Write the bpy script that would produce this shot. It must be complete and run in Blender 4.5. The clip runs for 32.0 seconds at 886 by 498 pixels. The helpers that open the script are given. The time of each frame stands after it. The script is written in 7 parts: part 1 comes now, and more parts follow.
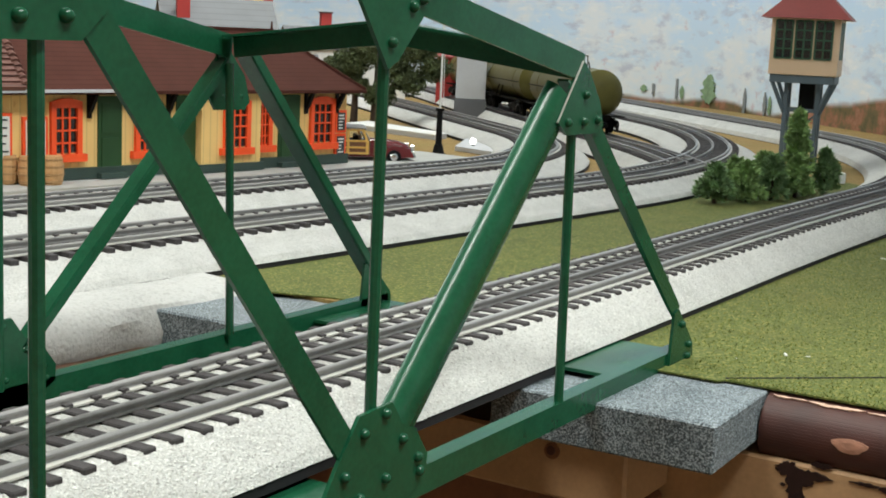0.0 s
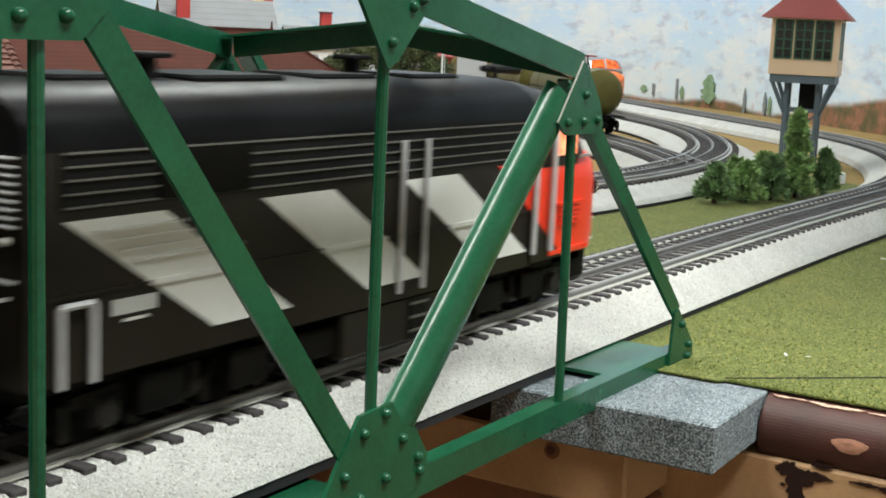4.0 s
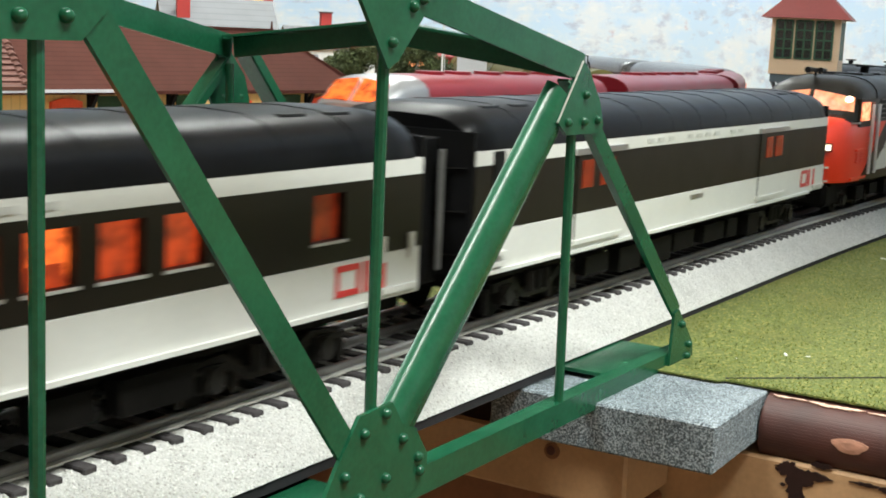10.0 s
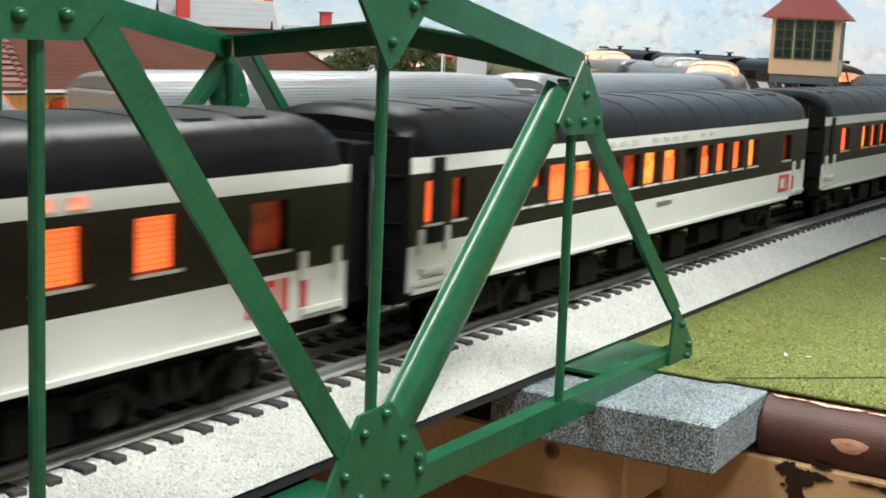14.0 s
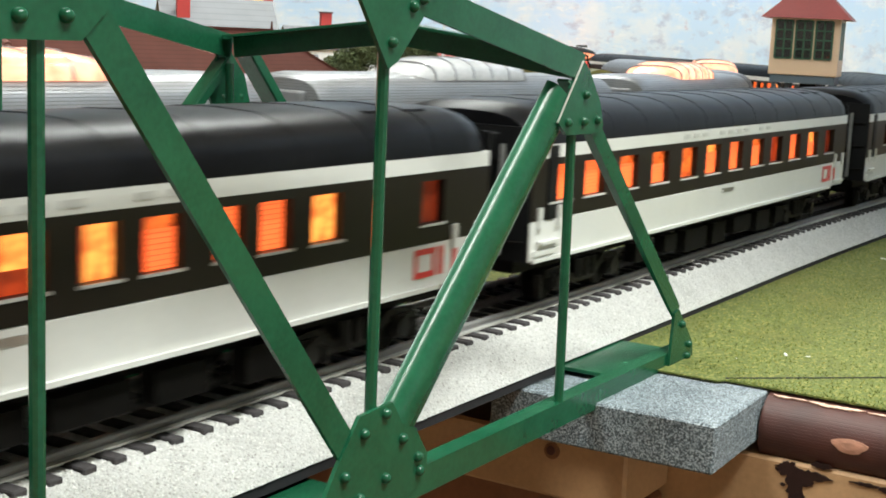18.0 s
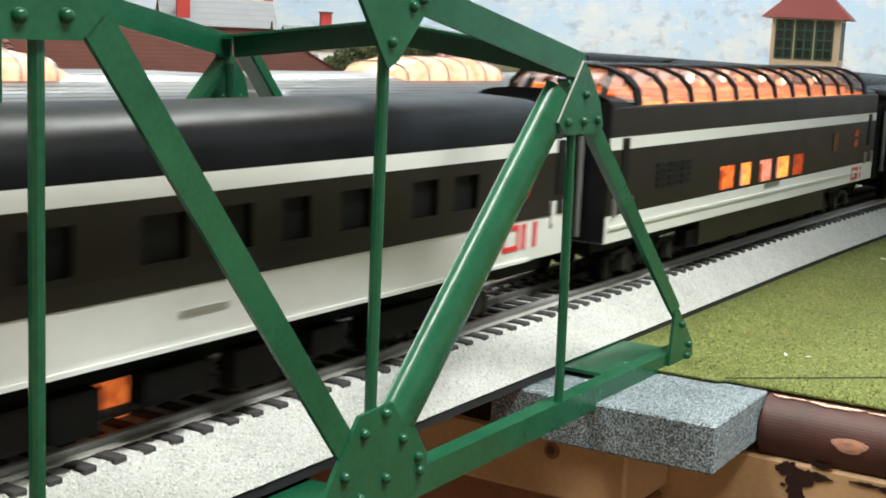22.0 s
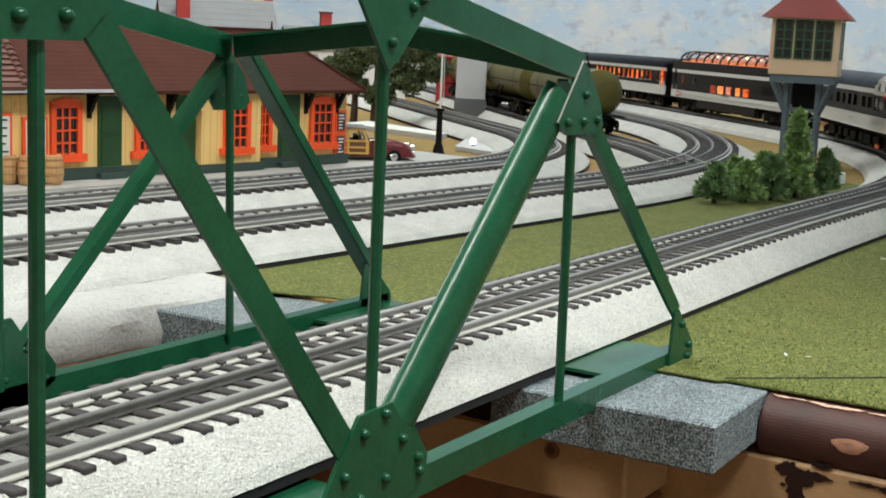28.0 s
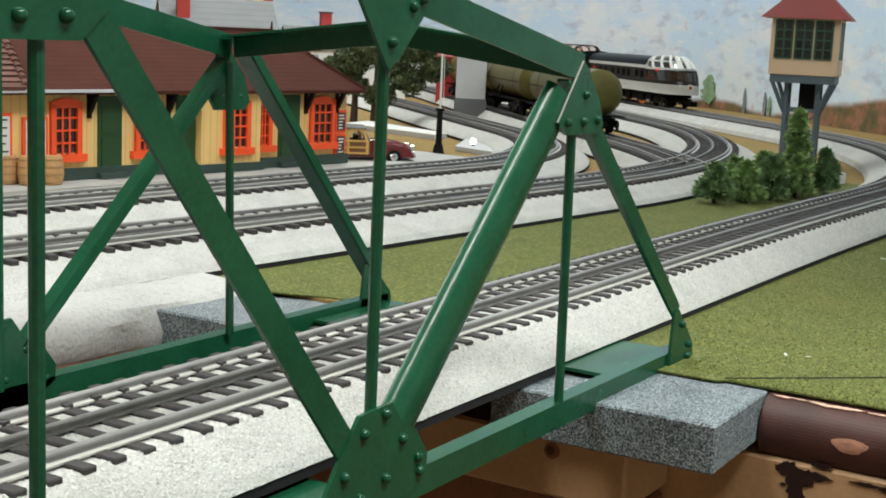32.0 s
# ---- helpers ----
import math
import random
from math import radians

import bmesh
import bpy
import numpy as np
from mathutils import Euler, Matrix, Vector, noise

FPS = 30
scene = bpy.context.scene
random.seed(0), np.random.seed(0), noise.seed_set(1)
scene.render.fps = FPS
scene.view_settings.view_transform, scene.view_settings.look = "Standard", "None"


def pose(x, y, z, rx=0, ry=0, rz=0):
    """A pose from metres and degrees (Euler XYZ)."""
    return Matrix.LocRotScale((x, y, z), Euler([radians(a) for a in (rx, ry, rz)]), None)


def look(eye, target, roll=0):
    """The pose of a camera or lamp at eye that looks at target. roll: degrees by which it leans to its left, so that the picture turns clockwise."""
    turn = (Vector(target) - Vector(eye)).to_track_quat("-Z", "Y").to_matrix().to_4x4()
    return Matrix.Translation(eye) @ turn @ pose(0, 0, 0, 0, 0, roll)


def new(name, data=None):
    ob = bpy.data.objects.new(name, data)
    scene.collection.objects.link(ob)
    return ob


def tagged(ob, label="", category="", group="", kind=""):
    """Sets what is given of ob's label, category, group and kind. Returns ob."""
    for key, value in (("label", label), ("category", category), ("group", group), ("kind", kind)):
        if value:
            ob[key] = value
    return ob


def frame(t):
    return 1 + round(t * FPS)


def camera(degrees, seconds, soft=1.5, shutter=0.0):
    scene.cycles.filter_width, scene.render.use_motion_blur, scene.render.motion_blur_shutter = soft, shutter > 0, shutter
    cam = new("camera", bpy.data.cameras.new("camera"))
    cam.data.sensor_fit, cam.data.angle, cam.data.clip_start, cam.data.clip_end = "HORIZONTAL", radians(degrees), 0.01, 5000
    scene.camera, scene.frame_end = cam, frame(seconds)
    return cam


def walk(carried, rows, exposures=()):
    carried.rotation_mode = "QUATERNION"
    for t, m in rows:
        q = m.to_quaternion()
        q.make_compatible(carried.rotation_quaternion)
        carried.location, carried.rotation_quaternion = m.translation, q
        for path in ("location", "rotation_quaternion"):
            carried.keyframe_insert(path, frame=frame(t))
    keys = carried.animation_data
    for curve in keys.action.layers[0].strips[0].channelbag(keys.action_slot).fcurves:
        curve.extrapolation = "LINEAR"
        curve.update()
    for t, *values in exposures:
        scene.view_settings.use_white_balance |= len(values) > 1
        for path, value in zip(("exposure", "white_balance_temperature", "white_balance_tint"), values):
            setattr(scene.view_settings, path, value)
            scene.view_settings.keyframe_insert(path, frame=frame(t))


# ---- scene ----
# ---- camera: it stands still at the side of the bridge ----
cam = camera(36.70, 32.0, soft=1.8, shutter=0.5)


def cam_pose():
    yaw, pitch = radians(31.43), radians(9.18)
    eye = Vector((-0.2766, -0.2605, 0.1053))
    way = Vector((math.cos(yaw) * math.cos(pitch), math.sin(yaw) * math.cos(pitch), -math.sin(pitch)))
    return look(eye, eye + way, 2.69)


walk(cam, [(0, cam_pose()), (32, cam_pose())],
     exposures=[(0, 0.0), (3.0, 0.0), (3.7, 0.22), (4.6, 0.57), (5.5, 0.74), (9, 0.65), (14, 0.64), (21, 0.65), (23, 0.54), (24.5, 0.27), (25.5, 0.1), (26.5, 0.0), (28, 0.0), (32, 0.0)])

# ---- light: the room's ceiling lamps and a grey room ----
world = bpy.data.worlds.new("world")
world.use_nodes = True
world.node_tree.nodes["Background"].inputs[0].default_value = (0.75, 0.8, 0.9, 1)
world.node_tree.nodes["Background"].inputs[1].default_value = 0.3
scene.world = world

CEIL = 1.45      # ceiling over the rail tops
LAMPS = [(-0.55, 0.25, 18), (1.45, 1.0, 22), (0.1, -0.77, 37), (1.7, -0.55, 43)]   # place and power
for lx, ly, lz in LAMPS:
    ld = bpy.data.lights.new("ceiling_lamp", "AREA")
    ld.shape, ld.size, ld.size_y, ld.energy, ld.color = "RECTANGLE", 1.2, 0.28, lz, (0.955, 1.0, 0.955)
    lo = new("ceiling_lamp", ld)
    lo.matrix_world = pose(lx, ly, CEIL - 0.075)


# ---- materials ----
def nodes_of(name):
    m = bpy.data.materials.new(name)
    m.use_nodes = True
    return m, m.node_tree.nodes, m.node_tree.links, m.node_tree.nodes["Principled BSDF"]


def noise_node(n, l, scale, detail=3, rough=0.55, src="Object"):
    tc = n.new("ShaderNodeTexCoord")
    t = n.new("ShaderNodeTexNoise")
    t.inputs["Scale"].default_value, t.inputs["Detail"].default_value, t.inputs["Roughness"].default_value = scale, detail, rough
    l.new(tc.outputs[src], t.inputs["Vector"])
    return t.outputs["Fac"]


def ramp_node(n, l, fac, stops):
    r = n.new("ShaderNodeValToRGB")
    while len(r.color_ramp.elements) < len(stops):
        r.color_ramp.elements.new(0.5)
    for e, (p, c) in zip(r.color_ramp.elements, stops):
        e.position, e.color = p, (*c, 1)
    l.new(fac, r.inputs[0])
    return r.outputs[0]


def mix_node(n, l, fac, a, b, kind="MIX"):
    m = n.new("ShaderNodeMix")
    m.data_type, m.blend_type = "RGBA", kind
    for s, v in ((0, fac), (6, a), (7, b)):
        if isinstance(v, (int, float)):
            m.inputs[s].default_value = v
        elif isinstance(v, tuple):
            m.inputs[s].default_value = (*v, 1)
        else:
            l.new(v, m.inputs[s])
    return m.outputs[2]


def bump_node(n, l, p, height, strength, dist):
    b = n.new("ShaderNodeBump")
    b.inputs["Strength"].default_value, b.inputs["Distance"].default_value = strength, dist
    l.new(height, b.inputs["Height"])
    l.new(b.outputs[0], p.inputs["Normal"])


def shade(c, k):
    return tuple(min(1, v * k) for v in c)


def mat(name, col, rough=0.5, metal=0.0, var=0.2, big=0.03, fine=0.002, bump=0.15, dist=0.0003, spec=0.5):
    m, n, l, p = nodes_of(name)
    a = noise_node(n, l, 1 / big)
    b = noise_node(n, l, 1 / fine, 2)
    c = ramp_node(n, l, a, [(0.3, shade(col, 1 - var)), (0.7, shade(col, 1 + var))])
    c = mix_node(n, l, 0.35, c, ramp_node(n, l, b, [(0.3, shade(col, 1 - var)), (0.7, shade(col, 1 + var))]))
    l.new(c, p.inputs["Base Color"])
    mr = n.new("ShaderNodeMapRange")
    mr.inputs[3].default_value, mr.inputs[4].default_value = max(0, rough - 0.08), min(1, rough + 0.1)
    l.new(a, mr.inputs[0])
    l.new(mr.outputs[0], p.inputs["Roughness"])
    p.inputs["Metallic"].default_value, p.inputs["Specular IOR Level"].default_value = metal, spec
    if bump:
        bump_node(n, l, p, b, bump, dist)
    return m


def speckled(name, base, spots, cell, rough=0.85, bump=0.5, dist=0.0008, stain=None):
    """Grainy surface: a base tone with two kinds of specks; spots: (position in the grain, colour)."""
    m, n, l, p = nodes_of(name)
    tc = n.new("ShaderNodeTexCoord")
    v = n.new("ShaderNodeTexVoronoi")
    v.inputs["Scale"].default_value = 1 / cell
    l.new(tc.outputs["Object"], v.inputs["Vector"])
    sep = n.new("ShaderNodeSeparateColor")
    l.new(v.outputs["Color"], sep.inputs[0])
    c = ramp_node(n, l, sep.outputs[0], [(0.0, base)] + spots)
    big = noise_node(n, l, 1 / (cell * 25), 3)
    c = mix_node(n, l, 1.0, c, ramp_node(n, l, big, [(0.25, (0.8, 0.8, 0.8)), (0.75, (1, 1, 1))]), "MULTIPLY")
    if stain:
        st = noise_node(n, l, 1 / 0.07, 4)
        c = mix_node(n, l, ramp_node(n, l, st, [(0.55, (0, 0, 0)), (0.75, (0.6, 0.6, 0.6))]), c, stain)
    l.new(c, p.inputs["Base Color"])
    p.inputs["Roughness"].default_value = rough
    fine = noise_node(n, l, 1 / (cell * 1.5), 3)
    bump_node(n, l, p, fine, bump, dist)
    return m


def striped(name, col, axis, pitch, rough=0.5, metal=0.0, depth=0.0005, dark=0.5, jitter=0.15):
    """Boards, flutes or shingle courses: dark joints at even steps along one axis of the thing."""
    m, n, l, p = nodes_of(name)
    tc = n.new("ShaderNodeTexCoord")
    sep = n.new("ShaderNodeSeparateXYZ")
    l.new(tc.outputs["Object"], sep.inputs[0])
    mul = n.new("ShaderNodeMath")
    mul.operation, mul.inputs[1].default_value = "MULTIPLY", 1 / pitch
    l.new(sep.outputs[axis], mul.inputs[0])
    fr = n.new("ShaderNodeMath")
    fr.operation = "PINGPONG"
    fr.inputs[1].default_value = 1.0
    l.new(mul.outputs[0], fr.inputs[0])
    a = noise_node(n, l, 1 / 0.03)
    c = ramp_node(n, l, a, [(0.3, shade(col, 1 - jitter)), (0.7, shade(col, 1 + jitter))])
    g = ramp_node(n, l, fr.outputs[0], [(0.05, (dark, dark, dark)), (0.22, (1, 1, 1))])
    c = mix_node(n, l, 1.0, c, g, "MULTIPLY")
    l.new(c, p.inputs["Base Color"])
    p.inputs["Roughness"].default_value, p.inputs["Metallic"].default_value = rough, metal
    bump_node(n, l, p, g, 0.8, depth)
    return m


def glowing(name, col, strength, second=None, size=0.012):
    m, n, l, p = nodes_of(name)
    a = noise_node(n, l, 1 / size, 2)
    c = ramp_node(n, l, a, [(0.35, second or shade(col, 0.55)), (0.6, col)])
    l.new(c, p.inputs["Emission Color"])
    p.inputs["Base Color"].default_value = (*shade(col, 0.3), 1)
    p.inputs["Emission Strength"].default_value = strength
    p.inputs["Roughness"].default_value = 0.25
    return m


def clear(name, col, rough=0.03, alpha=0.35):
    m, n, l, p = nodes_of(name)
    p.inputs["Base Color"].default_value = (*col, 1)
    p.inputs["Roughness"].default_value = rough
    p.inputs["Transmission Weight"].default_value = 1.0
    p.inputs["IOR"].default_value = 1.05
    p.inputs["Alpha"].default_value = alpha
    p.inputs["Specular IOR Level"].default_value = 0.8
    return m


GREEN = mat("green_bridge_paint", (0.009, 0.072, 0.034), 0.22, var=0.25, big=0.02, fine=0.0015, bump=0.1, spec=0.32)
RAIL = mat("tinplate_rail", (0.33, 0.325, 0.32), 0.42, 0.45, 0.15, 0.02, 0.002, 0.05)
RAIL_DARK = mat("blackened_rail", (0.23, 0.225, 0.22), 0.45, 0.5, 0.2, 0.02, 0.002, 0.05)
FLANGE = mat("bright_rail_foot", (0.52, 0.51, 0.47), 0.45, 0.2, 0.12, 0.02, 0.002, 0.05)
TIE = mat("dark_wooden_tie", (0.05, 0.044, 0.045), 0.8, var=0.55, big=0.01, fine=0.001, bump=0.4)
BALLAST = speckled("white_ballast", (0.65, 0.645, 0.615), [(0.1, (0.50, 0.495, 0.47)), (0.3, (0.61, 0.605, 0.575)), (0.7, (0.68, 0.675, 0.645))], 0.0006, bump=1.0, dist=0.0016)
EDGE_DARK = mat("black_foam_edge", (0.012, 0.012, 0.014), 0.9, bump=0.3)
GRASS = speckled("green_grass_mat", (0.095, 0.118, 0.022), [(0.35, (0.122, 0.144, 0.03)), (0.7, (0.068, 0.09, 0.016)), (0.9, (0.23, 0.225, 0.055))], 0.0011, 0.95, 0.9, 0.001, stain=(0.15, 0.14, 0.03))
TAN = speckled("tan_earth_cover", (0.30, 0.19, 0.055), [(0.35, (0.26, 0.16, 0.045)), (0.8, (0.34, 0.23, 0.08))], 0.0012, 0.95, 0.6, 0.0006, stain=(0.2, 0.17, 0.04))
GRANITE = speckled("grey_speckled_foam", (0.065, 0.085, 0.095), [(0.3, (0.035, 0.045, 0.05)), (0.5, (0.12, 0.152, 0.172)), (0.88, (0.40, 0.45, 0.48))], 0.00045, 0.55, 0.5, 0.0004)
PLASTER = speckled("white_plaster", (0.50, 0.495, 0.47), [(0.1, (0.45, 0.445, 0.425)), (0.4, (0.53, 0.525, 0.505))], 0.0014, 0.9, 0.8, 0.0012)
WOOD = mat("pale_pine", (0.44, 0.26, 0.13), 0.6, var=0.18, big=0.04, fine=0.002, bump=0.2)
WOOD_RED = mat("red_brown_wood", (0.20, 0.085, 0.04), 0.6, var=0.25, big=0.05, fine=0.002, bump=0.2)
LOG = striped("dark_brown_painted_log", (0.062, 0.018, 0.013), 2, 0.00055, 0.5, 0, 0.0002, 0.72, 0.35)
# wood colour darkened for the shadow in the bay
SHADED_WOOD = mat("shadow_darkened_wood", (0.085, 0.042, 0.024), 0.6, var=0.25, big=0.05, fine=0.002, bump=0.2)
BLACK = mat("matt_black", (0.005, 0.005, 0.0055), 0.55, var=0.3, bump=0.1, spec=0.15)
SEAT = mat("orange_seat_cloth", (0.75, 0.26, 0.07), 0.7, var=0.2, big=0.006, bump=0.1)
CHIPPED = mat("pale_chipped_wood", (0.55, 0.36, 0.27), 0.7, var=0.3, big=0.003, bump=0.3)
SPLASH = mat("blackish_dried_paint", (0.016, 0.006, 0.006), 0.4, var=0.4, big=0.003, bump=0.3)
KNOT = mat("bare_red_wood", (0.42, 0.20, 0.13), 0.7, var=0.25, big=0.005, bump=0.3)
SOOT = mat("sooty_black_roof", (0.005, 0.005, 0.0056), 0.33, var=0.4, big=0.03, fine=0.003, bump=0.12, spec=0.07)
LETTER = mat("grey_letters_and_lit_sills", (0.50, 0.50, 0.475), 0.5, var=0.1, bump=0)
# grey for the light caught on louvre edges, also used for rungs
LOUVRE = mat("lit_louvre_edge_grey", (0.10, 0.095, 0.085), 0.35, var=0.2, bump=0)
RAILING = mat("pale_grey_railing", (0.52, 0.52, 0.54), 0.35, 0.15, 0.06, bump=0)
GREYRAIL = mat("dull_grey_post", (0.13, 0.13, 0.125), 0.5, 0.1, 0.2, bump=0)
CARBAND = mat("dark_brown_black_band", (0.0115, 0.0092, 0.0065), 0.4, var=0.2, bump=0.05, spec=0.22)
CARWHITE = mat("off_white_car_paint", (0.62, 0.62, 0.59), 0.35, var=0.06, bump=0.03)
RED = mat("orange_red_paint", (0.74, 0.04, 0.013), 0.32, var=0.08, bump=0.03)
LOGORED = mat("red_emblem", (0.55, 0.03, 0.03), 0.4, var=0.06, bump=0)
STEEL = mat("grey_steel", (0.45, 0.45, 0.45), 0.3, 0.8, 0.15, bump=0.05)
CHROME = mat("bright_chrome", (0.75, 0.75, 0.76), 0.14, 1.0, 0.05, bump=0)
# black lifted towards grey for the highlights on the truck frames
TRUCKGREY = mat("highlight_greyed_truck_frame", (0.013, 0.012, 0.011), 0.5, var=0.5, big=0.006, bump=0.2, spec=0.14)
UNDER = mat("black_underframe", (0.005, 0.0045, 0.004), 0.6, var=0.4, big=0.008, bump=0.2, spec=0.06)
GLOW = glowing("lit_window", (1.0, 0.16, 0.025), 1.0, (0.10, 0.012, 0.006), 0.005)
GLOW_HOT = glowing("bright_lit_window", (1.0, 0.33, 0.06), 1.3, (0.6, 0.06, 0.01), 0.006)
GLOW_DIM = glowing("dim_lit_window", (0.7, 0.07, 0.015), 0.45, (0.08, 0.012, 0.008), 0.006)
GLOW_FAINT = glowing("faintly_lit_window", (0.45, 0.05, 0.015), 0.16, (0.05, 0.012, 0.008), 0.006)
GLOW_CAB = glowing("bright_cab_window", (1.0, 0.42, 0.20), 1.25, (1.0, 0.10, 0.03), 0.004)
GLOW_PALE = glowing("pale_lit_window", (1.0, 0.42, 0.18), 1.3, (0.9, 0.18, 0.06), 0.012)
GLOW_WHITE = glowing("white_hot_window", (1.0, 0.72, 0.55), 2.2, (1.0, 0.42, 0.22), 0.02)
GLOW_PINK = glowing("pink_lit_curtain", (1.0, 0.36, 0.24), 0.7, (0.6, 0.12, 0.06), 0.004)
HEADLIGHT = glowing("lit_headlamp", (1.0, 0.8, 0.55), 2.6, (1.0, 0.8, 0.5))
DARKGLASS = mat("dark_window_glass", (0.02, 0.018, 0.018), 0.08, var=0.5, big=0.01, bump=0, spec=0.8)
# strong brown blotches stand for reflections and the interior behind the glass
LOUNGE = mat("lounge_glass", (0.03, 0.018, 0.012), 0.05, var=0.95, big=0.007, bump=0, spec=0.8)
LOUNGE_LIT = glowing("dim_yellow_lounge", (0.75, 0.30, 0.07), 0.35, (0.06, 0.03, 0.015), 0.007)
# warm tint in the glass colour stands for light from inside the dome
GLASS = clear("warm_lit_dome_glass", (0.95, 0.78, 0.72), 0.08, 0.33)
_gp = GLASS.node_tree.nodes["Principled BSDF"]
_gp.inputs["Transmission Weight"].default_value = 0.6
FLUTED = striped("fluted_silver", (0.27, 0.275, 0.285), 2, 0.0008, 0.36, 0.55, 0.0006, 0.4, 0.08)
GLOW_BLIND = striped("lit_blind", (0.95, 0.13, 0.03), 2, 0.0007, 0.5, 0, 0.0001, 0.4, 0.2)
_bp = GLOW_BLIND.node_tree.nodes["Principled BSDF"]
GLOW_BLIND.node_tree.links.new(_bp.inputs["Base Color"].links[0].from_socket, _bp.inputs["Emission Color"])
_bp.inputs["Emission Strength"].default_value = 1.05
SILVER = mat("smooth_silver", (0.30, 0.305, 0.315), 0.35, 0.6, 0.08, bump=0.03)
MAROON = mat("maroon_paint", (0.22, 0.012, 0.02), 0.32, var=0.12, bump=0.03)
MAROON_BAND = mat("dark_maroon_band", (0.05, 0.024, 0.022), 0.4, var=0.12, bump=0.03)
ORANGE = mat("orange_cab_paint", (0.75, 0.16, 0.02), 0.35, var=0.1, bump=0.03)
GOLD = mat("gold_letters", (0.20, 0.13, 0.04), 0.5, var=0.1, bump=0)
WALLPAINT = mat("room_wall_paint", (0.62, 0.60, 0.55), 0.8, var=0.05, big=0.3, bump=0.1)
CEILING = mat("white_ceiling_paint", (0.78, 0.77, 0.74), 0.9, var=0.03, big=0.3, bump=0.1)
CARPET = mat("grey_floor", (0.18, 0.17, 0.16), 0.9, var=0.15, big=0.1, bump=0.3)


# ---- building helpers ----
def thing(name, label, category, group="", at=(0, 0, 0), rz=0, kind=""):
    ob = new(name)
    ob.empty_display_size = 0.01
    ob.matrix_world = pose(*at, 0, 0, rz)
    return tagged(ob, label, category, group, kind)


def mesh_of(bm, name, material, smooth=False):
    me = bpy.data.meshes.new(name)
    bmesh.ops.recalc_face_normals(bm, faces=bm.faces)
    bm.to_mesh(me)
    bm.free()
    if smooth:
        me.polygons.foreach_set("use_smooth", [True] * len(me.polygons))
        me.set_sharp_from_angle(angle=radians(35))
    me.materials.append(material)
    return me


def part(name, bm, material, parent=None, label="", smooth=False):
    ob = new(name, mesh_of(bm, name, material, smooth))
    ob.parent = parent
    return tagged(ob, label) if label else ob


def solid(name, bm, material, label, category, group="", kind="", smooth=False):
    return tagged(part(name, bm, material, None, "", smooth), label, category, group, kind)


def again(ob, parent, m):
    """Another piece on the same mesh."""
    o = new(ob.name.split(".")[0], ob.data)
    o.parent = parent
    o.matrix_local = m
    return o


def box(bm, x0, x1, y0, y1, z0, z1, m=None, bev=0.0):
    vs = [bm.verts.new((x, y, z)) for z in (z0, z1) for x, y in ((x0, y0), (x1, y0), (x1, y1), (x0, y1))]
    if m is not None:
        for v in vs:
            v.co = m @ v.co
    fs = [bm.faces.new([vs[i] for i in f]) for f in ((3, 2, 1, 0), (4, 5, 6, 7), (0, 1, 5, 4), (1, 2, 6, 5), (2, 3, 7, 6), (3, 0, 4, 7))]
    if bev:
        bmesh.ops.bevel(bm, geom=list({e for f in fs for e in f.edges}), offset=bev, segments=1, affect="EDGES", profile=0.5)
    return bm


def loft(bm, rings, closed=True, caps=True):
    """Skin through rings of equal count."""
    vr = [[bm.verts.new(p) for p in r] for r in rings]
    k = len(vr[0])
    for a, b in zip(vr, vr[1:]):
        for i in range(k if closed else k - 1):
            j = (i + 1) % k
            bm.faces.new((a[i], a[j], b[j], b[i]))
    if caps and closed:
        bm.faces.new(vr[0][::-1])
        bm.faces.new(vr[-1])
    return bm


def rod(bm, a, b, r, n=8, r2=None):
    a, b = Vector(a), Vector(b)
    q = (b - a).to_track_quat("Z", "Y")
    r2 = r if r2 is None else r2
    ring = lambda c, rr: [c + q @ Vector((rr * math.cos(2 * math.pi * i / n), rr * math.sin(2 * math.pi * i / n), 0)) for i in range(n)]
    return loft(bm, [ring(a, r), ring(b, r2)])


def bar(bm, a, b, w, h, up=(0, 0, 1)):
    """A flat bar from a to b: w across, h along up."""
    a, b, up = Vector(a), Vector(b), Vector(up)
    d = (b - a).normalized()
    s = d.cross(up).normalized()
    u = s.cross(d).normalized()
    ring = lambda c: [c + s * (w / 2 * i) + u * (h / 2 * j) for i, j in ((-1, -1), (1, -1), (1, 1), (-1, 1))]
    return loft(bm, [ring(a), ring(b)])


def plate(bm, pts, axis, a, b):
    """A flat outline pulled from a to b along one axis (0, 1 or 2)."""
    def put(p, v):
        q = list(p)
        q.insert(axis, v)
        return q
    return loft(bm, [[put(p, a) for p in pts], [put(p, b) for p in pts]])


def ball(bm, c, r, u=8, v=6, sz=1.0, lo=0.0):
    rings = []
    for i in range(v + 1):
        t = math.pi * (lo + (1 - lo) * i / v)
        rings.append([(c[0] + r * max(1e-4, math.sin(t)) * math.cos(2 * math.pi * j / u), c[1] + r * max(1e-4, math.sin(t)) * math.sin(2 * math.pi * j / u), c[2] - sz * r * math.cos(t)) for j in range(u)])
    return loft(bm, rings)


def B():
    return bmesh.new()


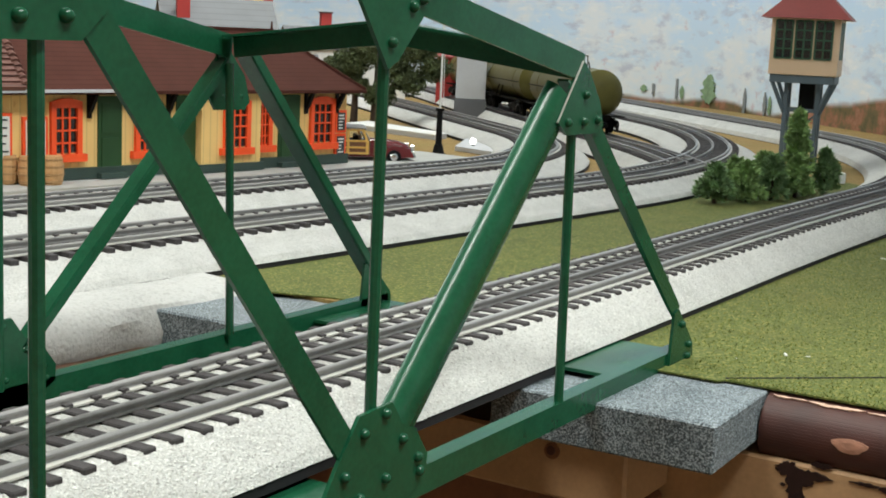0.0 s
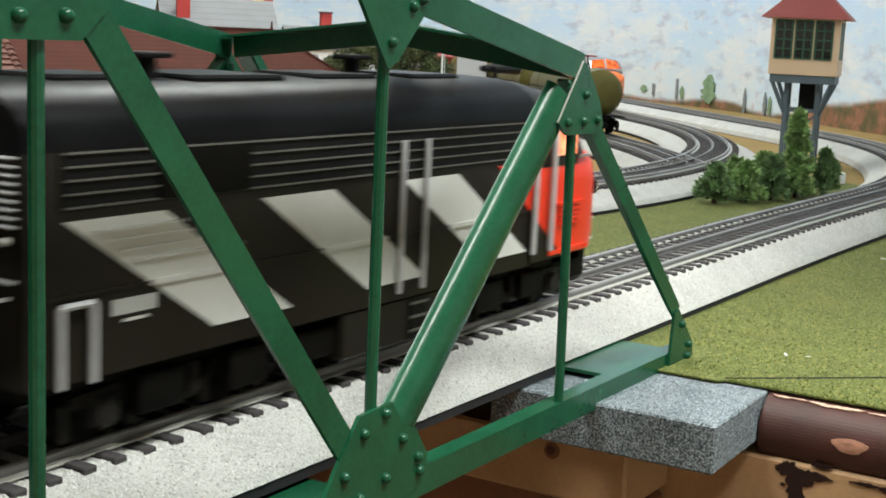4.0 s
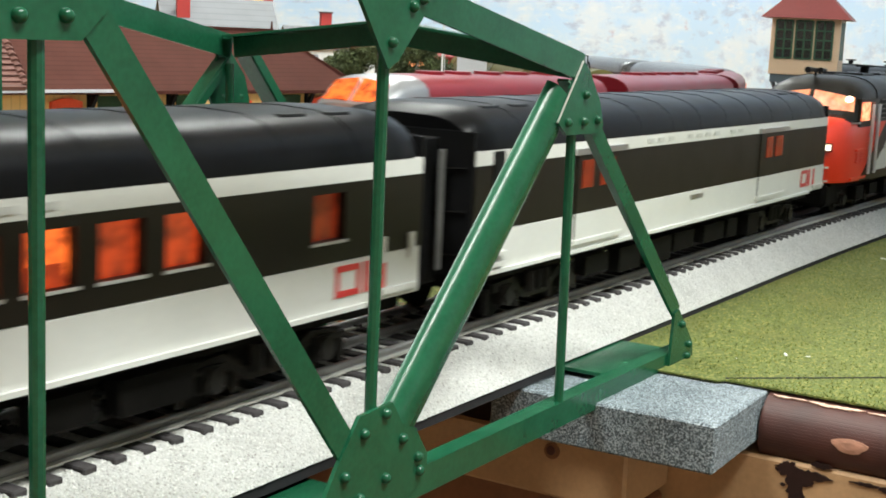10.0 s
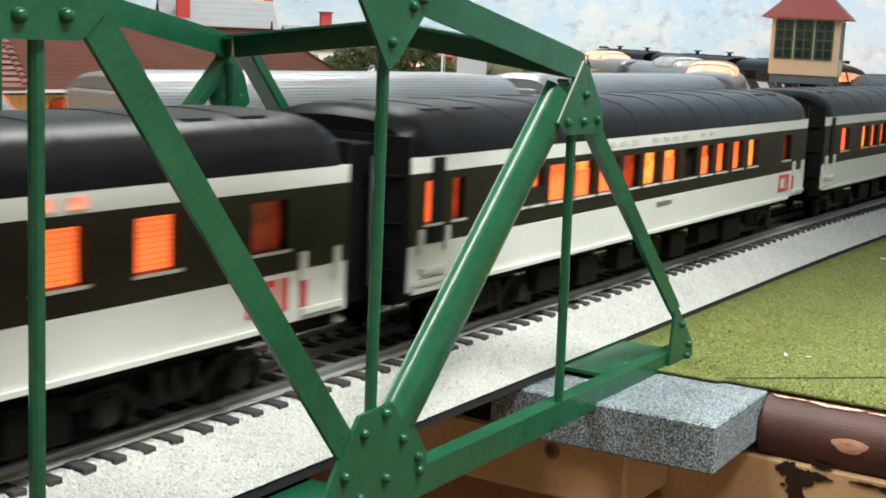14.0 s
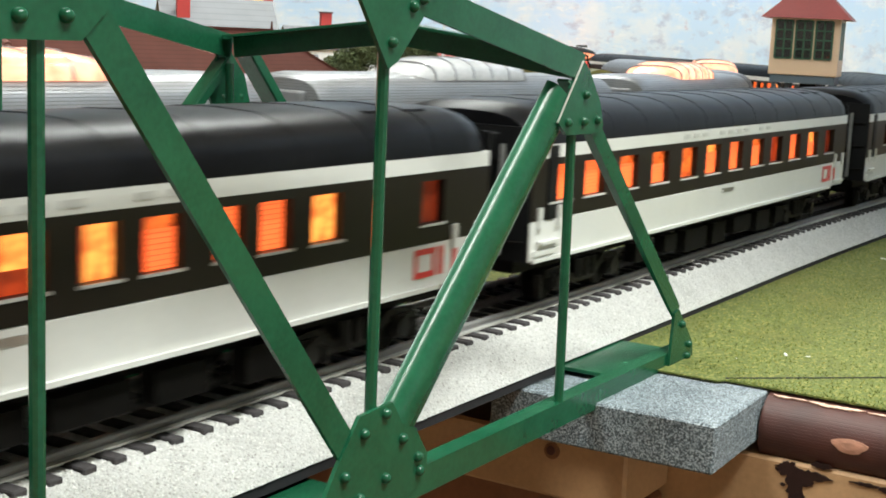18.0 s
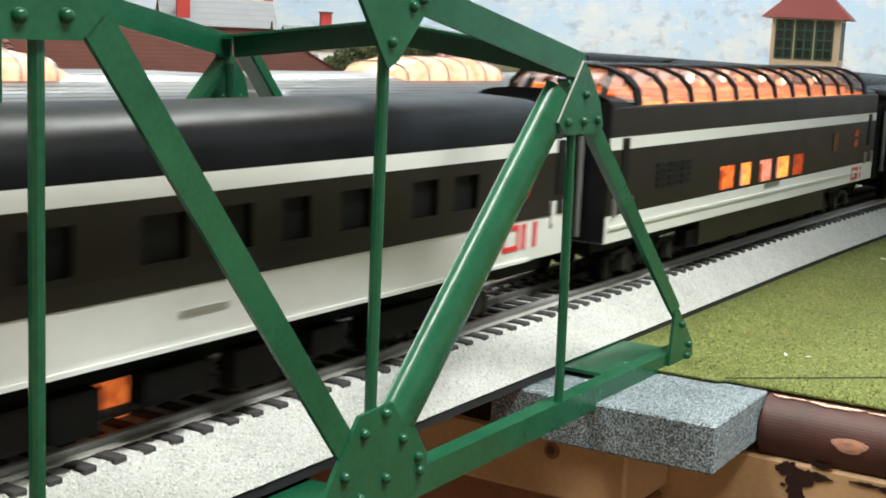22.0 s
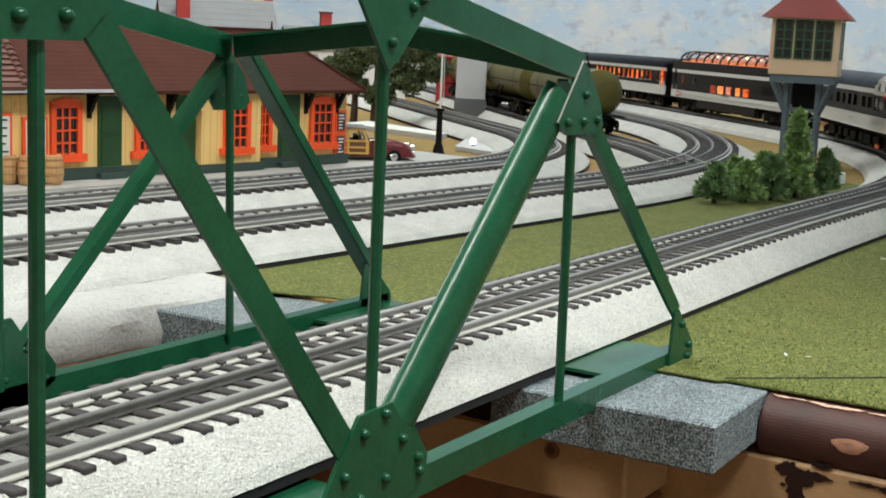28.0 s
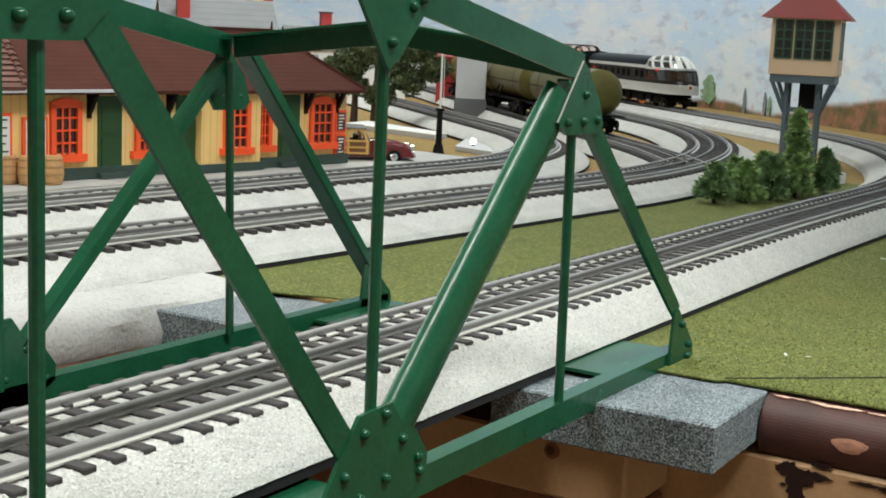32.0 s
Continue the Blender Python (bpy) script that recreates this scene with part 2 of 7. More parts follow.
# ---- the lines that trains follow: pieces of (length, radius to the left, 0 for straight) ----
class Line:
    def __init__(self, x, y, heading, pieces, start=0.0):
        self.nodes, self.u0 = [], start
        u, h = start, radians(heading)
        for length, r in pieces:
            self.nodes.append((u, x, y, h, r, length))
            x, y, h = self.step(x, y, h, r, length)
            u += length
        self.u1, self.end = u, (x, y, h)

    @staticmethod
    def step(x, y, h, r, s):
        if not r:
            return x + s * math.cos(h), y + s * math.sin(h), h
        a = h + s / r
        return x + r * (math.sin(a) - math.sin(h)), y - r * (math.cos(a) - math.cos(h)), a

    def at(self, u):
        node = self.nodes[0]
        for nd in self.nodes:
            if nd[0] <= u:
                node = nd
        return self.step(node[1], node[2], node[3], node[4], u - node[0])


# the front line: u equals x on the bridge
LINE_A = Line(-0.95, 0, 0, [(1.37, 0), (0.2, -8), (0.18, 0), (0.974 * radians(45.43), 0.974), (0.6414, 0), (1.238 * radians(136), 1.238), (3.2, 0)], -0.95)
BACK_A = Line(-0.95, 0, 180, [(1.42 * math.pi, -1.42), (1.5, 0)], 0.0)


def on_a(u):
    if u >= -0.95:
        return LINE_A.at(u)
    x, y, h = BACK_A.at(-0.95 - u)
    return x, y, h + math.pi


HB = -4.9        # the station-side line leans a little against the front line
YB0 = 0.2425
# the middle line: u equals about x where it is straight; trains run towards smaller u
LINE_B = Line(-0.6, YB0 + 0.6 * 0.086, HB, [(1.255, 0), (1.05 * radians(47), 1.05), (0.42, 0), (0.62 * radians(139), 0.62), (3.0, 0)], -0.6)
BACK_B = Line(-0.6, YB0 + 0.6 * 0.086, 180 + HB, [(0.95 * math.pi, -0.95), (2.2, 0)], 0.0)


def on_b(u):
    if u >= -0.6:
        return LINE_B.at(u)
    x, y, h = BACK_B.at(-0.6 - u)
    return x, y, h + math.pi


LINE_C = Line(-0.7, 0.421, -4.6, [(1.3644, 0), (0.50 * radians(52.1), 0.50), (0.75, 0)], -0.7)


def on_c(u):
    return LINE_C.at(u)


# ---- the room ----
def room():
    X0, X1, Y0, Y1, FZ = -3.2, 4.4, -2.6, 4.2, -0.95
    for name, b in (("wall_south", (X0, X1, Y0 - 0.1, Y0, FZ, CEIL)), ("wall_west", (X0 - 0.1, X0, Y0, Y1, FZ, CEIL)),
                    ("wall_north", (X0, X1, Y1, Y1 + 0.1, FZ, CEIL)), ("wall_east", (X1, X1 + 0.1, Y0, Y1, FZ, CEIL))):
        solid(name, box(B(), *b), WALLPAINT, "plain pale painted wall of the layout room", "wall", kind="structure")
    solid("floor", box(B(), X0, X1, Y0, Y1, FZ - 0.1, FZ), CARPET, "plain grey floor under the layout", "floor", kind="structure")
    solid("ceiling", box(B(), X0, X1, Y0, Y1, CEIL, CEIL + 0.1), CEILING, "plain white ceiling of the layout room", "ceiling", kind="structure")
    for lx, ly, lz in LAMPS:
        t = thing("ceiling_light", "long white fluorescent ceiling fixture, switched on", "ceiling light", "ceiling lights", (lx, ly, CEIL))
        part("housing", box(B(), -0.63, 0.63, -0.16, 0.16, -0.06, 0), CEILING, t)


room()


# ---- the layout table ----
ZG = -0.019      # top of the ground
EDGE_X = 0.19    # the table's edge at the bridge


def tables():
    # one sheet with the bay for the bridge cut out of its near side
    bm = B()
    pts = [(EDGE_X, -0.9), (4.3, -0.9), (4.3, 4.1), (-3.1, 4.1), (-3.1, -0.9), (-0.64, -0.9), (-0.64, 0.2), (0.19, 0.19), (0.2, 0.155), (0.214, 0.134)]
    plate(bm, pts, 2, ZG - 0.012, ZG)
    solid("ground", bm, TAN, "tan scenic earth cover of the layout table", "ground", kind="structure")
    bm = B()
    plate(bm, [(0.196, -0.098), (0.196, -0.14), (0.196, -0.85), (1.25, -0.85), (1.25, 0.0), (1.05, 0.03), (0.93, 0.055), (0.5, 0.05), (0.2, 0.05), (0.1935, 0.0), (0.1925, -0.05), (0.1925, -0.0965)], 2, ZG + 0.0002, ZG + 0.0009)
    solid("grass_mat", bm, GRASS, "flat green scatter grass mat beside the track", "grass mat", "grass mats", "structure")
    bm = B()
    plate(bm, [(0.2, 0.146), (0.216, 0.10), (0.222, 0.045), (0.98, 0.035), (1.02, 0.09), (0.95, 0.14), (0.45, 0.178), (0.23, 0.184)], 2, ZG + 0.0002, ZG + 0.0008)
    solid("grass_mat", bm, GRASS, "flat green scatter grass mat between two tracks", "grass mat", "grass mats", "structure")
    # the thin top sheet whose cut edge shows on the near grass
    bm = B()
    bar(bm, (0.1975, -0.098, ZG + 0.001), (0.3, -0.2095, ZG + 0.001), 0.0006, 0.0006)
    solid("grass_seam", bm, EDGE_DARK, "dark cut seam in the grass mat", "seam", kind="structure")
    # carcass under the table
    bm = B()
    box(bm, EDGE_X + 0.02, 4.2, -0.88, 4.0, -0.93, ZG - 0.013)
    solid("table_base", bm, WOOD, "plain closed wooden base of the layout table", "table base", kind="structure")
    bm = B()
    box(bm, -3.0, -0.67, -0.88, 4.0, -0.93, ZG - 0.013)
    box(bm, -0.67, EDGE_X + 0.02, 0.24, 4.0, -0.93, ZG - 0.013)
    solid("table_base", bm, WOOD, "plain closed wooden base of the layout table", "table base", kind="structure")


tables()


# ---- bay under the bridge: beam, foam blocks, log, plaster bank ----
def beam(name, x0, x1, y0, y1, z0, z1, material, label, m=None):
    bm = box(B(), x0, x1, y0, y1, z0, z1, m, bev=0.0012)
    return solid(name, bm, material, label, "wooden beam", kind="")


def bay():
    beam("wooden_beam", 0.146, 0.187, -0.0823, 0.13, -0.0605, -0.0375, WOOD, "planed pine beam across the end of the bridge bay")
    knot = rod(B(), (0.1452, -0.053, -0.0428), (0.1462, -0.053, -0.0428), 0.0031, 14)
    part("knot", knot, WOOD_RED, bpy.data.objects["wooden_beam"], "dark round knot")
    part("knot_core", rod(B(), (0.1449, -0.0527, -0.0426), (0.1453, -0.0527, -0.0426), 0.0018, 10), LOG, bpy.data.objects["wooden_beam"], "black knot core")
    beam("lower_board", 0.165, 0.185, -0.0815, 0.17, -0.17, -0.062, WOOD_RED, "dark red-brown stained board under the pine beam")
    beam("side_board", 0.1874, 0.2005, -0.6, -0.02, -0.2, -0.0415, WOOD, "pale board below the log, splashed with dark brown paint")
    # far bank boards
    # the dark colour stands for the shadow that lies on this board
    beam("bank_board", -0.6, 0.146, 0.128, 0.2, -0.2, -0.0362, SHADED_WOOD, "wooden board along the far side of the bay, coloured dark for shadow")
    # foam blocks
    t = box(B(), -0.032, 0.032, -0.043, 0.042, -0.0172, 0, pose(0.1695, -0.0725, -0.0195, 0, 0, 1.5), bev=0.0007)
    solid("foam_block", t, GRANITE, "grey speckled foam block under the near bridge shoe", "foam block", "foam blocks")
    t = box(B(), -0.033, 0.033, -0.04, 0.04, -0.0165, 0, pose(0.184, 0.1125, -0.0207, 0, 0, 2), bev=0.0009)
    solid("foam_block", t, GRANITE, "grey speckled foam block under the far bridge shoe", "foam block", "foam blocks")
    # log: painted round timber along the table's front edge
    bm = B()
    n = 20
    rings = []
    for i in range(27):
        y = -0.1158 - 0.02 * i
        rings.append([(0.1985 + 0.0128 * math.cos(2 * math.pi * k / n) * (1 + 0.03 * noise.noise((k * 0.9, i * 0.2, 0))), y, -0.0322 + 0.0128 * math.sin(2 * math.pi * k / n) * (1 + 0.03 * noise.noise((k * 0.9, i * 0.2, 5)))) for k in range(n)])
    loft(bm, rings)
    lg = solid("round_timber", bm, LOG, "dark brown painted round timber along the table edge", "timber", smooth=True)
    bm = B()
    ring = lambda s, d: [(0.1985 - 0.0128 * d * math.cos(radians(4 + 12 * s * math.sin(a))), -0.1487 - 0.0062 * s * math.cos(a) * (1 + 0.2 * math.sin(3 * a)), -0.0322 + 0.0128 * d * math.sin(radians(4 + 12 * s * math.sin(a)))) for a in [2 * math.pi * k / 14 for k in range(14)]]
    loft(bm, [ring(1, 0.98), ring(1, 1.015), ring(0.5, 1.02)])
    part("bare_knot", bm, KNOT, lg, "bare pale knot where the paint is cut away")
    # worn pale chips along the crest of the log
    rnd = random.Random(8)
    for cy, ca, w, d in ((-0.1215, 111, 0.0045, 2.2), (-0.1275, 110, 0.003, 1.6), (-0.1345, 111, 0.0035, 3.2), (-0.1385, 113, 0.0036, 3.6), (-0.143, 112, 0.0042, 3.4), (-0.148, 111, 0.0032, 2.4), (-0.156, 112, 0.004, 2.0)):
        edge = [(cy + w * math.cos(2 * math.pi * i / 18) * rnd.uniform(0.6, 1.2), ca + d * math.sin(2 * math.pi * i / 18) * rnd.uniform(0.6, 1.3)) for i in range(18)]
        rim = lambda q: [(0.1985 + q * math.cos(radians(v)), u, -0.0322 + q * math.sin(radians(v))) for u, v in edge]
        part("paint_chip", loft(B(), [rim(0.0125), rim(0.0132)]), CHIPPED, lg, "pale chip in the brown paint")
    # dried paint splashed on the pale board
    for cy, cz, w, h in ((-0.1275, -0.0445, 0.0052, 0.0028), (-0.1305, -0.0505, 0.0036, 0.0062), (-0.1318, -0.0575, 0.0042, 0.0045), (-0.1355, -0.0452, 0.0075, 0.0018), (-0.1395, -0.0408, 0.0042, 0.0012), (-0.1335, -0.0475, 0.0045, 0.0022), (-0.1555, -0.0442, 0.0055, 0.0007), (-0.1635, -0.0447, 0.004, 0.0014), (-0.1262, -0.0505, 0.0012, 0.0007)):
        k = 34
        pts = [(cy + w * math.cos(2 * math.pi * i / k) * rnd.uniform(0.62, 1.15), cz + h * math.sin(2 * math.pi * i / k) * rnd.uniform(0.6, 1.2)) for i in range(k)]
        part("paint_splash", plate(B(), pts, 0, 0.1869 - 0.0001 * rnd.random(), 0.1875), SPLASH, bpy.data.objects["side_board"], "blackish brown dried paint")
    # plaster bank under the middle line's ballast
    bm = B()
    prof = [(0.06, 0.0015), (0.03, 0.001), (0.012, 0.0), (0.004, -0.0025), (0.0, -0.008), (-0.0005, -0.0145), (0.0, -0.0195), (0.002, -0.0222), (0.06, -0.0225)]
    rings = []
    for i in range(73):
        x = -0.62 + i * 0.0115
        yf = 0.1445 + 0.10 * (0.14 - x) + 0.004 * noise.noise((x * 25, 0, 0))
        rings.append([(x, yf + p + (0.003 * noise.noise((x * 60, p * 90, z * 90)) if p < 0.02 else 0), -0.0165 + z + 0.0016 * noise.noise((x * 45, z * 80 + p * 50, 3))) for p, z in prof])
    loft(bm, rings)
    solid("plaster_bank", bm, PLASTER, "rough white plaster bank below the ballast", "plaster bank", kind="structure", smooth=True)


bay()


# ---- tracks ----
def sweep(bm, line, u0, u1, prof, step=0.03):
    """Pulls an outline of (sideways to the left, up) along a line."""
    n = max(2, int((u1 - u0) / step))
    rings = []
    for i in range(n + 1):
        x, y, h = line(u0 + (u1 - u0) * i / n)
        rings.append([(x - s * math.sin(h), y + s * math.cos(h), z) for s, z in prof])
    return loft(bm, rings)


def rail_outline(s):
    return [(s - 0.0014, -0.0029), (s + 0.0014, -0.0029), (s + 0.0013, -0.0025), (s + 0.0008, -0.0023), (s + 0.0008, -0.0016), (s + 0.0011, -0.0012),
            (s + 0.0011, -0.0004), (s + 0.0006, 0), (s - 0.0006, 0), (s - 0.0011, -0.0004), (s - 0.0011, -0.0012), (s - 0.0008, -0.0016), (s - 0.0008, -0.0023), (s - 0.0013, -0.0025)]


def tie_mesh():
    bm = box(B(), -0.0023, 0.0023, -0.0275, 0.0275, -0.0075, -0.0027, bev=0.0004)
    box(bm, -0.0014, 0.0014, 0.0139, 0.0158, -0.0027, -0.0016)
    return mesh_of(bm, "tie", TIE)


TIE_MESH = tie_mesh()


def track(line, u0, u1, label, near=None, step=0.03):
    t = thing("railway_track", label, "railway track", "tracks")
    for s, m, lb in ((0.0172, RAIL, "dull silver outer rail"), (0.0, RAIL_DARK, "blackened centre rail"), (-0.0172, RAIL, "dull silver outer rail")):
        part("rail", sweep(B(), line, u0, u1, rail_outline(s), step), m, t, lb, smooth=False)
    for s in (0.0148, -0.0197):
        part("rail_foot", sweep(B(), line, u0, u1, [(s - 0.0009, -0.0029), (s + 0.0009, -0.0029), (s + 0.0009, -0.0022), (s - 0.0009, -0.0023)], step), FLANGE, t, "bright strip along the rail's foot")
    bm = B()
    rnd = random.Random(int(u0 * 1000) + 77)
    u = u0 + 0.005
    while u < u1:
        x, y, h = line(u + rnd.uniform(-0.0004, 0.0004))
        m = pose(x, y, rnd.uniform(-0.0002, 0.0001), 0, 0, math.degrees(h) + rnd.uniform(-1.2, 1.2))
        if near and near[0] <= u <= near[1]:
            o = new("tie", TIE_MESH)
            o.parent = t
            o.matrix_local = m
        else:
            box(bm, -0.0023, 0.0023, -0.0275, 0.0275, -0.0075, -0.0027, m)
        u += 0.0107
    rest = part("tie_run", bm, TIE, t, "row of dark wooden ties")
    tagged(rest, kind="stuff")
    return t


def roadbed(line, u0, u1, label, w=0.044, step=0.04, lower=-0.019, mid=-0.0052, foot=-0.0155):
    prof = [(-w, foot), (-w + 0.003, -0.0125), (-0.031, -0.0058), (-0.026, mid), (0.026, mid), (0.031, -0.0058), (w - 0.003, -0.0125), (w, foot)]
    bm = sweep(B(), line, u0, u1, prof, step)
    t = solid("ballast_bed", bm, BALLAST, label, "ballast", "ballast beds", "structure")
    bm = sweep(B(), line, u0, u1, [(-w + 0.0005, lower), (w - 0.0005, lower), (w - 0.0005, foot - 0.0002), (-w + 0.0005, foot - 0.0002)], step)
    part("foam_edge", bm, EDGE_DARK, t, "black foam underlay")


def on_d(u):
    return LINE_D.at(u)


LINE_D = Line(0.87, 0.184, 34, [(0.2167, 1.478), (1.1, 0), (1.0, 0.9)], 0)
track(on_a, -5.41, 7.24, "three-rail track with dark wooden ties over the bridge", (-0.14, 1.1))
roadbed(on_a, -5.41, 0.9, "white speckled ballast bed of the bridge track", 0.0445, mid=-0.0037)
roadbed(on_a, 0.9, 7.24, "white speckled ballast bed round the far loop", 0.05, mid=-0.0037, foot=-0.0183)
track(on_b, -2.2, 4.2, "three-rail track with dark wooden ties on the middle line", (0.05, 1.0))
roadbed(on_b, -2.2, 4.2, "white speckled ballast bed of the middle track", 0.052)
track(on_c, -0.7, 1.86, "three-rail track with dark wooden ties at the station", (0.2, 0.85))
roadbed(on_c, -0.7, 1.86, "white speckled ballast bed of the station track", 0.05)
track(on_d, 0.0, 2.2, "three-rail siding track under the tank cars")
roadbed(on_d, 0.0, 2.2, "white speckled ballast bed of the siding", 0.042)


# ---- the green truss bridge ----
def bridge():
    L = 0.1103
    yn, yf = -0.0727, 0.0727
    t = thing("truss_bridge", "dark green riveted sheet-metal truss bridge over the bay", "bridge", at=(0, 0, 0))
    xs = {0: 2 * L, 1: L, 2: 0.0, 3: -L, 4: -2 * L, 5: -3 * L}
    top = {1: 0.0965, 2: 0.1165, 3: 0.1165, 4: 0.0965}
    zl = -0.0133
    rv = mesh_of(ball(B(), (0, 0, 0), 0.0017, 12, 8, 0.9), "rivet", GREEN, True)

    def gusset(pts, y, side, rivets, label="riveted gusset plate"):
        g = part("gusset_plate", plate(B(), pts, 1, y, y + 0.0012 * side), GREEN, t, label)
        for rx, rz in rivets:
            o = new("rivet", rv)
            o.parent = g
            o.matrix_local = pose(rx, y + 0.0012 * side, rz)

    for y, side in ((yn, -1), (yf, 1)):
        inn = -side
        # bottom chord: an angle with its flat leg turned inwards
        bm = B()
        zb = zl - (0.0085 if side < 0 else 0.0135)
        plate(bm, [(y, zl), (y + 0.006, zl), (y + 0.006, zl - 0.001), (y + 0.001, zl - 0.001), (y + 0.001, zb), (y, zb)], 0, xs[5], xs[0] + 0.002)
        part("bottom_chord", bm, GREEN, t)
        # top chords
        for a, b in ((1, 2), (2, 3), (3, 4)):
            bm = B()
            bar(bm, (xs[a], y, top[a]), (xs[b], y, top[b]), 0.001, 0.0085)
            bar(bm, (xs[a], y + 0.004, top[a] + 0.0042), (xs[b], y + 0.004, top[b] + 0.0042), 0.008, 0.001)
            part("top_chord", bm, GREEN, t)
        # end posts: an angle on the far truss, a flat channel on the near one
        for a, b in ((0, 1), (5, 4)):
            d = -1 if a == 0 else 1
            bm = B()
            if side > 0:
                p, q = Vector((xs[a] + d * 0.0071, y, -0.0065)), Vector((xs[b] - d * 0.0117, y, 0.0935))
                n = Vector((-d * 0.0013, 0, 0.0013))
                bar(bm, p + n, q + n, 0.001, 0.0038)
                bar(bm, p + Vector((0, 0.0038, 0)), q + Vector((0, 0.0038, 0)), 0.0076, 0.001)
                part("end_post", bm, GREEN, t, "angle-section end post")
                continue
            bar(bm, (xs[a] + d * 0.0135, y, 0.002), (xs[b] + d * 0.0064, y, 0.0925), 0.001, 0.0066)
            bar(bm, (xs[a] + d * 0.0112, y + 0.0021 * inn, 0.002), (xs[b] + d * 0.0087, y + 0.0021 * inn, 0.0925), 0.0042, 0.001)
            part("end_post", bm, GREEN, t)
        # hip diagonals: a rounded pressed channel on the near truss, an angle on the far one
        for a, b, d in ((2, 1, 1), (3, 4, -1)):
            bm = B()
            if side > 0:
                p, q = Vector((xs[a] + d * 0.0118, y, -0.0015)), Vector((xs[b] - d * 0.0018, y, 0.0922))
                n = Vector((d * 0.0011, 0, -0.0011))
                bar(bm, p + n, q + n, 0.001, 0.0031)
                bar(bm, p + Vector((0, 0.0029, 0)), q + Vector((0, 0.0029, 0)), 0.0058, 0.001)
                part("hip_diagonal", bm, GREEN, t, "angle-section diagonal")
                continue
            p, q = Vector((xs[a] + d * 0.0185, y + 0.003 * inn, 0.0029)), Vector((xs[b] - d * 0.0085, y + 0.003 * inn, 0.0868))
            w = (q - p).normalized()
            s = w.cross(Vector((0, 1, 0))).normalized()
            outline = [(math.cos(radians(k)) * 0.0079, math.sin(radians(k)) * 0.0052) for k in range(0, 181, 15)] + [(math.cos(radians(k)) * 0.0069, math.sin(radians(k)) * 0.0042) for k in range(180, -1, -15)]
            p = p - w * 0.007
            loft(bm, [[c + s * i + Vector((0, side, 0)) * (j - 0.002) for i, j in outline] for c in (p, q)])
            part("hip_diagonal", bm, GREEN, t, "rounded pressed-metal diagonal", True)
        # inner diagonals
        for a, b, d in ((2, 3, -1),):
            p, q = Vector((xs[a] + d * 0.012, y, 0.001)), Vector((xs[b] - d * 0.0115, y, 0.1065))
            bm = B()
            bar(bm, p, q, 0.0012, 0.0078, (1, 0, 0.4))
            part("diagonal", bm, GREEN, t)
        # vertical rods
        for k in (1, 2, 3, 4):
            lean = -0.003 if k == 1 else 0.0
            part("hanger_rod", rod(B(), (xs[k] + 0.0008, y + 0.0015 * inn, zl), (xs[k] + 0.0006 + lean, y + 0.0015 * inn, top[k] - 0.006), 0.0016, 10), GREEN, t, "", True)
        # gussets
        for k, d in ((2, 1), (3, -1)):
            x = xs[k]
            f = lambda pts: [(x + d * px, pz) for px, pz in pts]
            if k == 2:
                gusset(f([(-0.022, 0.1245), (-0.0135, 0.1122), (-0.001, 0.0958), (0.0035, 0.098), (0.0185, 0.1136), (0.024, 0.1165), (0.02, 0.1245)]), y, side, [(x, 0.1025), (x + 0.009, 0.1115), (x + 0.0135, 0.1135), (x - 0.011, 0.117)])
            else:
                gusset(f([(-0.019, 0.1235), (-0.016, 0.107), (-0.009, 0.1008), (0.011, 0.1008), (0.018, 0.108), (0.02, 0.1235)]), y, side, [(x - 0.0055, 0.105), (x + 0.0052, 0.1053), (x - 0.012, 0.116), (x + 0.012, 0.116)])
            gusset(f([(-0.0285, -0.02), (-0.0168, -0.0027), (-0.0075, 0.0085), (0.0072, 0.0092), (0.0125, 0.002), (0.019, -0.0005), (0.0255, -0.0092), (0.0252, -0.0145), (0.012, -0.022), (-0.02, -0.024)]), y, side,
                   [(x + d * rx, rz) for rx, rz in ((-0.0055, 0.0035), (0.004, 0.0068), (0.0125, -0.002), (0.0205, -0.009), (-0.0135, -0.006), (0.005, -0.011), (-0.0065, -0.0135), (0.0215, -0.0132))])
        for k, d in ((1, 1), (4, -1)):
            x = xs[k]
            f = lambda pts: [(x + d * px, pz) for px, pz in pts]
            if side > 0:
                gusset(f([(-0.001, 0.0987), (-0.0085, 0.079), (-0.004, 0.0728), (0.0128, 0.0725), (0.0158, 0.0755), (0.0125, 0.0855), (0.0035, 0.0955)]), y + 0.0036, side, [(x + d * rx, rz) for rx, rz in ((0.0007, 0.0775), (0.0108, 0.0777), (0.0012, 0.087))])
            else:
                gusset(f([(-0.001, 0.0987), (-0.0168, 0.0796), (-0.0106, 0.0755), (0.0128, 0.0753), (0.0158, 0.0778), (0.0125, 0.0855), (0.0035, 0.0955)]), y, side, [(x + d * rx, rz) for rx, rz in ((-0.0105, 0.0795), (0.0007, 0.0795), (0.0108, 0.0797), (0.0012, 0.088))])
            if side < 0:
                part("bare_edge", bar(B(), (x - d * 0.0013, y - 0.0009, 0.0986), (x - d * 0.0168, y - 0.0009, 0.0796), 0.0005, 0.0004), FLANGE, t, "worn bare metal edge of the gusset")
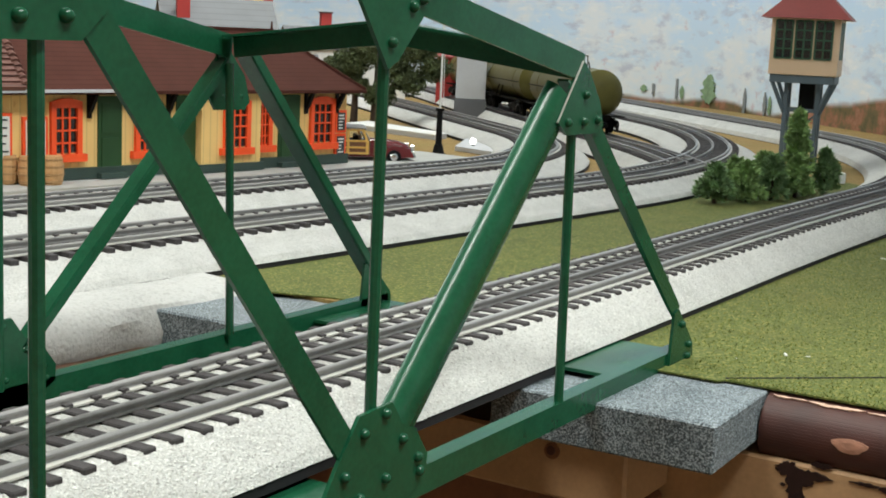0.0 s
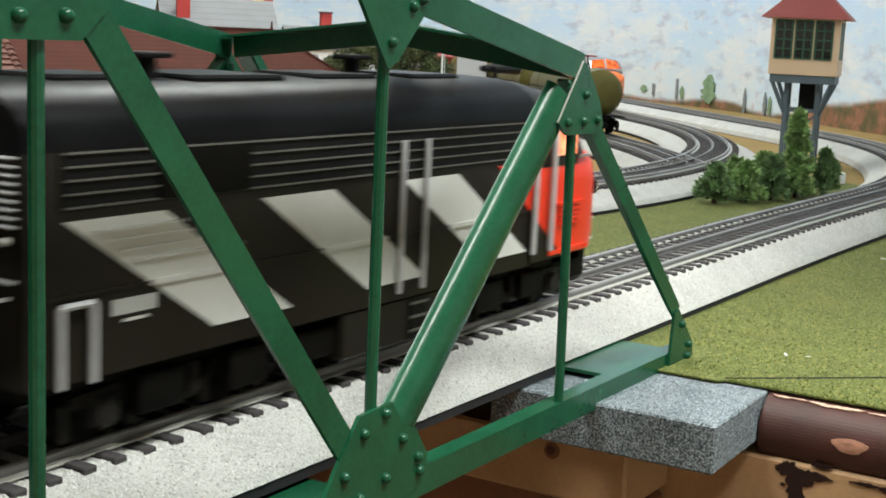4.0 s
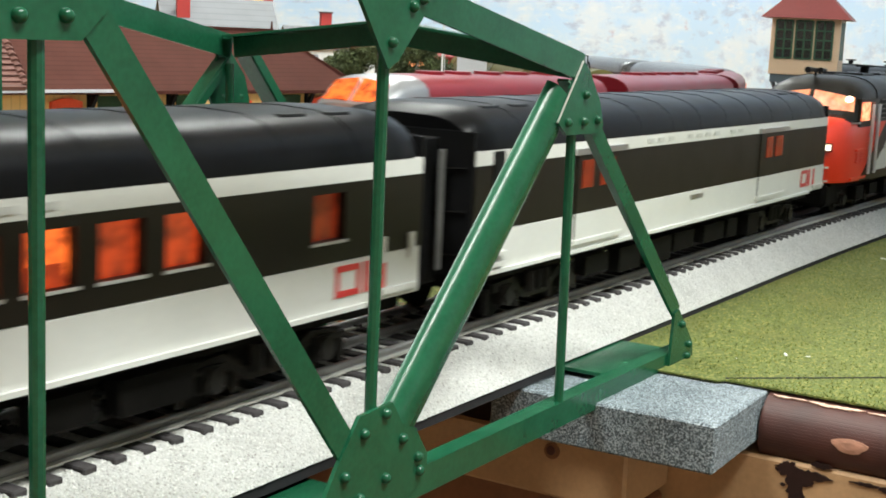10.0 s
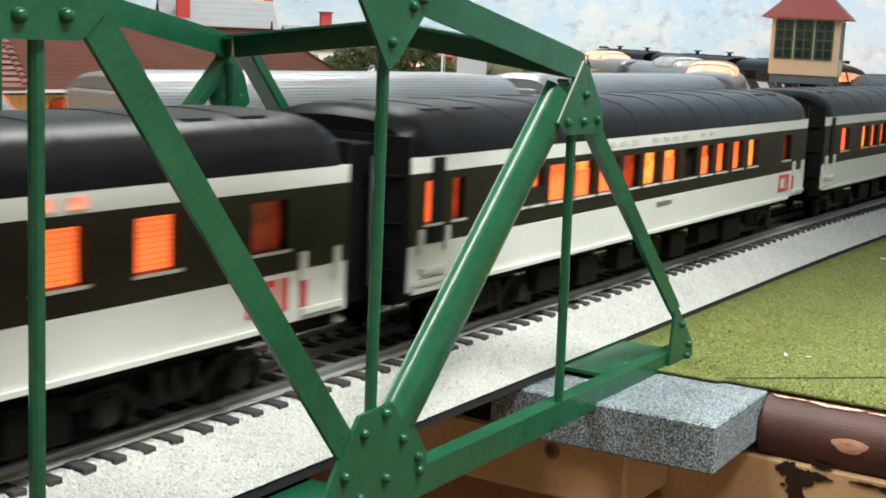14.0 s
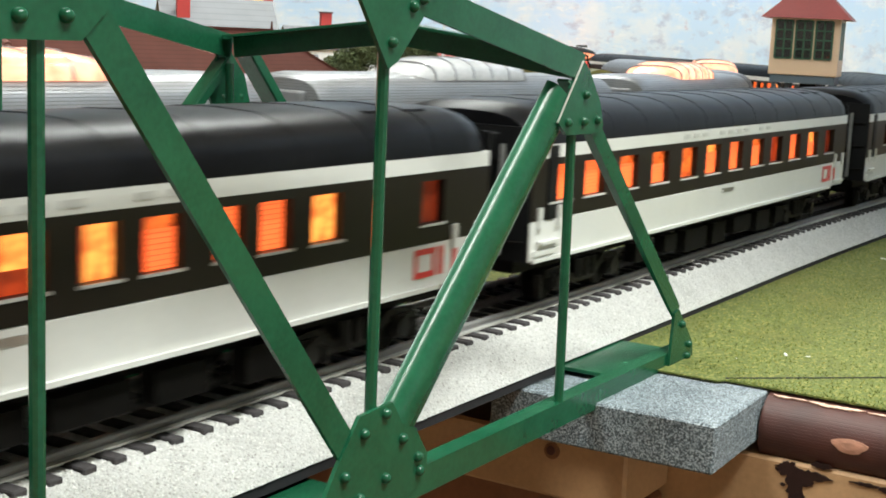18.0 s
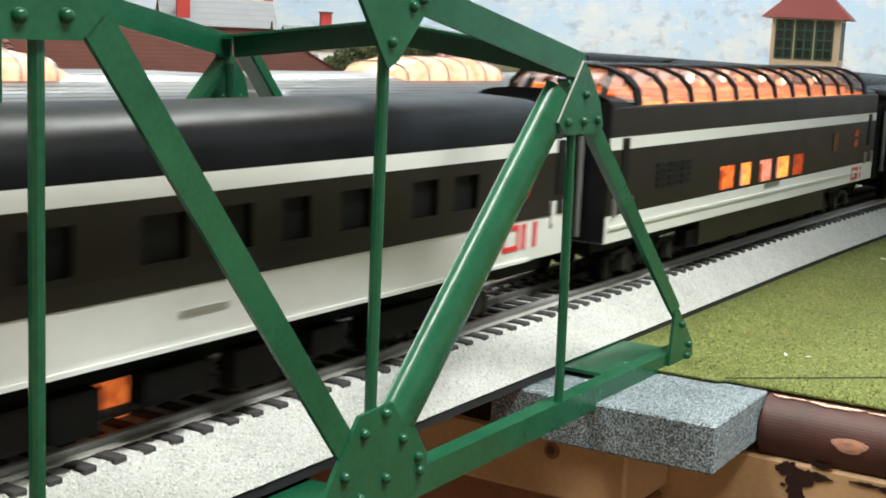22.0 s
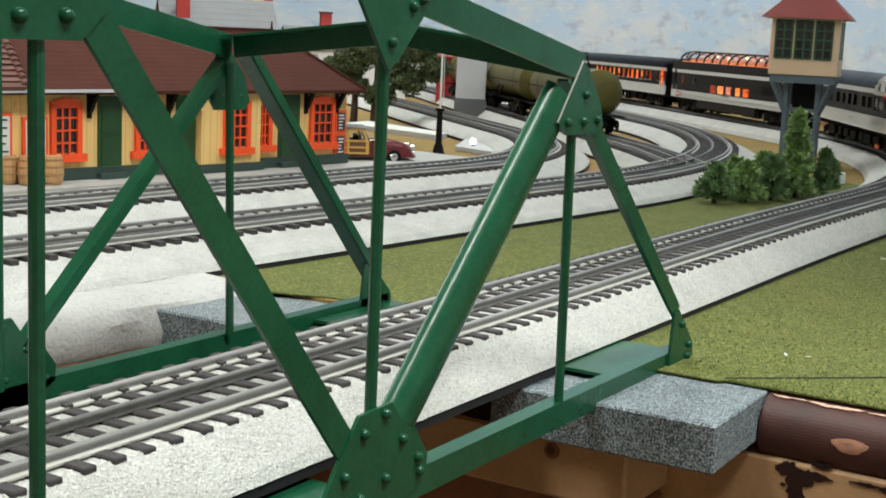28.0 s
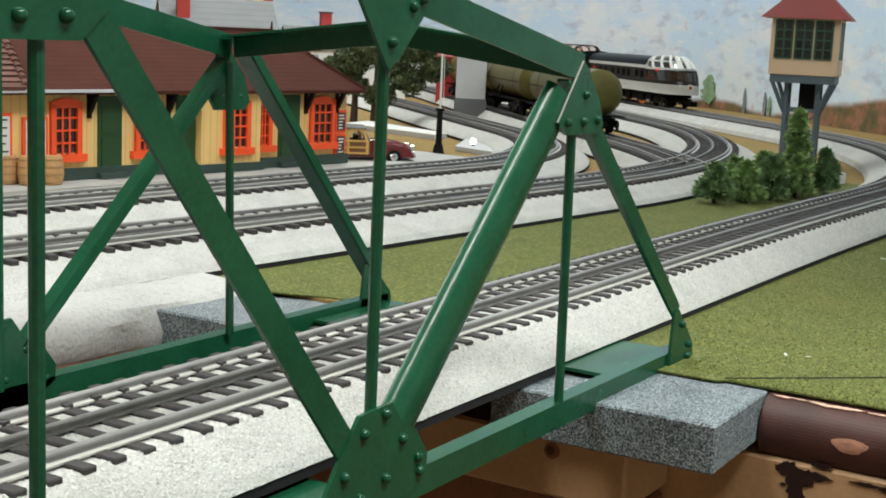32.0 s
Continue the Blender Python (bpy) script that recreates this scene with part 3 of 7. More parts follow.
        for k, d in ((0, 1), (5, -1)):
            x = xs[k]
            gusset([(x + d * px, pz) for px, pz in ((-0.0175, 0.0025), (-0.0135, 0.0035), (0.0035, -0.0123), (0.0048, -0.0188), (-0.0055, -0.0222), (-0.02, -0.0205))], y, side, [(x + d * rx, rz) for rx, rz in ((-0.0095, -0.003), (-0.001, -0.0125), (-0.002, -0.017))], "riveted shoe plate")
    # plates between chord and track bed
    for k in (0, 2, 3, 4, 5):
        x = xs[k]
        part("floor_plate", box(B(), x - 0.026 + (-0.029 if k == 0 else 0), x + 0.014 + (-0.0125 if k == 0 else 0), yn + 0.001, yf - 0.001, zl - 0.0085 + (0.0042 if k == 0 else 0), zl - 0.0072 + (0.0042 if k == 0 else 0)), GREEN, t)
    # portal struts, bowed up in the middle
    for k in (1, 4):
        for y0 in (yn, yf):
            bm = B()
            p, q = Vector((xs[k], y0 * 0.98, 0.0965)), Vector((xs[k], 0, 0.1046))
            bar(bm, p, q, 0.0009, 0.0078)
            bar(bm, p + Vector((-0.0035, 0, 0.0038)), q + Vector((-0.0035, 0, 0.0038)), 0.007, 0.0009)
            part("portal_strut", bm, GREEN, t, "bowed portal strut")
    return t


bridge()


# ---- painted backdrop round the layout ----
def backdrop_paint():
    m, n, l, p = nodes_of("painted_sky_and_hills")
    tc = n.new("ShaderNodeTexCoord")
    sep = n.new("ShaderNodeSeparateXYZ")
    l.new(tc.outputs["Object"], sep.inputs[0])
    z = sep.outputs[2]

    def height(lo, hi):
        r = n.new("ShaderNodeMapRange")
        r.inputs[1].default_value, r.inputs[2].default_value = lo, hi
        l.new(z, r.inputs[0])
        return r.outputs[0]

    sky = ramp_node(n, l, height(0.0, 0.5), [(0.0, (0.70, 0.84, 0.97)), (0.3, (0.62, 0.78, 0.96)), (1.0, (0.44, 0.62, 0.88))])
    # long clouds: noise stretched along the horizon, with grey undersides and a few violet puffs
    def cloud(scale, flat, detail, shift):
        mp = n.new("ShaderNodeMapping")
        mp.inputs["Scale"].default_value = (1, 1, flat)
        mp.inputs["Location"].default_value = (shift, shift * 0.7, 0)
        l.new(tc.outputs["Object"], mp.inputs["Vector"])
        nz = n.new("ShaderNodeTexNoise")
        nz.inputs["Scale"].default_value, nz.inputs["Detail"].default_value, nz.inputs["Roughness"].default_value = scale, detail, 0.62
        l.new(mp.outputs[0], nz.inputs["Vector"])
        return nz.outputs["Fac"]
    sky = mix_node(n, l, ramp_node(n, l, cloud(6.0, 2.2, 7, 0.0), [(0.45, (0, 0, 0)), (0.62, (0.85, 0.85, 0.85))]), sky, (0.84, 0.86, 0.89))
    sky = mix_node(n, l, ramp_node(n, l, cloud(13.0, 2.6, 6, 3.1), [(0.54, (0, 0, 0)), (0.68, (0.75, 0.75, 0.75))]), sky, (0.50, 0.53, 0.66))
    sky = mix_node(n, l, ramp_node(n, l, cloud(19.0, 1.3, 5, 7.7), [(0.62, (0, 0, 0)), (0.7, (0.7, 0.7, 0.7))]), sky, (0.62, 0.50, 0.58))
    sky = mix_node(n, l, ramp_node(n, l, cloud(22.0, 3.5, 6, 5.2), [(0.57, (0, 0, 0)), (0.66, (0.6, 0.6, 0.6))]), sky, (0.90, 0.91, 0.93))
    # hills: height against a wavy edge
    wav = noise_node(n, l, 3.2, 4, 0.5)
    add = n.new("ShaderNodeMath")
    add.operation = "MULTIPLY_ADD"
    add.inputs[1].default_value, add.inputs[2].default_value = -0.07, 0.062
    l.new(wav, add.inputs[0])
    dif = n.new("ShaderNodeMath")
    dif.operation = "ADD"
    l.new(z, dif.inputs[0])
    l.new(add.outputs[0], dif.inputs[1])
    rise = n.new("ShaderNodeMapRange")
    rise.inputs[1].default_value, rise.inputs[2].default_value, rise.inputs[3].default_value, rise.inputs[4].default_value = 0.2, 0.46, -0.055, 0.0
    l.new(sep.outputs[1], rise.inputs[0])
    tot = n.new("ShaderNodeMath")
    tot.operation = "ADD"
    l.new(dif.outputs[0], tot.inputs[0])
    l.new(rise.outputs[0], tot.inputs[1])
    edge = ramp_node(n, l, tot.outputs[0], [(0.018, (1, 1, 1)), (0.026, (0, 0, 0))])
    hn = noise_node(n, l, 38.0, 6, 0.65)
    hills = ramp_node(n, l, hn, [(0.3, (0.10, 0.09, 0.045)), (0.45, (0.17, 0.13, 0.06)), (0.55, (0.30, 0.14, 0.08)), (0.7, (0.42, 0.22, 0.14))])
    c = mix_node(n, l, edge, sky, hills)
    l.new(c, p.inputs["Base Color"])
    p.inputs["Roughness"].default_value = 0.85
    return m


BACKDROP = backdrop_paint()
BARK = mat("tree_bark", (0.06, 0.04, 0.028), 0.9, var=0.3, big=0.01, bump=0.5)


def backdrop():
    bm = B()
    pts = [on_a(0.35 + 0.06 * i) for i in range(140)]
    inner = [(x + 0.25 * math.sin(h), y - 0.25 * math.cos(h)) for x, y, h in pts]
    outer = [(x + 0.27 * math.sin(h), y - 0.27 * math.cos(h)) for x, y, h in pts]
    loft(bm, [[(a[0], a[1], -0.03), (a[0], a[1], 0.95), (b[0], b[1], 0.95), (b[0], b[1], -0.03)] for a, b in zip(inner, outer)])
    solid("backdrop", bm, BACKDROP, "painted sky and hill backdrop board behind the layout", "backdrop", kind="structure")


backdrop()


def painted(name, u, z0, z1, half, material, label, shape):
    """A thin painted cut-out lying on the backdrop."""
    x, y, h = on_a(u)
    m = pose(x + 0.247 * math.sin(h), y - 0.247 * math.cos(h), 0, 0, 0, math.degrees(h))
    bm = B()
    rnd = random.Random(int(u * 1000))
    if shape == "post":
        pts = [(-half, z0), (half, z0), (half, z1), (-half, z1)]
    else:
        n = 44
        c, e = (z0 + z1) / 2, (z1 - z0) / 2
        pts = [(half * math.cos(2 * math.pi * i / n) * (1 - 0.35 * max(0, math.sin(2 * math.pi * i / n))) * rnd.uniform(0.6, 1.15), c + e * math.sin(2 * math.pi * i / n) * rnd.uniform(0.9, 1.08)) for i in range(n)]
    plate(bm, pts, 1, -0.0008, 0.0008)
    bm.transform(m)
    part(name, bm, material, bpy.data.objects["backdrop"], label)


P_TREE = mat("painted_tree_green", (0.24, 0.36, 0.22), 0.85, var=0.3, big=0.012, bump=0)
P_POST = mat("painted_grey_brown", (0.24, 0.26, 0.28), 0.85, var=0.3, big=0.012, bump=0)
TREES_ON_BOARD = [(2.4, -0.01, 0.0485, 0.029, P_TREE, "tree"), (2.496, -0.008, 0.034, 0.0035, P_POST, "post"), (2.48, -0.006, 0.02, 0.009, P_TREE, "tree"), (2.284, -0.0235, 0.0275, 0.0065, P_POST, "tree"),
                  (2.216, -0.018, 0.0245, 0.007, P_POST, "tree"), (2.196, -0.0145, 0.0176, 0.007, P_TREE, "tree"), (2.564, -0.003, 0.0201, 0.0045, P_POST, "post"), (2.592, 0.001, 0.016, 0.011, P_TREE, "tree")]
for u, z0, z1, w, m, sh in TREES_ON_BOARD:
    painted("painted_tree" if sh == "tree" else "painted_post", u, z0, z1, w, m, "tree painted on the board" if sh == "tree" else "dark post painted on the board", sh)


# ---- rolling stock ----
def arch(x, hw, z0, z1, zt, n=10, power=0.62):
    """A car's outline across: upright sides and a rounded roof."""
    pts = [(x, -hw, z0), (x, -hw, z1)]
    for i in range(1, n):
        a = math.pi * i / n
        pts.append((x, -hw * math.copysign(abs(math.cos(a)) ** power, math.cos(a)), z1 + (zt - z1) * math.sin(a) ** 0.9))
    return pts + [(x, hw, z1), (x, hw, z0)]


def strip(bm, pts, w, h):
    """A bent band through points, w across and h up."""
    pts = [Vector(p) for p in pts]
    rings = []
    for i, p in enumerate(pts):
        d = (pts[min(i + 1, len(pts) - 1)] - pts[max(i - 1, 0)]).normalized()
        s = d.cross(Vector((0, 0, 1)))
        s = s.normalized() if s.length > 1e-4 else Vector((0, 1, 0))
        u = s.cross(d).normalized()
        rings.append([p + s * (w / 2 * a) + u * (h / 2 * b) for a, b in ((-1, -1), (1, -1), (1, 1), (-1, 1))])
    return loft(bm, rings)


WHEEL = mesh_of(rod(rod(B(), (0, -0.0022, 0), (0, 0.0022, 0), 0.0088, 16), (0, 0.0022, 0), (0, 0.003, 0), 0.0102, 16), "wheel", UNDER)


def truck(parent, x, base=0.05, axles=2):
    t = part("truck", B(), UNDER, parent, "black six-wheel truck" if axles == 3 else "black four-wheel truck")
    bm = box(B(), -0.012, 0.012, -0.02, 0.02, 0.008, 0.018)
    for s in (-1, 1):
        # side frame: a bar that dips between the axles, with boxes, springs and brake hangers
        prof = [(-base / 2 - 0.009, 0.0145), (-base / 2 + 0.006, 0.0155), (-0.011, 0.0105), (0.011, 0.0105), (base / 2 - 0.006, 0.0155), (base / 2 + 0.009, 0.0145),
                (base / 2 + 0.009, 0.0112), (base / 2 - 0.007, 0.0112), (0.009, 0.0062), (-0.009, 0.0062), (-base / 2 + 0.007, 0.0112), (-base / 2 - 0.009, 0.0112)]
        plate(bm, prof, 1, *sorted((s * 0.0218, s * 0.0242)))
        for k in (-0.0065, 0.0, 0.0065):
            rod(bm, (k, s * 0.0245, 0.0085), (k, s * 0.0245, 0.0165), 0.0022, 8)
        for i in range(axles):
            ax = base * (i / (axles - 1) - 0.5)
            rod(bm, (ax, s * 0.0235, 0.0095), (ax, s * 0.0268, 0.0095), 0.0038, 10)
            box(bm, ax - 0.0045, ax + 0.0045, *sorted((s * 0.0218, s * 0.0255)), 0.0062, 0.0135)
            for e in (-1, 1):
                box(bm, ax + e * 0.0112 - 0.0011, ax + e * 0.0112 + 0.0011, *sorted((s * 0.021, s * 0.0235)), 0.0035, 0.0125)
    bmesh.ops.recalc_face_normals(bm, faces=bm.faces)
    bm.to_mesh(t.data)
    bm.free()
    t.data.materials[0] = TRUCKGREY
    t.location = (x, 0, 0)
    for i in range(axles):
        for s in (-1, 1):
            o = new("wheel", WHEEL)
            o.parent = t
            o.matrix_local = pose(base * (i / (axles - 1) - 0.5), s * 0.0165, 0.0092, 0, 0, 0 if s < 0 else 180)


PANES = {}


def pane(parent, name, x0, x1, z0, z1, y, material, label=""):
    """A window pane upright in the car's side."""
    key = (name, round(x1 - x0, 3), round(z1 - z0, 4), material.name)
    if key not in PANES:
        w, h = (x1 - x0) / 2, (z1 - z0) / 2
        PANES[key] = mesh_of(box(B(), -w, w, -0.0003, 0.0003, -h, h), name, material)
    o = new(name, PANES[key])
    o.parent = parent
    o.matrix_local = pose((x0 + x1) / 2, y, (z0 + z1) / 2)
    return tagged(o, label) if label else o


def holed_band(bm, x0, x1, z0, z1, holes, s, hw, th=0.0012):
    """A side wall strip with openings; holes: (x0, x1, z0, z1)."""
    ya, yb = sorted((s * hw, s * (hw - th)))
    hz0, hz1 = holes[0][2], holes[0][3]
    box(bm, x0, x1, ya, yb, z0, hz0)
    box(bm, x0, x1, ya, yb, hz1, z1)
    xs = sorted((h[0], h[1]) for h in holes)
    cur = x0
    for a, b in xs:
        if a > cur:
            box(bm, cur, a, ya, yb, hz0, hz1)
        cur = b
    box(bm, cur, x1, ya, yb, hz0, hz1)


def emblem(parent, x, z, s, y, k=1.0):
    """The red railway mark as plain shapes: a square ring and two upright bars."""
    w, h, b = 0.0125 * k, 0.0095 * k, 0.0019 * k
    d = 1 if s < 0 else -1
    loop = lambda i, yy: [(x + d * p, yy, z + q) for p, q in ((i, i), (w - i, i), (w - i, h - i), (i, h - i))]
    ya, yb = y, y + s * 0.0003
    bm = B()
    loft(bm, [loop(0, ya), loop(0, yb), loop(b, yb), loop(b, ya)], caps=False)
    ring = part("emblem", bm, LOGORED, parent, "red emblem of plain shapes")
    for p in (w * 1.16, w * 1.85):
        part("emblem_bar", box(B(), *sorted((x + d * p, x + d * (p + b * 1.5))), *sorted((ya, yb)), z, z + h), LOGORED, ring)


HW = 0.0325


def underbody(t, half, seed, tw=0.145, axles=2, cut=0.004):
    rnd = random.Random(seed)
    bm = box(B(), -half + cut, half - 0.004, -0.024, 0.024, 0.0165, 0.0215)
    for i in range(7):
        x = -0.1 + i * 0.033 + rnd.uniform(-0.004, 0.004)
        w = rnd.uniform(0.007, 0.014)
        for s in (-1, 1):
            box(bm, x - w, x + w, s * 0.0265 - 0.003, s * 0.0265 + 0.003, rnd.uniform(0.006, 0.01), 0.0175)
    part("underframe", bm, UNDER, t, "black underframe with equipment boxes")
    truck(t, tw, axles=axles)
    truck(t, -tw, axles=axles)


def end_gear(t, half, sides=(1, -1), top=0.07):
    for d in sides:
        x = d * half
        dia = part("diaphragm", box(B(), *sorted((x, x + d * 0.013)), -0.0165, 0.0165, 0.0195, top - 0.0006), BLACK, t, "black folded diaphragm")
        for k in range(4):
            part("diaphragm_fold", box(B(), *sorted((x + d * 0.0035 * k, x + d * (0.0035 * k + 0.0022))), -0.018, 0.018, 0.019, top, bev=0.0005), BLACK, dia)
        bm = B()
        xa, xb = sorted((x, x + d * 0.018))
        box(bm, xa, xb, -0.003, 0.003, 0.008, 0.0135)
        part("coupler", bm, UNDER, t)
        for s in (-1, 1):
            part("grab_rail", rod(B(), (x + d * 0.0045, s * 0.0215, 0.0245), (x + d * 0.0045, s * 0.0215, 0.066), 0.0012, 8), GREYRAIL, t, "upright grey diaphragm post")


LENGTH = 0.42


def coach(label, windows, seed, doors=(), lit=0.75, vest=True, group="passenger cars"):
    t = thing("passenger_car", label, "passenger car", group)
    h = LENGTH / 2
    part("lower_side", box(B(), -h, h, -HW, HW, 0.0225, 0.0375, bev=0.0004), CARWHITE, t, "off-white lower side")
    for s in (-1, 1):
        part("sill_strip", box(B(), -h + 0.002, h - 0.03, *sorted((s * HW, s * (HW + 0.0013))), 0.0219, 0.0233), CARWHITE, t)
    z0, z1 = 0.0440, 0.0580
    holes = [(h - b, h - a + 0.0026, z0, z1) for a, b in windows]
    if not holes:
        part("side_band", box(B(), -h, h, -HW, HW, 0.0375, 0.0608), CARBAND, t, "brown-black side band")
    for s in (-1, 1) if holes else ():
        bm = B()
        holed_band(bm, -h, h, 0.0375, 0.0608, holes, s, HW, 0.0034)
        part("side_band", bm, CARBAND, t, "brown-black window band")
        rs = random.Random(seed + 5)
        for a, b, c, d in holes:
            m = rs.choice((GLOW, GLOW_HOT, GLOW_BLIND, GLOW_HOT, GLOW_BLIND)) if rs.random() < lit else (GLOW_DIM if rs.random() < 0.75 else DARKGLASS)
            if b - a < 0.0085:
                m = GLOW_DIM
            if a > h - 0.06:
                m = GLOW_FAINT
            w = pane(t, "window", a, b, c, d, s * (HW - 0.0032), m)
            if b - a < 0.0105 and a < -0.11 and a > -0.16:
                part("blank_panel", box(B(), a, b, *sorted((s * (HW - 0.003), s * HW)), c, c + 0.0065), CARBAND, t, "blank panel below the half window")
            if seed == 14 and 0.0105 < b - a and a < h - 0.1:
                for e in (a + 0.0025, b - 0.0025):
                    pane(t, "upper_light", e - 0.0026, e + 0.0026, 0.062, 0.0648, s * (HW + 0.0003), GLOW_PINK, "small lit upper light in the white stripe")
            if m in (GLOW, GLOW_HOT):
                pane(w, "curtain", -(b - a) / 2, -(b - a) / 2 + 0.0034, -0.007, 0.007, s * 0.0004, GLOW_DIM)
                if rs.random() < 0.5:
                    pane(w, "blind", -(b - a) / 2, (b - a) / 2, -0.007, rs.choice((0.001, 0.0032)), s * 0.0004, GLOW_BLIND)
                elif rs.random() < 0.6:
                    # dim glow in place of a seat's silhouette against the window light
                    pane(w, "seat_back", -(b - a) * 0.25, (b - a) * 0.4, -0.007, rs.choice((-0.0035, -0.0015)), s * 0.0004, GLOW_DIM)
            # pale grey sill stands for the light on the dark ledge
            box_bm = box(B(), a - 0.0008, b + 0.0008, *sorted((s * HW, s * (HW + 0.0006))), c - 0.0008, c)
            part("window_sill", box_bm, LETTER, t)
    if holes:
        part("inner_body", box(B(), -h + 0.002, h - 0.002, -HW + 0.0046, HW - 0.0046, 0.037, 0.061), BLACK, t)
    part("letter_stripe", box(B(), -h, h, -HW, HW, 0.0608, 0.0659), CARWHITE, t, "off-white stripe under the roof")
    first = None
    for s in (-1, 1):
        for i in range(11):
            if first is None:
                first = part("letter_bar", box(B(), -0.0032, 0.0032, -0.0003, 0.0003, -0.0009, 0.0009), LETTER, t, "grey lettering reduced to bars")
                first.matrix_local = pose(-0.06, s * HW, 0.0634)
            elif i not in (3, 8):
                again(first, t, pose(-0.06 + 0.0115 * i, s * HW, 0.0634))
    bm = B()
    prof = [(-h, 0.92, 0.0775), (-h + 0.005, 0.99, 0.0803), (-h + 0.015, 1, 0.0812), (h - 0.015, 1, 0.0812), (h - 0.005, 0.99, 0.0803), (h, 0.92, 0.0775)]
    loft(bm, [arch(x, HW * k, 0.0659, 0.0662, zt) for x, k, zt in prof])
    part("roof", bm, SOOT, t, "sooty black rounded roof", True)
    for i in range(11):
        x = -h + 0.035 + 0.035 * i
        part("roof_seam", loft(B(), [arch(x - 0.0005, HW * 1.002, 0.0659, 0.0662, 0.08145), arch(x + 0.0005, HW * 1.002, 0.0659, 0.0662, 0.08145)]), SOOT, t, "", True)
    for d in (-1, 1):
        for i in range(2):
            x = d * (h - 0.03 - 0.022 * i)
            for s in (-1, 1):
                part("roof_vent", box(B(), x - 0.006, x + 0.006, s * 0.017 - 0.0035, s * 0.017 + 0.0035, 0.0770, 0.0802, bev=0.0006), SOOT, t)
        for s in (-1, 1):
            for i in range(2 if vest else 0):
                x = d * (h - 0.006 - 0.016 * i)
                part("grab_iron", box(B(), x - 0.0013, x + 0.0013, *sorted((s * HW, s * (HW + 0.0012))), 0.0345, 0.0425), CARWHITE, t, "white grab iron by the door")
            part("step_well", box(B(), *sorted((d * (h - 0.002), d * (h - 0.022))), *sorted((s * HW, s * (HW + 0.0012))), 0.0245, 0.0262), CARWHITE, t)
    for a, b, lamps in doors:
        for s in (-1, 1):
            g = part("baggage_door", box(B(), h - b, h - a, *sorted((s * HW, s * (HW + 0.0006))), 0.0262, 0.0615), CARBAND, t, "dark sliding baggage door with white foot")
            part("door_foot", box(B(), h - b, h - a, *sorted((s * HW, s * (HW + 0.0009))), 0.0262, 0.0375), CARWHITE, g)
            part("door_track", box(B(), h - b - 0.003, h - a + 0.003, *sorted((s * HW, s * (HW + 0.0014))), 0.0608, 0.0632), STEEL, g)
            part("kick_plate", box(B(), h - b - 0.002, h - a + 0.002, *sorted((s * HW, s * (HW + 0.0016))), 0.0255, 0.0272), CARWHITE, g)
            for wa, wb in lamps:
                pane(g, "window", h - wb, h - wa, 0.0475, 0.0585, s * (HW + 0.0007), GLOW_FAINT)
    for s in (-1, 1):
        emblem(t, h - 0.0455 if s < 0 else h - 0.0175, 0.0265, s, s * HW)
        bm = box(B(), -0.008, 0.008, *sorted((s * HW, s * (HW + 0.0004))), 0.0335, 0.0355)
        part("number_bar", bm, STEEL, t)
    for d in (-1, 1):
        part("end_wall", box(B(), *sorted((d * h, d * (h + 0.0012))), -HW + 0.0004, HW - 0.0004, 0.0222, 0.0725), BLACK, t, "black car end")
        for i in range(3):
            part("end_bracket", rod(B(), (d * (h + 0.002), -0.03, 0.03 + 0.015 * i), (d * (h + 0.002), -0.016, 0.029 + 0.015 * i), 0.0005, 5), UNDER, t)
    for s in (-1, 1):
        part("vestibule_door", box(B(), -h + 0.012, -h + 0.0195, *sorted((s * HW, s * (HW + 0.0005))), 0.0375, 0.0655), GLOW if seed == 16 else BLACK, t, "lit vestibule door" if seed == 16 else "dark recessed vestibule door")
        part("step", box(B(), -h + 0.006, -h + 0.022, *sorted((s * HW, s * (HW + 0.0022))), 0.0285, 0.0298), CARWHITE, t)
    end_gear(t, h)
    underbody(t, h, seed)
    return t


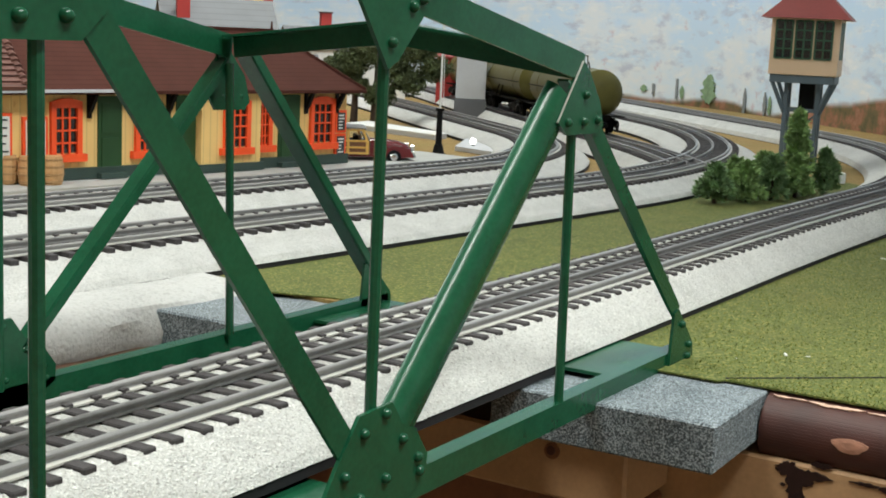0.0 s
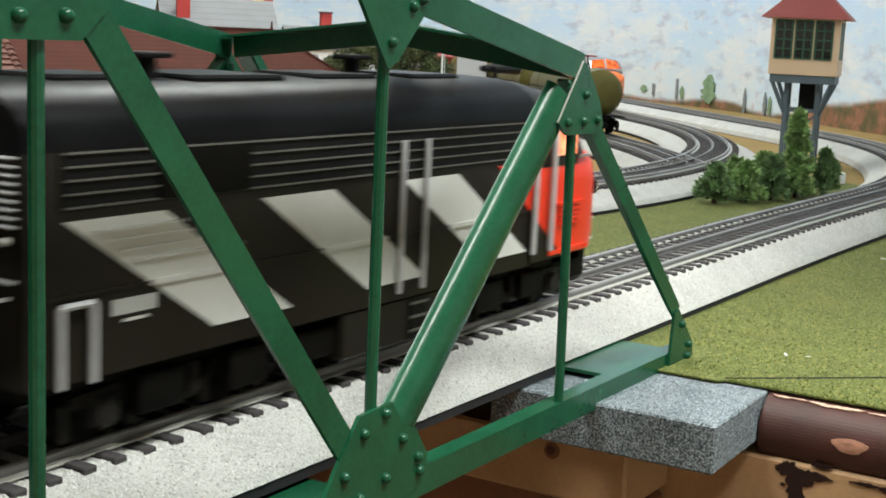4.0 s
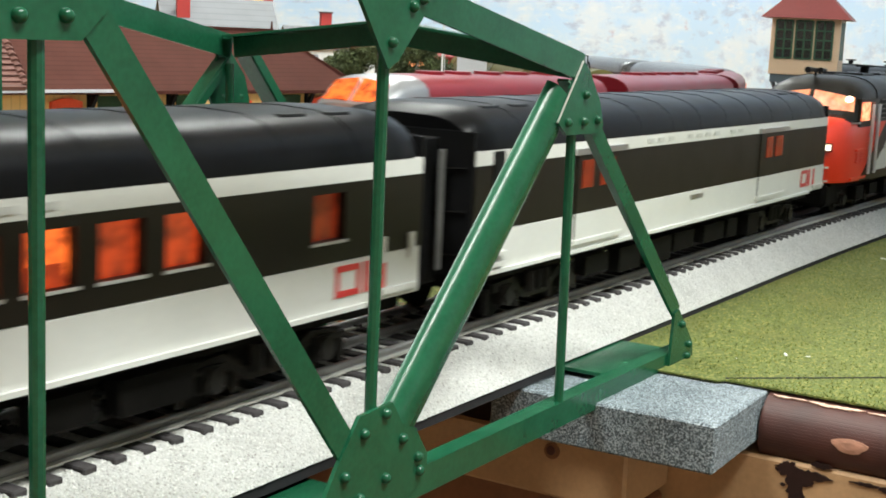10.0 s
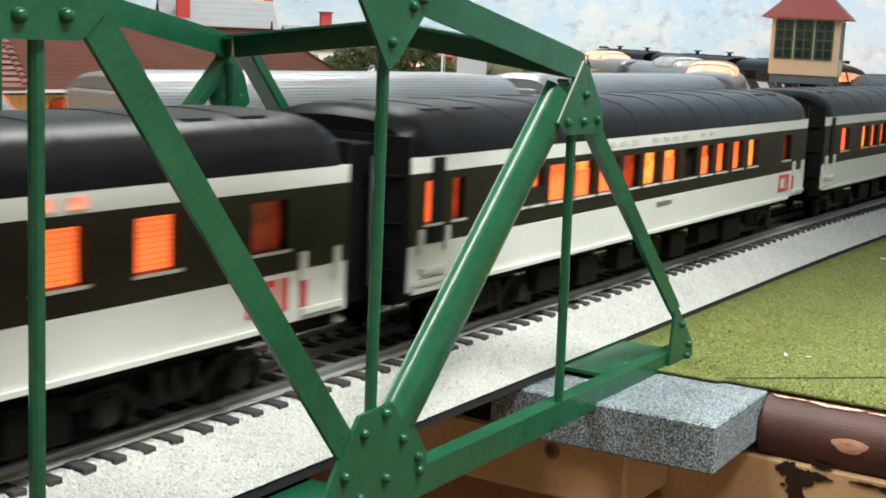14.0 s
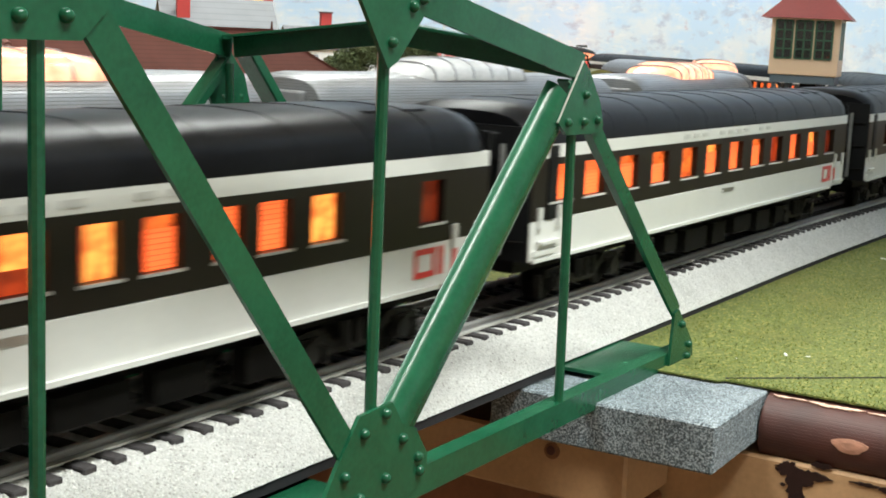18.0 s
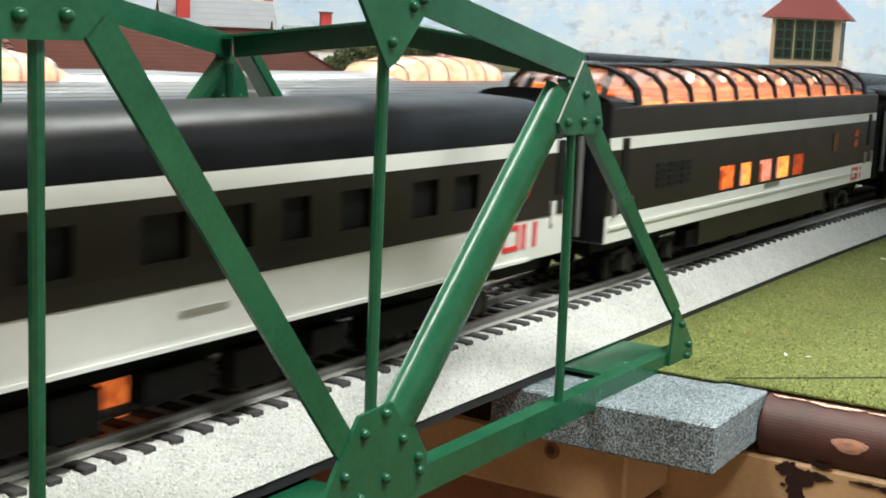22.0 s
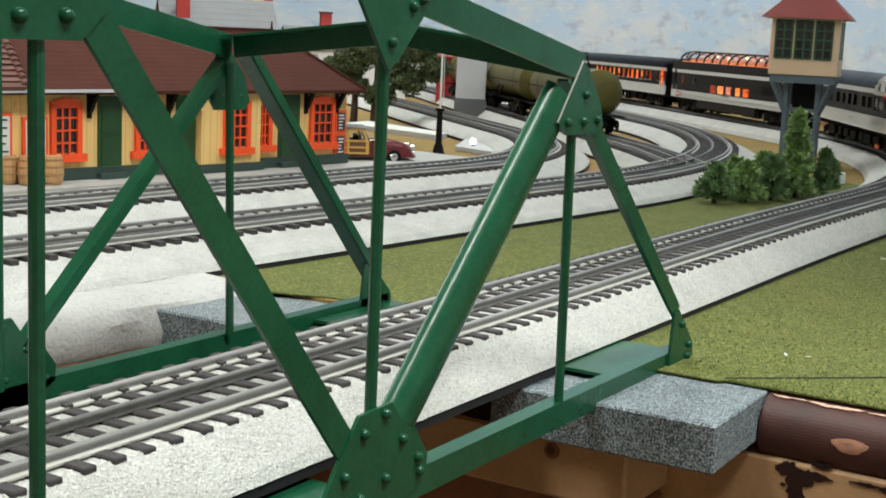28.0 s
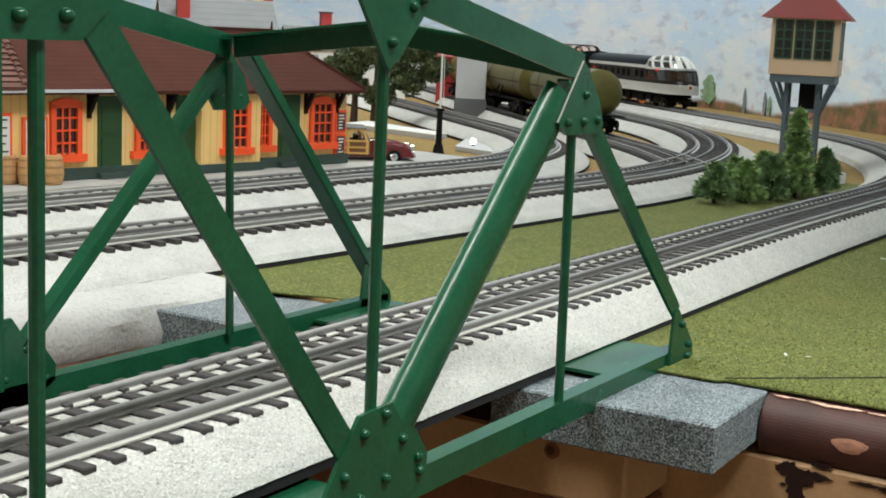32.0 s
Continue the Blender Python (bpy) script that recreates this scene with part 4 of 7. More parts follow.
def dome_car():
    t = thing("dome_car", "black and white passenger car with a full-length lit glass dome", "passenger car", "passenger cars")
    h = LENGTH / 2
    part("lower_side", box(B(), -h, h, -HW, HW, 0.0218, 0.0335, bev=0.0004), CARWHITE, t, "off-white lower side")
    for s in (-1, 1):
        part("sill_strip", box(B(), -h + 0.002, h - 0.03, *sorted((s * HW, s * (HW + 0.0009))), 0.0278, 0.029), CARWHITE, t)
        part("skirt", box(B(), -0.1, 0.105, *sorted((s * 0.025, s * (HW - 0.001))), 0.0095, 0.0218), CARBAND, t, "dark belly skirt")
    wins = [(0.269, 0.29), (0.2437, 0.2605), (0.2102, 0.2311), (0.1807, 0.2028), (0.154, 0.174)]
    holes = [(h - b, h - a, 0.0348, 0.0465) for a, b in wins]
    for s in (-1, 1):
        bm = B()
        holed_band(bm, -h, h, 0.0335, 0.0608, holes, s, HW)
        part("side_band", bm, CARBAND, t, "brown-black side band")
        for i, (a, b, c, d) in enumerate(holes):
            pane(t, "window", a, b, c, d, s * (HW - 0.0009), (GLOW, GLOW_HOT, GLOW_PINK, GLOW_HOT, GLOW_DIM)[i])
            pane(t, "curtain", a, a + 0.004, c, d - 0.002, s * (HW - 0.0005), GLOW_PINK if i % 2 else GLOW_DIM)
        pane(t, "window", h - 0.0985, h - 0.088, 0.0447, 0.0558, s * (HW + 0.0004), LOUNGE, "window with a pale lowered blind")
        for z in (0.0455, 0.052):
            pane(t, "window", h - 0.0515, h - 0.0437, z, z + 0.0043, s * (HW + 0.0004), GLOW_FAINT, "small square window, barely lit")
        bm = B()
        for i in range(4):
            for j in range(3):
                box(bm, -h + 0.05 + 0.014 * j, -h + 0.061 + 0.014 * j, *sorted((s * HW, s * (HW + 0.0006))), 0.042 + 0.003 * i, 0.0438 + 0.003 * i)
        part("grille", bm, BLACK, t)
    part("inner_body", box(B(), -h + 0.002, h - 0.002, -HW + 0.0022, HW - 0.0022, 0.033, 0.061), BLACK, t)
    part("letter_stripe", box(B(), -h, h, -HW, HW, 0.0608, 0.0659), CARWHITE, t, "off-white stripe")
    part("upper_band", box(B(), -h, h, -HW, HW, 0.0659, 0.0785, bev=0.0006), CARBAND, t, "brown-black band under the glass")
    for d in (-1, 1):
        bm = B()
        xa, xb = sorted((d * (h - 0.03), d * h))
        loft(bm, [arch(xa, HW, 0.0785, 0.0786, 0.0845), arch(xb, HW * 0.96, 0.0785, 0.0786, 0.082)])
        part("end_roof", bm, SOOT, t, "low black end roof", True)
    g0, g1 = -h + 0.028, h - 0.03
    sec = lambda x, k=1.0, z=0.0: [(x, -0.031 * k, 0.079), (x, -0.0295 * k, 0.0852 + z), (x, -0.0245 * k, 0.0903 + z), (x, -0.017 * k, 0.0932 + z), (x, -0.008 * k, 0.0944 + z), (x, 0.008 * k, 0.0944 + z), (x, 0.017 * k, 0.0932 + z), (x, 0.0245 * k, 0.0903 + z), (x, 0.0295 * k, 0.0852 + z), (x, 0.031 * k, 0.079)]
    bm = B()
    loft(bm, [sec(g0 - 0.012, 0.97, -0.0055), sec(g0, 1, -0.0005), sec(g1, 1, -0.0005), sec(g1 + 0.012, 0.97, -0.0055)], closed=False)
    gl = part("dome_glass", bm, GLASS, t, "curved dome glass, tinted warm for the light inside", True)
    gl.visible_shadow = False
    n = 12
    for i in range(n + 1):
        x = g0 + (g1 - g0) * i / n
        bm = B()
        e = 0.003 if i in (0, n) else 0.0017
        hoop = [[Vector(q) for q in sec(x + d, k, zz)] for d, k, zz in ((-e, 1.03, 0.0009), (e, 1.03, 0.0009), (e, 0.985, -0.0004), (-e, 0.985, -0.0004))]
        loft(bm, [list(r) for r in zip(*hoop)])
        part("dome_rib", bm, BLACK, t)
    part("roof_strip", box(B(), g0 - 0.004, g1 + 0.004, -0.0125, 0.0125, 0.0938, 0.0952, bev=0.0004), BLACK, t, "black strip along the dome's crown")
    # the floor itself glows, in place of the orange light inside the dome
    part("glow_floor", box(B(), g0, g1, -0.029, 0.029, 0.0786, 0.0792), GLOW_HOT, t, "dome floor that glows for the orange light inside")
    for d, gx in ((-1, g0), (1, g1)):
        for yy in (-0.018, 0.0, 0.018):
            part("end_mullion", bar(B(), (gx + d * 0.012, yy * 1.05, 0.079), (gx + d * 0.001, yy, 0.0935 - abs(yy) * 0.06), 0.0022, 0.0022), BLACK, t)
        part("end_sill", box(B(), *sorted((gx + d * 0.009, gx + d * 0.0135)), -0.03, 0.03, 0.0788, 0.0808, bev=0.0006), BLACK, t)
    rnd = random.Random(8)
    for i in range(14):
        x = g0 + 0.015 + 0.0265 * i
        if x > g1 - 0.01:
            break
        for s in (-1, 1):
            tall = rnd.uniform(0.0825, 0.0855)
            bm = box(B(), x - 0.006, x + 0.006, *sorted((s * 0.006, s * 0.0275)), 0.0792, 0.0815, bev=0.0006)
            box(bm, x - 0.006, x - 0.003, *sorted((s * 0.006, s * 0.0275)), 0.0815, tall, bev=0.0006)
            part("dome_seat", bm, SEAT, t, "orange dome seat")
        # small glowing balls added for the bright spots reflected in the glass
        if 1 < i < 12:
            part("dome_glint", ball(B(), (x + 0.012, rnd.uniform(-0.016, -0.006), rnd.choice((0.086, 0.0885))), 0.0022, 8, 4), HEADLIGHT if i % 2 else GLOW_PALE, t)
    for s in (-1, 1):
        emblem(t, h - 0.05 if s < 0 else h - 0.022, 0.0235, s, s * HW, 0.85)
        part("number_bar", box(B(), -0.012, 0.012, *sorted((s * HW, s * (HW + 0.0004))), 0.031, 0.0333), STEEL, t)
        for d in (-1, 1):
            for i in range(2):
                x = d * (h - 0.006 - 0.016 * i)
                part("grab_iron", box(B(), x - 0.0013, x + 0.0013, *sorted((s * HW, s * (HW + 0.0012))), 0.033, 0.0405), STEEL, t)
    for d in (-1, 1):
        part("end_wall", box(B(), *sorted((d * h, d * (h + 0.0012))), -HW + 0.0004, HW - 0.0004, 0.0222, 0.08), BLACK, t, "black car end")
    for s in (-1, 1):
        for d in (-1, 1):
            part("vestibule_door", box(B(), *sorted((d * (h - 0.012), d * (h - 0.0185))), *sorted((s * HW, s * (HW + 0.0005))), 0.0445, 0.0655), BLACK, t, "dark recessed vestibule door")
    end_gear(t, h)
    underbody(t, h, 61, 0.15, 3)
    return t


def observation_car():
    t = thing("observation_car", "black and white round-ended observation car with a white dome cage", "passenger car", "passenger cars")
    h, r, tip = LENGTH / 2, 0.06, 0.205

    def plan(k, x0, e=0.0):
        return [(x0, HW * k)] + [(-tip + e + r - r * math.sin(radians(a)), HW * k * math.cos(radians(a)) ** 0.85) for a in (0, 15, 30, 45, 57, 68, 77, 84)]

    def outline(z, k, x0, e):
        p = plan(k, x0, e)
        return [(x, -w, z) for x, w in p] + [(p[-1][0] - 0.001, 0, z)] + [(x, w, z) for x, w in reversed(p)]

    def tail(bm, levels, x0=None):
        return loft(bm, [outline(z, k, h if x0 is None else x0, e) for z, k, e in levels])

    part("lower_side", tail(B(), [(0.0215, 0.985, 0.002), (0.026, 1.0, 0), (0.0372, 1.0, 0.0)]), CARWHITE, t, "off-white lower side wrapping round the tail", True)
    for i in range(3):
        part("tail_rib", tail(B(), [(0.0298 + 0.0027 * i, 1.022, -0.001), (0.0311 + 0.0027 * i, 1.022, -0.001)], -0.085), CARWHITE, t, "raised white rib", True)
    part("skirt_rib", tail(B(), [(0.0215, 1.02, 0), (0.0227, 1.02, 0)], h - 0.03), CARWHITE, t, "", True)
    part("belt", tail(B(), [(0.0372, 1.012, 0.0), (0.0425, 1.0, 0.004)]), CARBAND, t, "brown-black belt", True)
    part("inner_body", tail(B(), [(0.0425, 0.93, 0.008), (0.0585, 0.93, 0.014)]), BLACK, t, "", True)
    wins = [(-0.0838, -0.0665), (-0.058, -0.0412), (-0.0195, -0.003), (0.0065, 0.022), (0.0346, 0.0475), (0.062, 0.0775), (0.1, 0.1155), (0.1255, 0.1415)]
    holes = [(a, b, 0.0445, 0.0565) for a, b in wins]
    for s in (-1, 1):
        bm = B()
        holed_band(bm, -h + 0.1195, h, 0.0425, 0.0608, holes, s, HW)
        part("side_band", bm, CARBAND, t, "brown-black window band")
        for i, (a, b, c, d) in enumerate(holes):
            pane(t, "window", a, b, c, d, s * (HW - 0.0009), (GLOW_DIM, GLOW_HOT, GLOW_DIM, GLOW_DIM, GLOW_FAINT, GLOW_DIM, GLOW_FAINT, GLOW_DIM)[i])
    # lounge glazing round the tail
    part("lounge_glass", tail(B(), [(0.0425, 0.985, 0.004), (0.0585, 0.97, 0.013)], -0.0905), LOUNGE, t, "dark curved lounge glazing", True)
    lo, hi = plan(0.992, -0.0905, 0.003), plan(0.978, -0.0905, 0.012)
    for s in (-1, 1):
        for i in (1, 3, 5, 7):
            part("mullion", bar(B(), (lo[i][0], s * lo[i][1] * 1.006, 0.0425), (hi[i][0], s * hi[i][1] * 1.006, 0.0585), 0.0014, 0.0012, (0, 1, 0)), CARBAND, t, "thin black window post")
        for x in (-0.1065, -0.131):
            part("mullion", box(B(), x - 0.0012, x + 0.0012, *sorted((s * (HW - 0.0018), s * HW)), 0.0425, 0.0585), CARBAND, t)
        part("round_window", rod(B(), (0.1735, s * (HW - 0.0004), 0.0505), (0.1735, s * (HW + 0.0004), 0.0505), 0.0058, 18), GLOW_DIM, t, "round lit window")
        part("vestibule_door", box(B(), 0.2, 0.2068, *sorted((s * HW, s * (HW + 0.0005))), 0.0445, 0.0655), BLACK, t, "dark vestibule door")
        for gx in (0.1975, 0.2085):
            part("grab_iron", box(B(), gx - 0.0013, gx + 0.0013, *sorted((s * HW, s * (HW + 0.0012))), 0.034, 0.0425), CARWHITE, t)
        pane(t, "window", -0.128, -0.1095, 0.0435, 0.0572, s * (HW - 0.0003), LOUNGE_LIT, "lounge window with a yellow seat behind it")
        part("letter_stripe", box(B(), -0.0945, h, *sorted((s * 0.02, s * HW)), 0.0608, 0.0659), CARWHITE, t, "off-white stripe under the roof")
        part("marker_lamp", ball(B(), (-0.139, s * (HW - 0.0002), 0.0596), 0.0019, 10, 6), glowing("red_marker", (1, 0.03, 0.02), 1.5), t, "lit red marker lamp")
        emblem(t, h - 0.05 if s < 0 else h - 0.022, 0.0265, s, s * HW)
        part("number_bar", box(B(), -0.0055, 0.012, *sorted((s * HW, s * (HW + 0.0004))), 0.0295, 0.0312), STEEL, t)
    part("crown_band", tail(B(), [(0.0585, 0.985, 0.0118), (0.0606, 0.98, 0.015), (0.0612, 0.95, 0.022)], -0.06), CARBAND, t, "black band over the glazing", True)
    prof = [(-0.094, 1, 0.0812), (h - 0.015, 1, 0.0812), (h - 0.005, 0.99, 0.0803), (h, 0.92, 0.0775)]
    part("roof", loft(B(), [arch(x, HW * k, 0.0659, 0.0662, zt) for x, k, zt in prof]), SOOT, t, "sooty black rounded roof", True)
    # white dome cage: foot ring, waist and crown, bars, dark glass behind
    zs = [(0.0612, 0.962, 0.021), (0.0675, 0.93, 0.029), (0.0735, 0.84, 0.037), (0.0786, 0.66, 0.046), (0.0812, 0.42, 0.053)]

    def loop(z, k, e):
        p = plan(k, -0.0925, e)
        p = [p[0], (-0.096, p[0][1]), (-0.101, p[0][1])] + [q for q in p[1:] if q[0] < -0.105]
        while len(p) < 10:
            p.insert(3, ((p[2][0] + p[3][0]) / 2, (p[2][1] + p[3][1]) / 2))
        p = p[:2] + p[2:][-8:]
        return [(x, -w, z) for x, w in p] + [(x, w, z) for x, w in reversed(p)]

    loops = [loop(*q) for q in zs]
    bm = loft(B(), loops, closed=False)
    k = len(loops[0])
    bm.verts.ensure_lookup_table()
    bm.faces.new(bm.verts[-k:])
    part("dome_glass", bm, DARKGLASS, t, "dark dome glass", True)
    cage = [[Vector(p) + Vector((0, math.copysign(0.0008, p[1]), 0.0006)) for p in lp] for lp in loops]
    for lv, w, d in ((0, 0.003, 0.0042), (2, 0.0034, 0.0026), (4, 0.005, 0.002)):
        part("cage_ring", strip(B(), cage[lv], w, d), CARWHITE, t, "white dome ring")
    for i in range(k):
        m = i if i < k / 2 else k - 1 - i
        if m in (1, 3, 5, 7):
            continue
        part("cage_bar", strip(B(), [cage[lv][i] for lv in range(5)], 0.0046 if m > 1 else 0.0034, 0.0032), CARWHITE, t, "white dome bar")
    for q in range(0, 10, 2):
        part("crown_bar", bar(B(), cage[4][q], cage[4][k - 1 - q], 0.0085, 0.0022), CARWHITE, t, "white dome crown bar")
    bm = B()
    loft(bm, [[tuple(p) for p in cage[4]], [(p.x, p.y, p.z + 0.0016) for p in cage[4]]])
    part("crown_plate", bm, CARWHITE, t, "white plate over the dome")
    # rear lamp and drawbar
    part("tail_lamp", rod(B(), (-tip + 0.002, 0, 0.0335), (-tip - 0.003, 0, 0.0335), 0.0055, 16), CARWHITE, t, "round white rear lamp ring")
    part("tail_lens", rod(B(), (-tip - 0.003, 0, 0.0335), (-tip - 0.0038, 0, 0.0335), 0.0026, 14), glowing("red_lens", (0.6, 0.10, 0.05), 0.25), t, "red rear lamp")
    part("coupler", box(box(B(), -tip - 0.012, -tip + 0.03, -0.003, 0.003, 0.008, 0.0135), -tip - 0.022, -tip - 0.01, -0.006, 0.006, 0.006, 0.0145, bev=0.001), UNDER, t)
    part("end_wall", box(B(), h, h + 0.0012, -HW + 0.0004, HW - 0.0004, 0.0222, 0.0725), BLACK, t, "black car end")
    end_gear(t, h, (1,))
    for c in t.children:      # the body rides a little higher than those of the coaches
        if not c.name.startswith("coupler"):
            c.matrix_local = pose(0, 0, 0.0018) @ c.matrix_local
    underbody(t, h, 71, 0.13, 2, 0.05)
    return t


LOCO_L = 0.30


def stripes(bm, x0, s, n, y, step, w):
    ya, yb = sorted((y, y + s * 0.0004))
    for i in range(n):
        a = x0 + step * i
        for za, zb in ((0.0425, 0.0592), (0.0272, 0.0415)):
            f = lambda z: (0.0592 - z) * 1.6
            plate(bm, [(a + f(zb), zb), (a + w + f(zb), zb), (a + w + f(za), za), (a + f(za), za)], 1, ya, yb)


def loco(cab, label, rear_lamp=False):
    t = thing("diesel_locomotive", label, "locomotive", "black and red diesels")
    h = LOCO_L / 2
    front = 0.086 if cab else h
    part("body", loft(B(), [arch(-h, HW * 0.985, 0.0213, 0.0755, 0.0888), arch(-h + 0.003, HW, 0.0213, 0.0758, 0.0896), arch(front, HW, 0.0213, 0.0758, 0.0896)] + ([] if cab else [arch(h + 0.0005, HW * 0.985, 0.0213, 0.0755, 0.0888)])), CARBAND, t, "brown-black car body", True)
    part("roof", loft(B(), [arch(x, HW * 1.004, 0.0752, 0.0762, z) for x, z in ((-h - 0.0005, 0.0893), (-h + 0.004, 0.0902), (front, 0.0902))]), SOOT, t, "sooty black rounded roof", True)
    for s in (-1, 1):
        y = s * HW
        bm = B()
        stripes(bm, -0.1398 if cab else -h + 0.013, s, 3 if cab else 4, y, 0.0695 if cab else 0.0612, 0.0325 if cab else 0.028)
        part("side_stripes", bm, CARWHITE, t, "pale grey slanting stripes")
        # black stands for shade between louvres, thin grey strips for their lit edges
        part("louvre_band", box(B(), -h + 0.009, front - 0.009, *sorted((y, y + s * 0.0004)), 0.0615, 0.0752), BLACK, t, "black band for the shade between louvres")
        for k in range(5):
            part("louvre", box(B(), -h + 0.01, front - 0.01, *sorted((y + s * 0.0004, y + s * 0.001)), 0.0621 + 0.0031 * k, 0.06255 + 0.0031 * k), LOUVRE, t, "thin grey strip for a lit louvre edge")
        part("filter_panel", box(B(), -h + 0.04, -h + 0.074, *sorted((y, y + s * 0.0013)), 0.0622, 0.0742), UNDER, t, "black air filter panel")
        x0, step, w = (-0.1398, 0.0695, 0.0325) if cab else (-h + 0.013, 0.0612, 0.028)
        for k in range(4):
            z = 0.0478 + 0.0027 * k
            e = x0 + (0.0592 - z) * 1.6
            part("grille_bar", box(B(), e + 0.004, e + w - 0.0005, *sorted((y, y + s * 0.0013)), z, z + 0.0007), CARWHITE, t, "pale louvre blade across the stripe")
            part("grille_bar", box(B(), e + w + 0.001, e + w + 0.011, *sorted((y, y + s * 0.0012)), z, z + 0.0007), LOUVRE, t, "dark louvre blade")
        part("belt_rail", box(B(), -h + 0.004, front, *sorted((y, y + s * 0.0007)), 0.0416, 0.0424), CARBAND, t, "thin raised belt rail")
        for k in range(3 if cab else 4):
            e = x0 + step * k + (0.0592 - 0.042) * 1.6
            part("belt_rail", box(B(), e, e + w, *sorted((y, y + s * 0.0012)), 0.0413, 0.0427), CARWHITE, t, "pale raised belt rail across the stripe")
        for gx in (-h + 0.008, -h + 0.018) + (() if cab else (h - 0.008, h - 0.018)):
            part("hand_rail", rod(B(), (gx, y + s * 0.0018, 0.021), (gx, y + s * 0.0018, 0.040), 0.0009, 6), RAILING, t, "pale upright handrail")
        gx = -h + 0.013
        part("hand_rail", rod(B(), (gx - 0.005, y + s * 0.0018, 0.040), (gx + 0.005, y + s * 0.0018, 0.040), 0.0009, 6), RAILING, t)
        for gx in (-0.004, 0.0096) + ((0.085, 0.0988) if cab else ()):
            part("door_rail", rod(B(), (gx, y + s * 0.002, 0.024 if gx < 0.05 else 0.026), (gx, y + s * 0.002, 0.072), 0.0009 if gx < 0.05 else 0.0012, 8), RAILING, t, "pale upright handrail by the door")
        for k in range(4):
            part("number_bar", box(B(), -h + 0.0255 + 0.0038 * k, -h + 0.0283 + 0.0038 * k, *sorted((y, y + s * 0.0004)), 0.0353, 0.0391), LETTER, t)
        part("maker_bar", box(B(), -h + 0.029, -h + 0.037, *sorted((y, y + s * 0.0004)), 0.0334, 0.0341), LETTER, t)
        tank = part("fuel_tank", box(B(), -0.03, 0.026, *sorted((s * 0.012, s * 0.0318)), 0.006, 0.0213, bev=0.001), CARBAND, t, "brown-black fuel tank side")
        part("tank_step", box(B(), 0.006, 0.016, *sorted((s * 0.0318, s * 0.0324)), 0.007, 0.0205), BLACK, tank)
        for k in range(3):
            part("tank_rung", box(B(), 0.006, 0.016, *sorted((s * 0.0324, s * 0.0332)), 0.0095 + 0.0045 * k, 0.0102 + 0.0045 * k), LOUVRE, tank)
    for x, w, d in ((-0.11, 0.014, 0.012), (-0.06, 0.02, 0.016), (-0.005, 0.016, 0.013), (0.045, 0.015, 0.014)):
        part("roof_hatch", box(B(), x - w, x + w, -d, d, 0.0885, 0.0912, bev=0.0008), SOOT, t, "raised black roof hatch")
    for x, y in ((-0.085, -0.004), (0.02, 0.004)):
        st = part("exhaust_pipe", rod(B(), (x, y, 0.09), (x, y, 0.0955), 0.003, 10), BLACK, t)
        part("pipe_cap", box(B(), x - 0.006, x + 0.006, y - 0.0045, y + 0.0045, 0.0952, 0.0968, bev=0.0004), BLACK, st)
    ends = (-1,) if cab else (-1, 1)
    for d in ends:
        x = d * h
        for k in range(9):
            part("end_rung", rod(B(), (x + d * 0.0025, -0.0315, 0.059 + 0.0019 * k), (x + d * 0.0025, -0.0165, 0.059 + 0.0019 * k), 0.00036, 6), RAILING, t)
        part("end_door", box(B(), *sorted((x, x + d * 0.002)), -0.012, 0.012, 0.022, 0.071), BLACK, t)
        part("gangway", box(B(), *sorted((x, x + d * 0.014)), -0.0155, 0.0155, 0.021, 0.073, bev=0.001), UNDER, t, "black gangway frame")
        part("buffer_step", bar(bar(B(), (x + d * 0.003, -0.0315, 0.0468), (x + d * 0.003, -0.018, 0.0468), 0.0007, 0.0007), (x + d * 0.003, -0.03, 0.0432), (x + d * 0.008, -0.022, 0.041), 0.0008, 0.0008), RAILING, t)
        part("end_lamp", ball(B(), (x + d * 0.002, -0.0275, 0.0555), 0.0011, 8, 4), CARWHITE, t)
    if rear_lamp:
        part("rear_lamp", ball(B(), (-h - 0.0045, 0.0205, 0.0605), 0.0022, 12, 6), glowing("lit_rear_lamp", (1.0, 0.26, 0.05), 1600.0, (1.0, 0.25, 0.045)), t, "lit orange rear lamp")
        part("lamp_stem", rod(B(), (-h, 0.0205, 0.0605), (-h - 0.003, 0.0205, 0.0605), 0.0012, 8), BLACK, t)
        # plate added only to keep the lamp's light off the ballast
        part("lamp_light_block", box(B(), -h - 0.012, -h, 0.012, 0.0296, 0.0545, 0.0553), BLACK, t, "black plate added under the lamp to block its light")
        part("corner_post", box(B(), -h - 0.0065, -h, 0.0296, 0.0318, 0.03, 0.0735, bev=0.0007), CARBAND, t, "brown-black corner post lit by the lamp")
    for d in (-1, 1):
        part("coupler", box(B(), *sorted((d * h, d * (h + 0.018))), -0.003, 0.003, 0.008, 0.0135), UNDER, t)
    if cab:
        half = [(front, 0.0326), (0.118, 0.0326), (0.132, 0.0322), (0.142, 0.0305), (0.150, 0.027), (0.1555, 0.022), (0.1590, 0.0145), (0.1602, 0.006)]

        def level(z, back, squeeze):
            p = [(x if i < 2 else x - back * (i / 7) ** 0.7, w * (1 if i < 1 else squeeze)) for i, (x, w) in enumerate(half)]
            return [(x, -w, z) for x, w in p] + [(x, w, z) for x, w in reversed(p)]

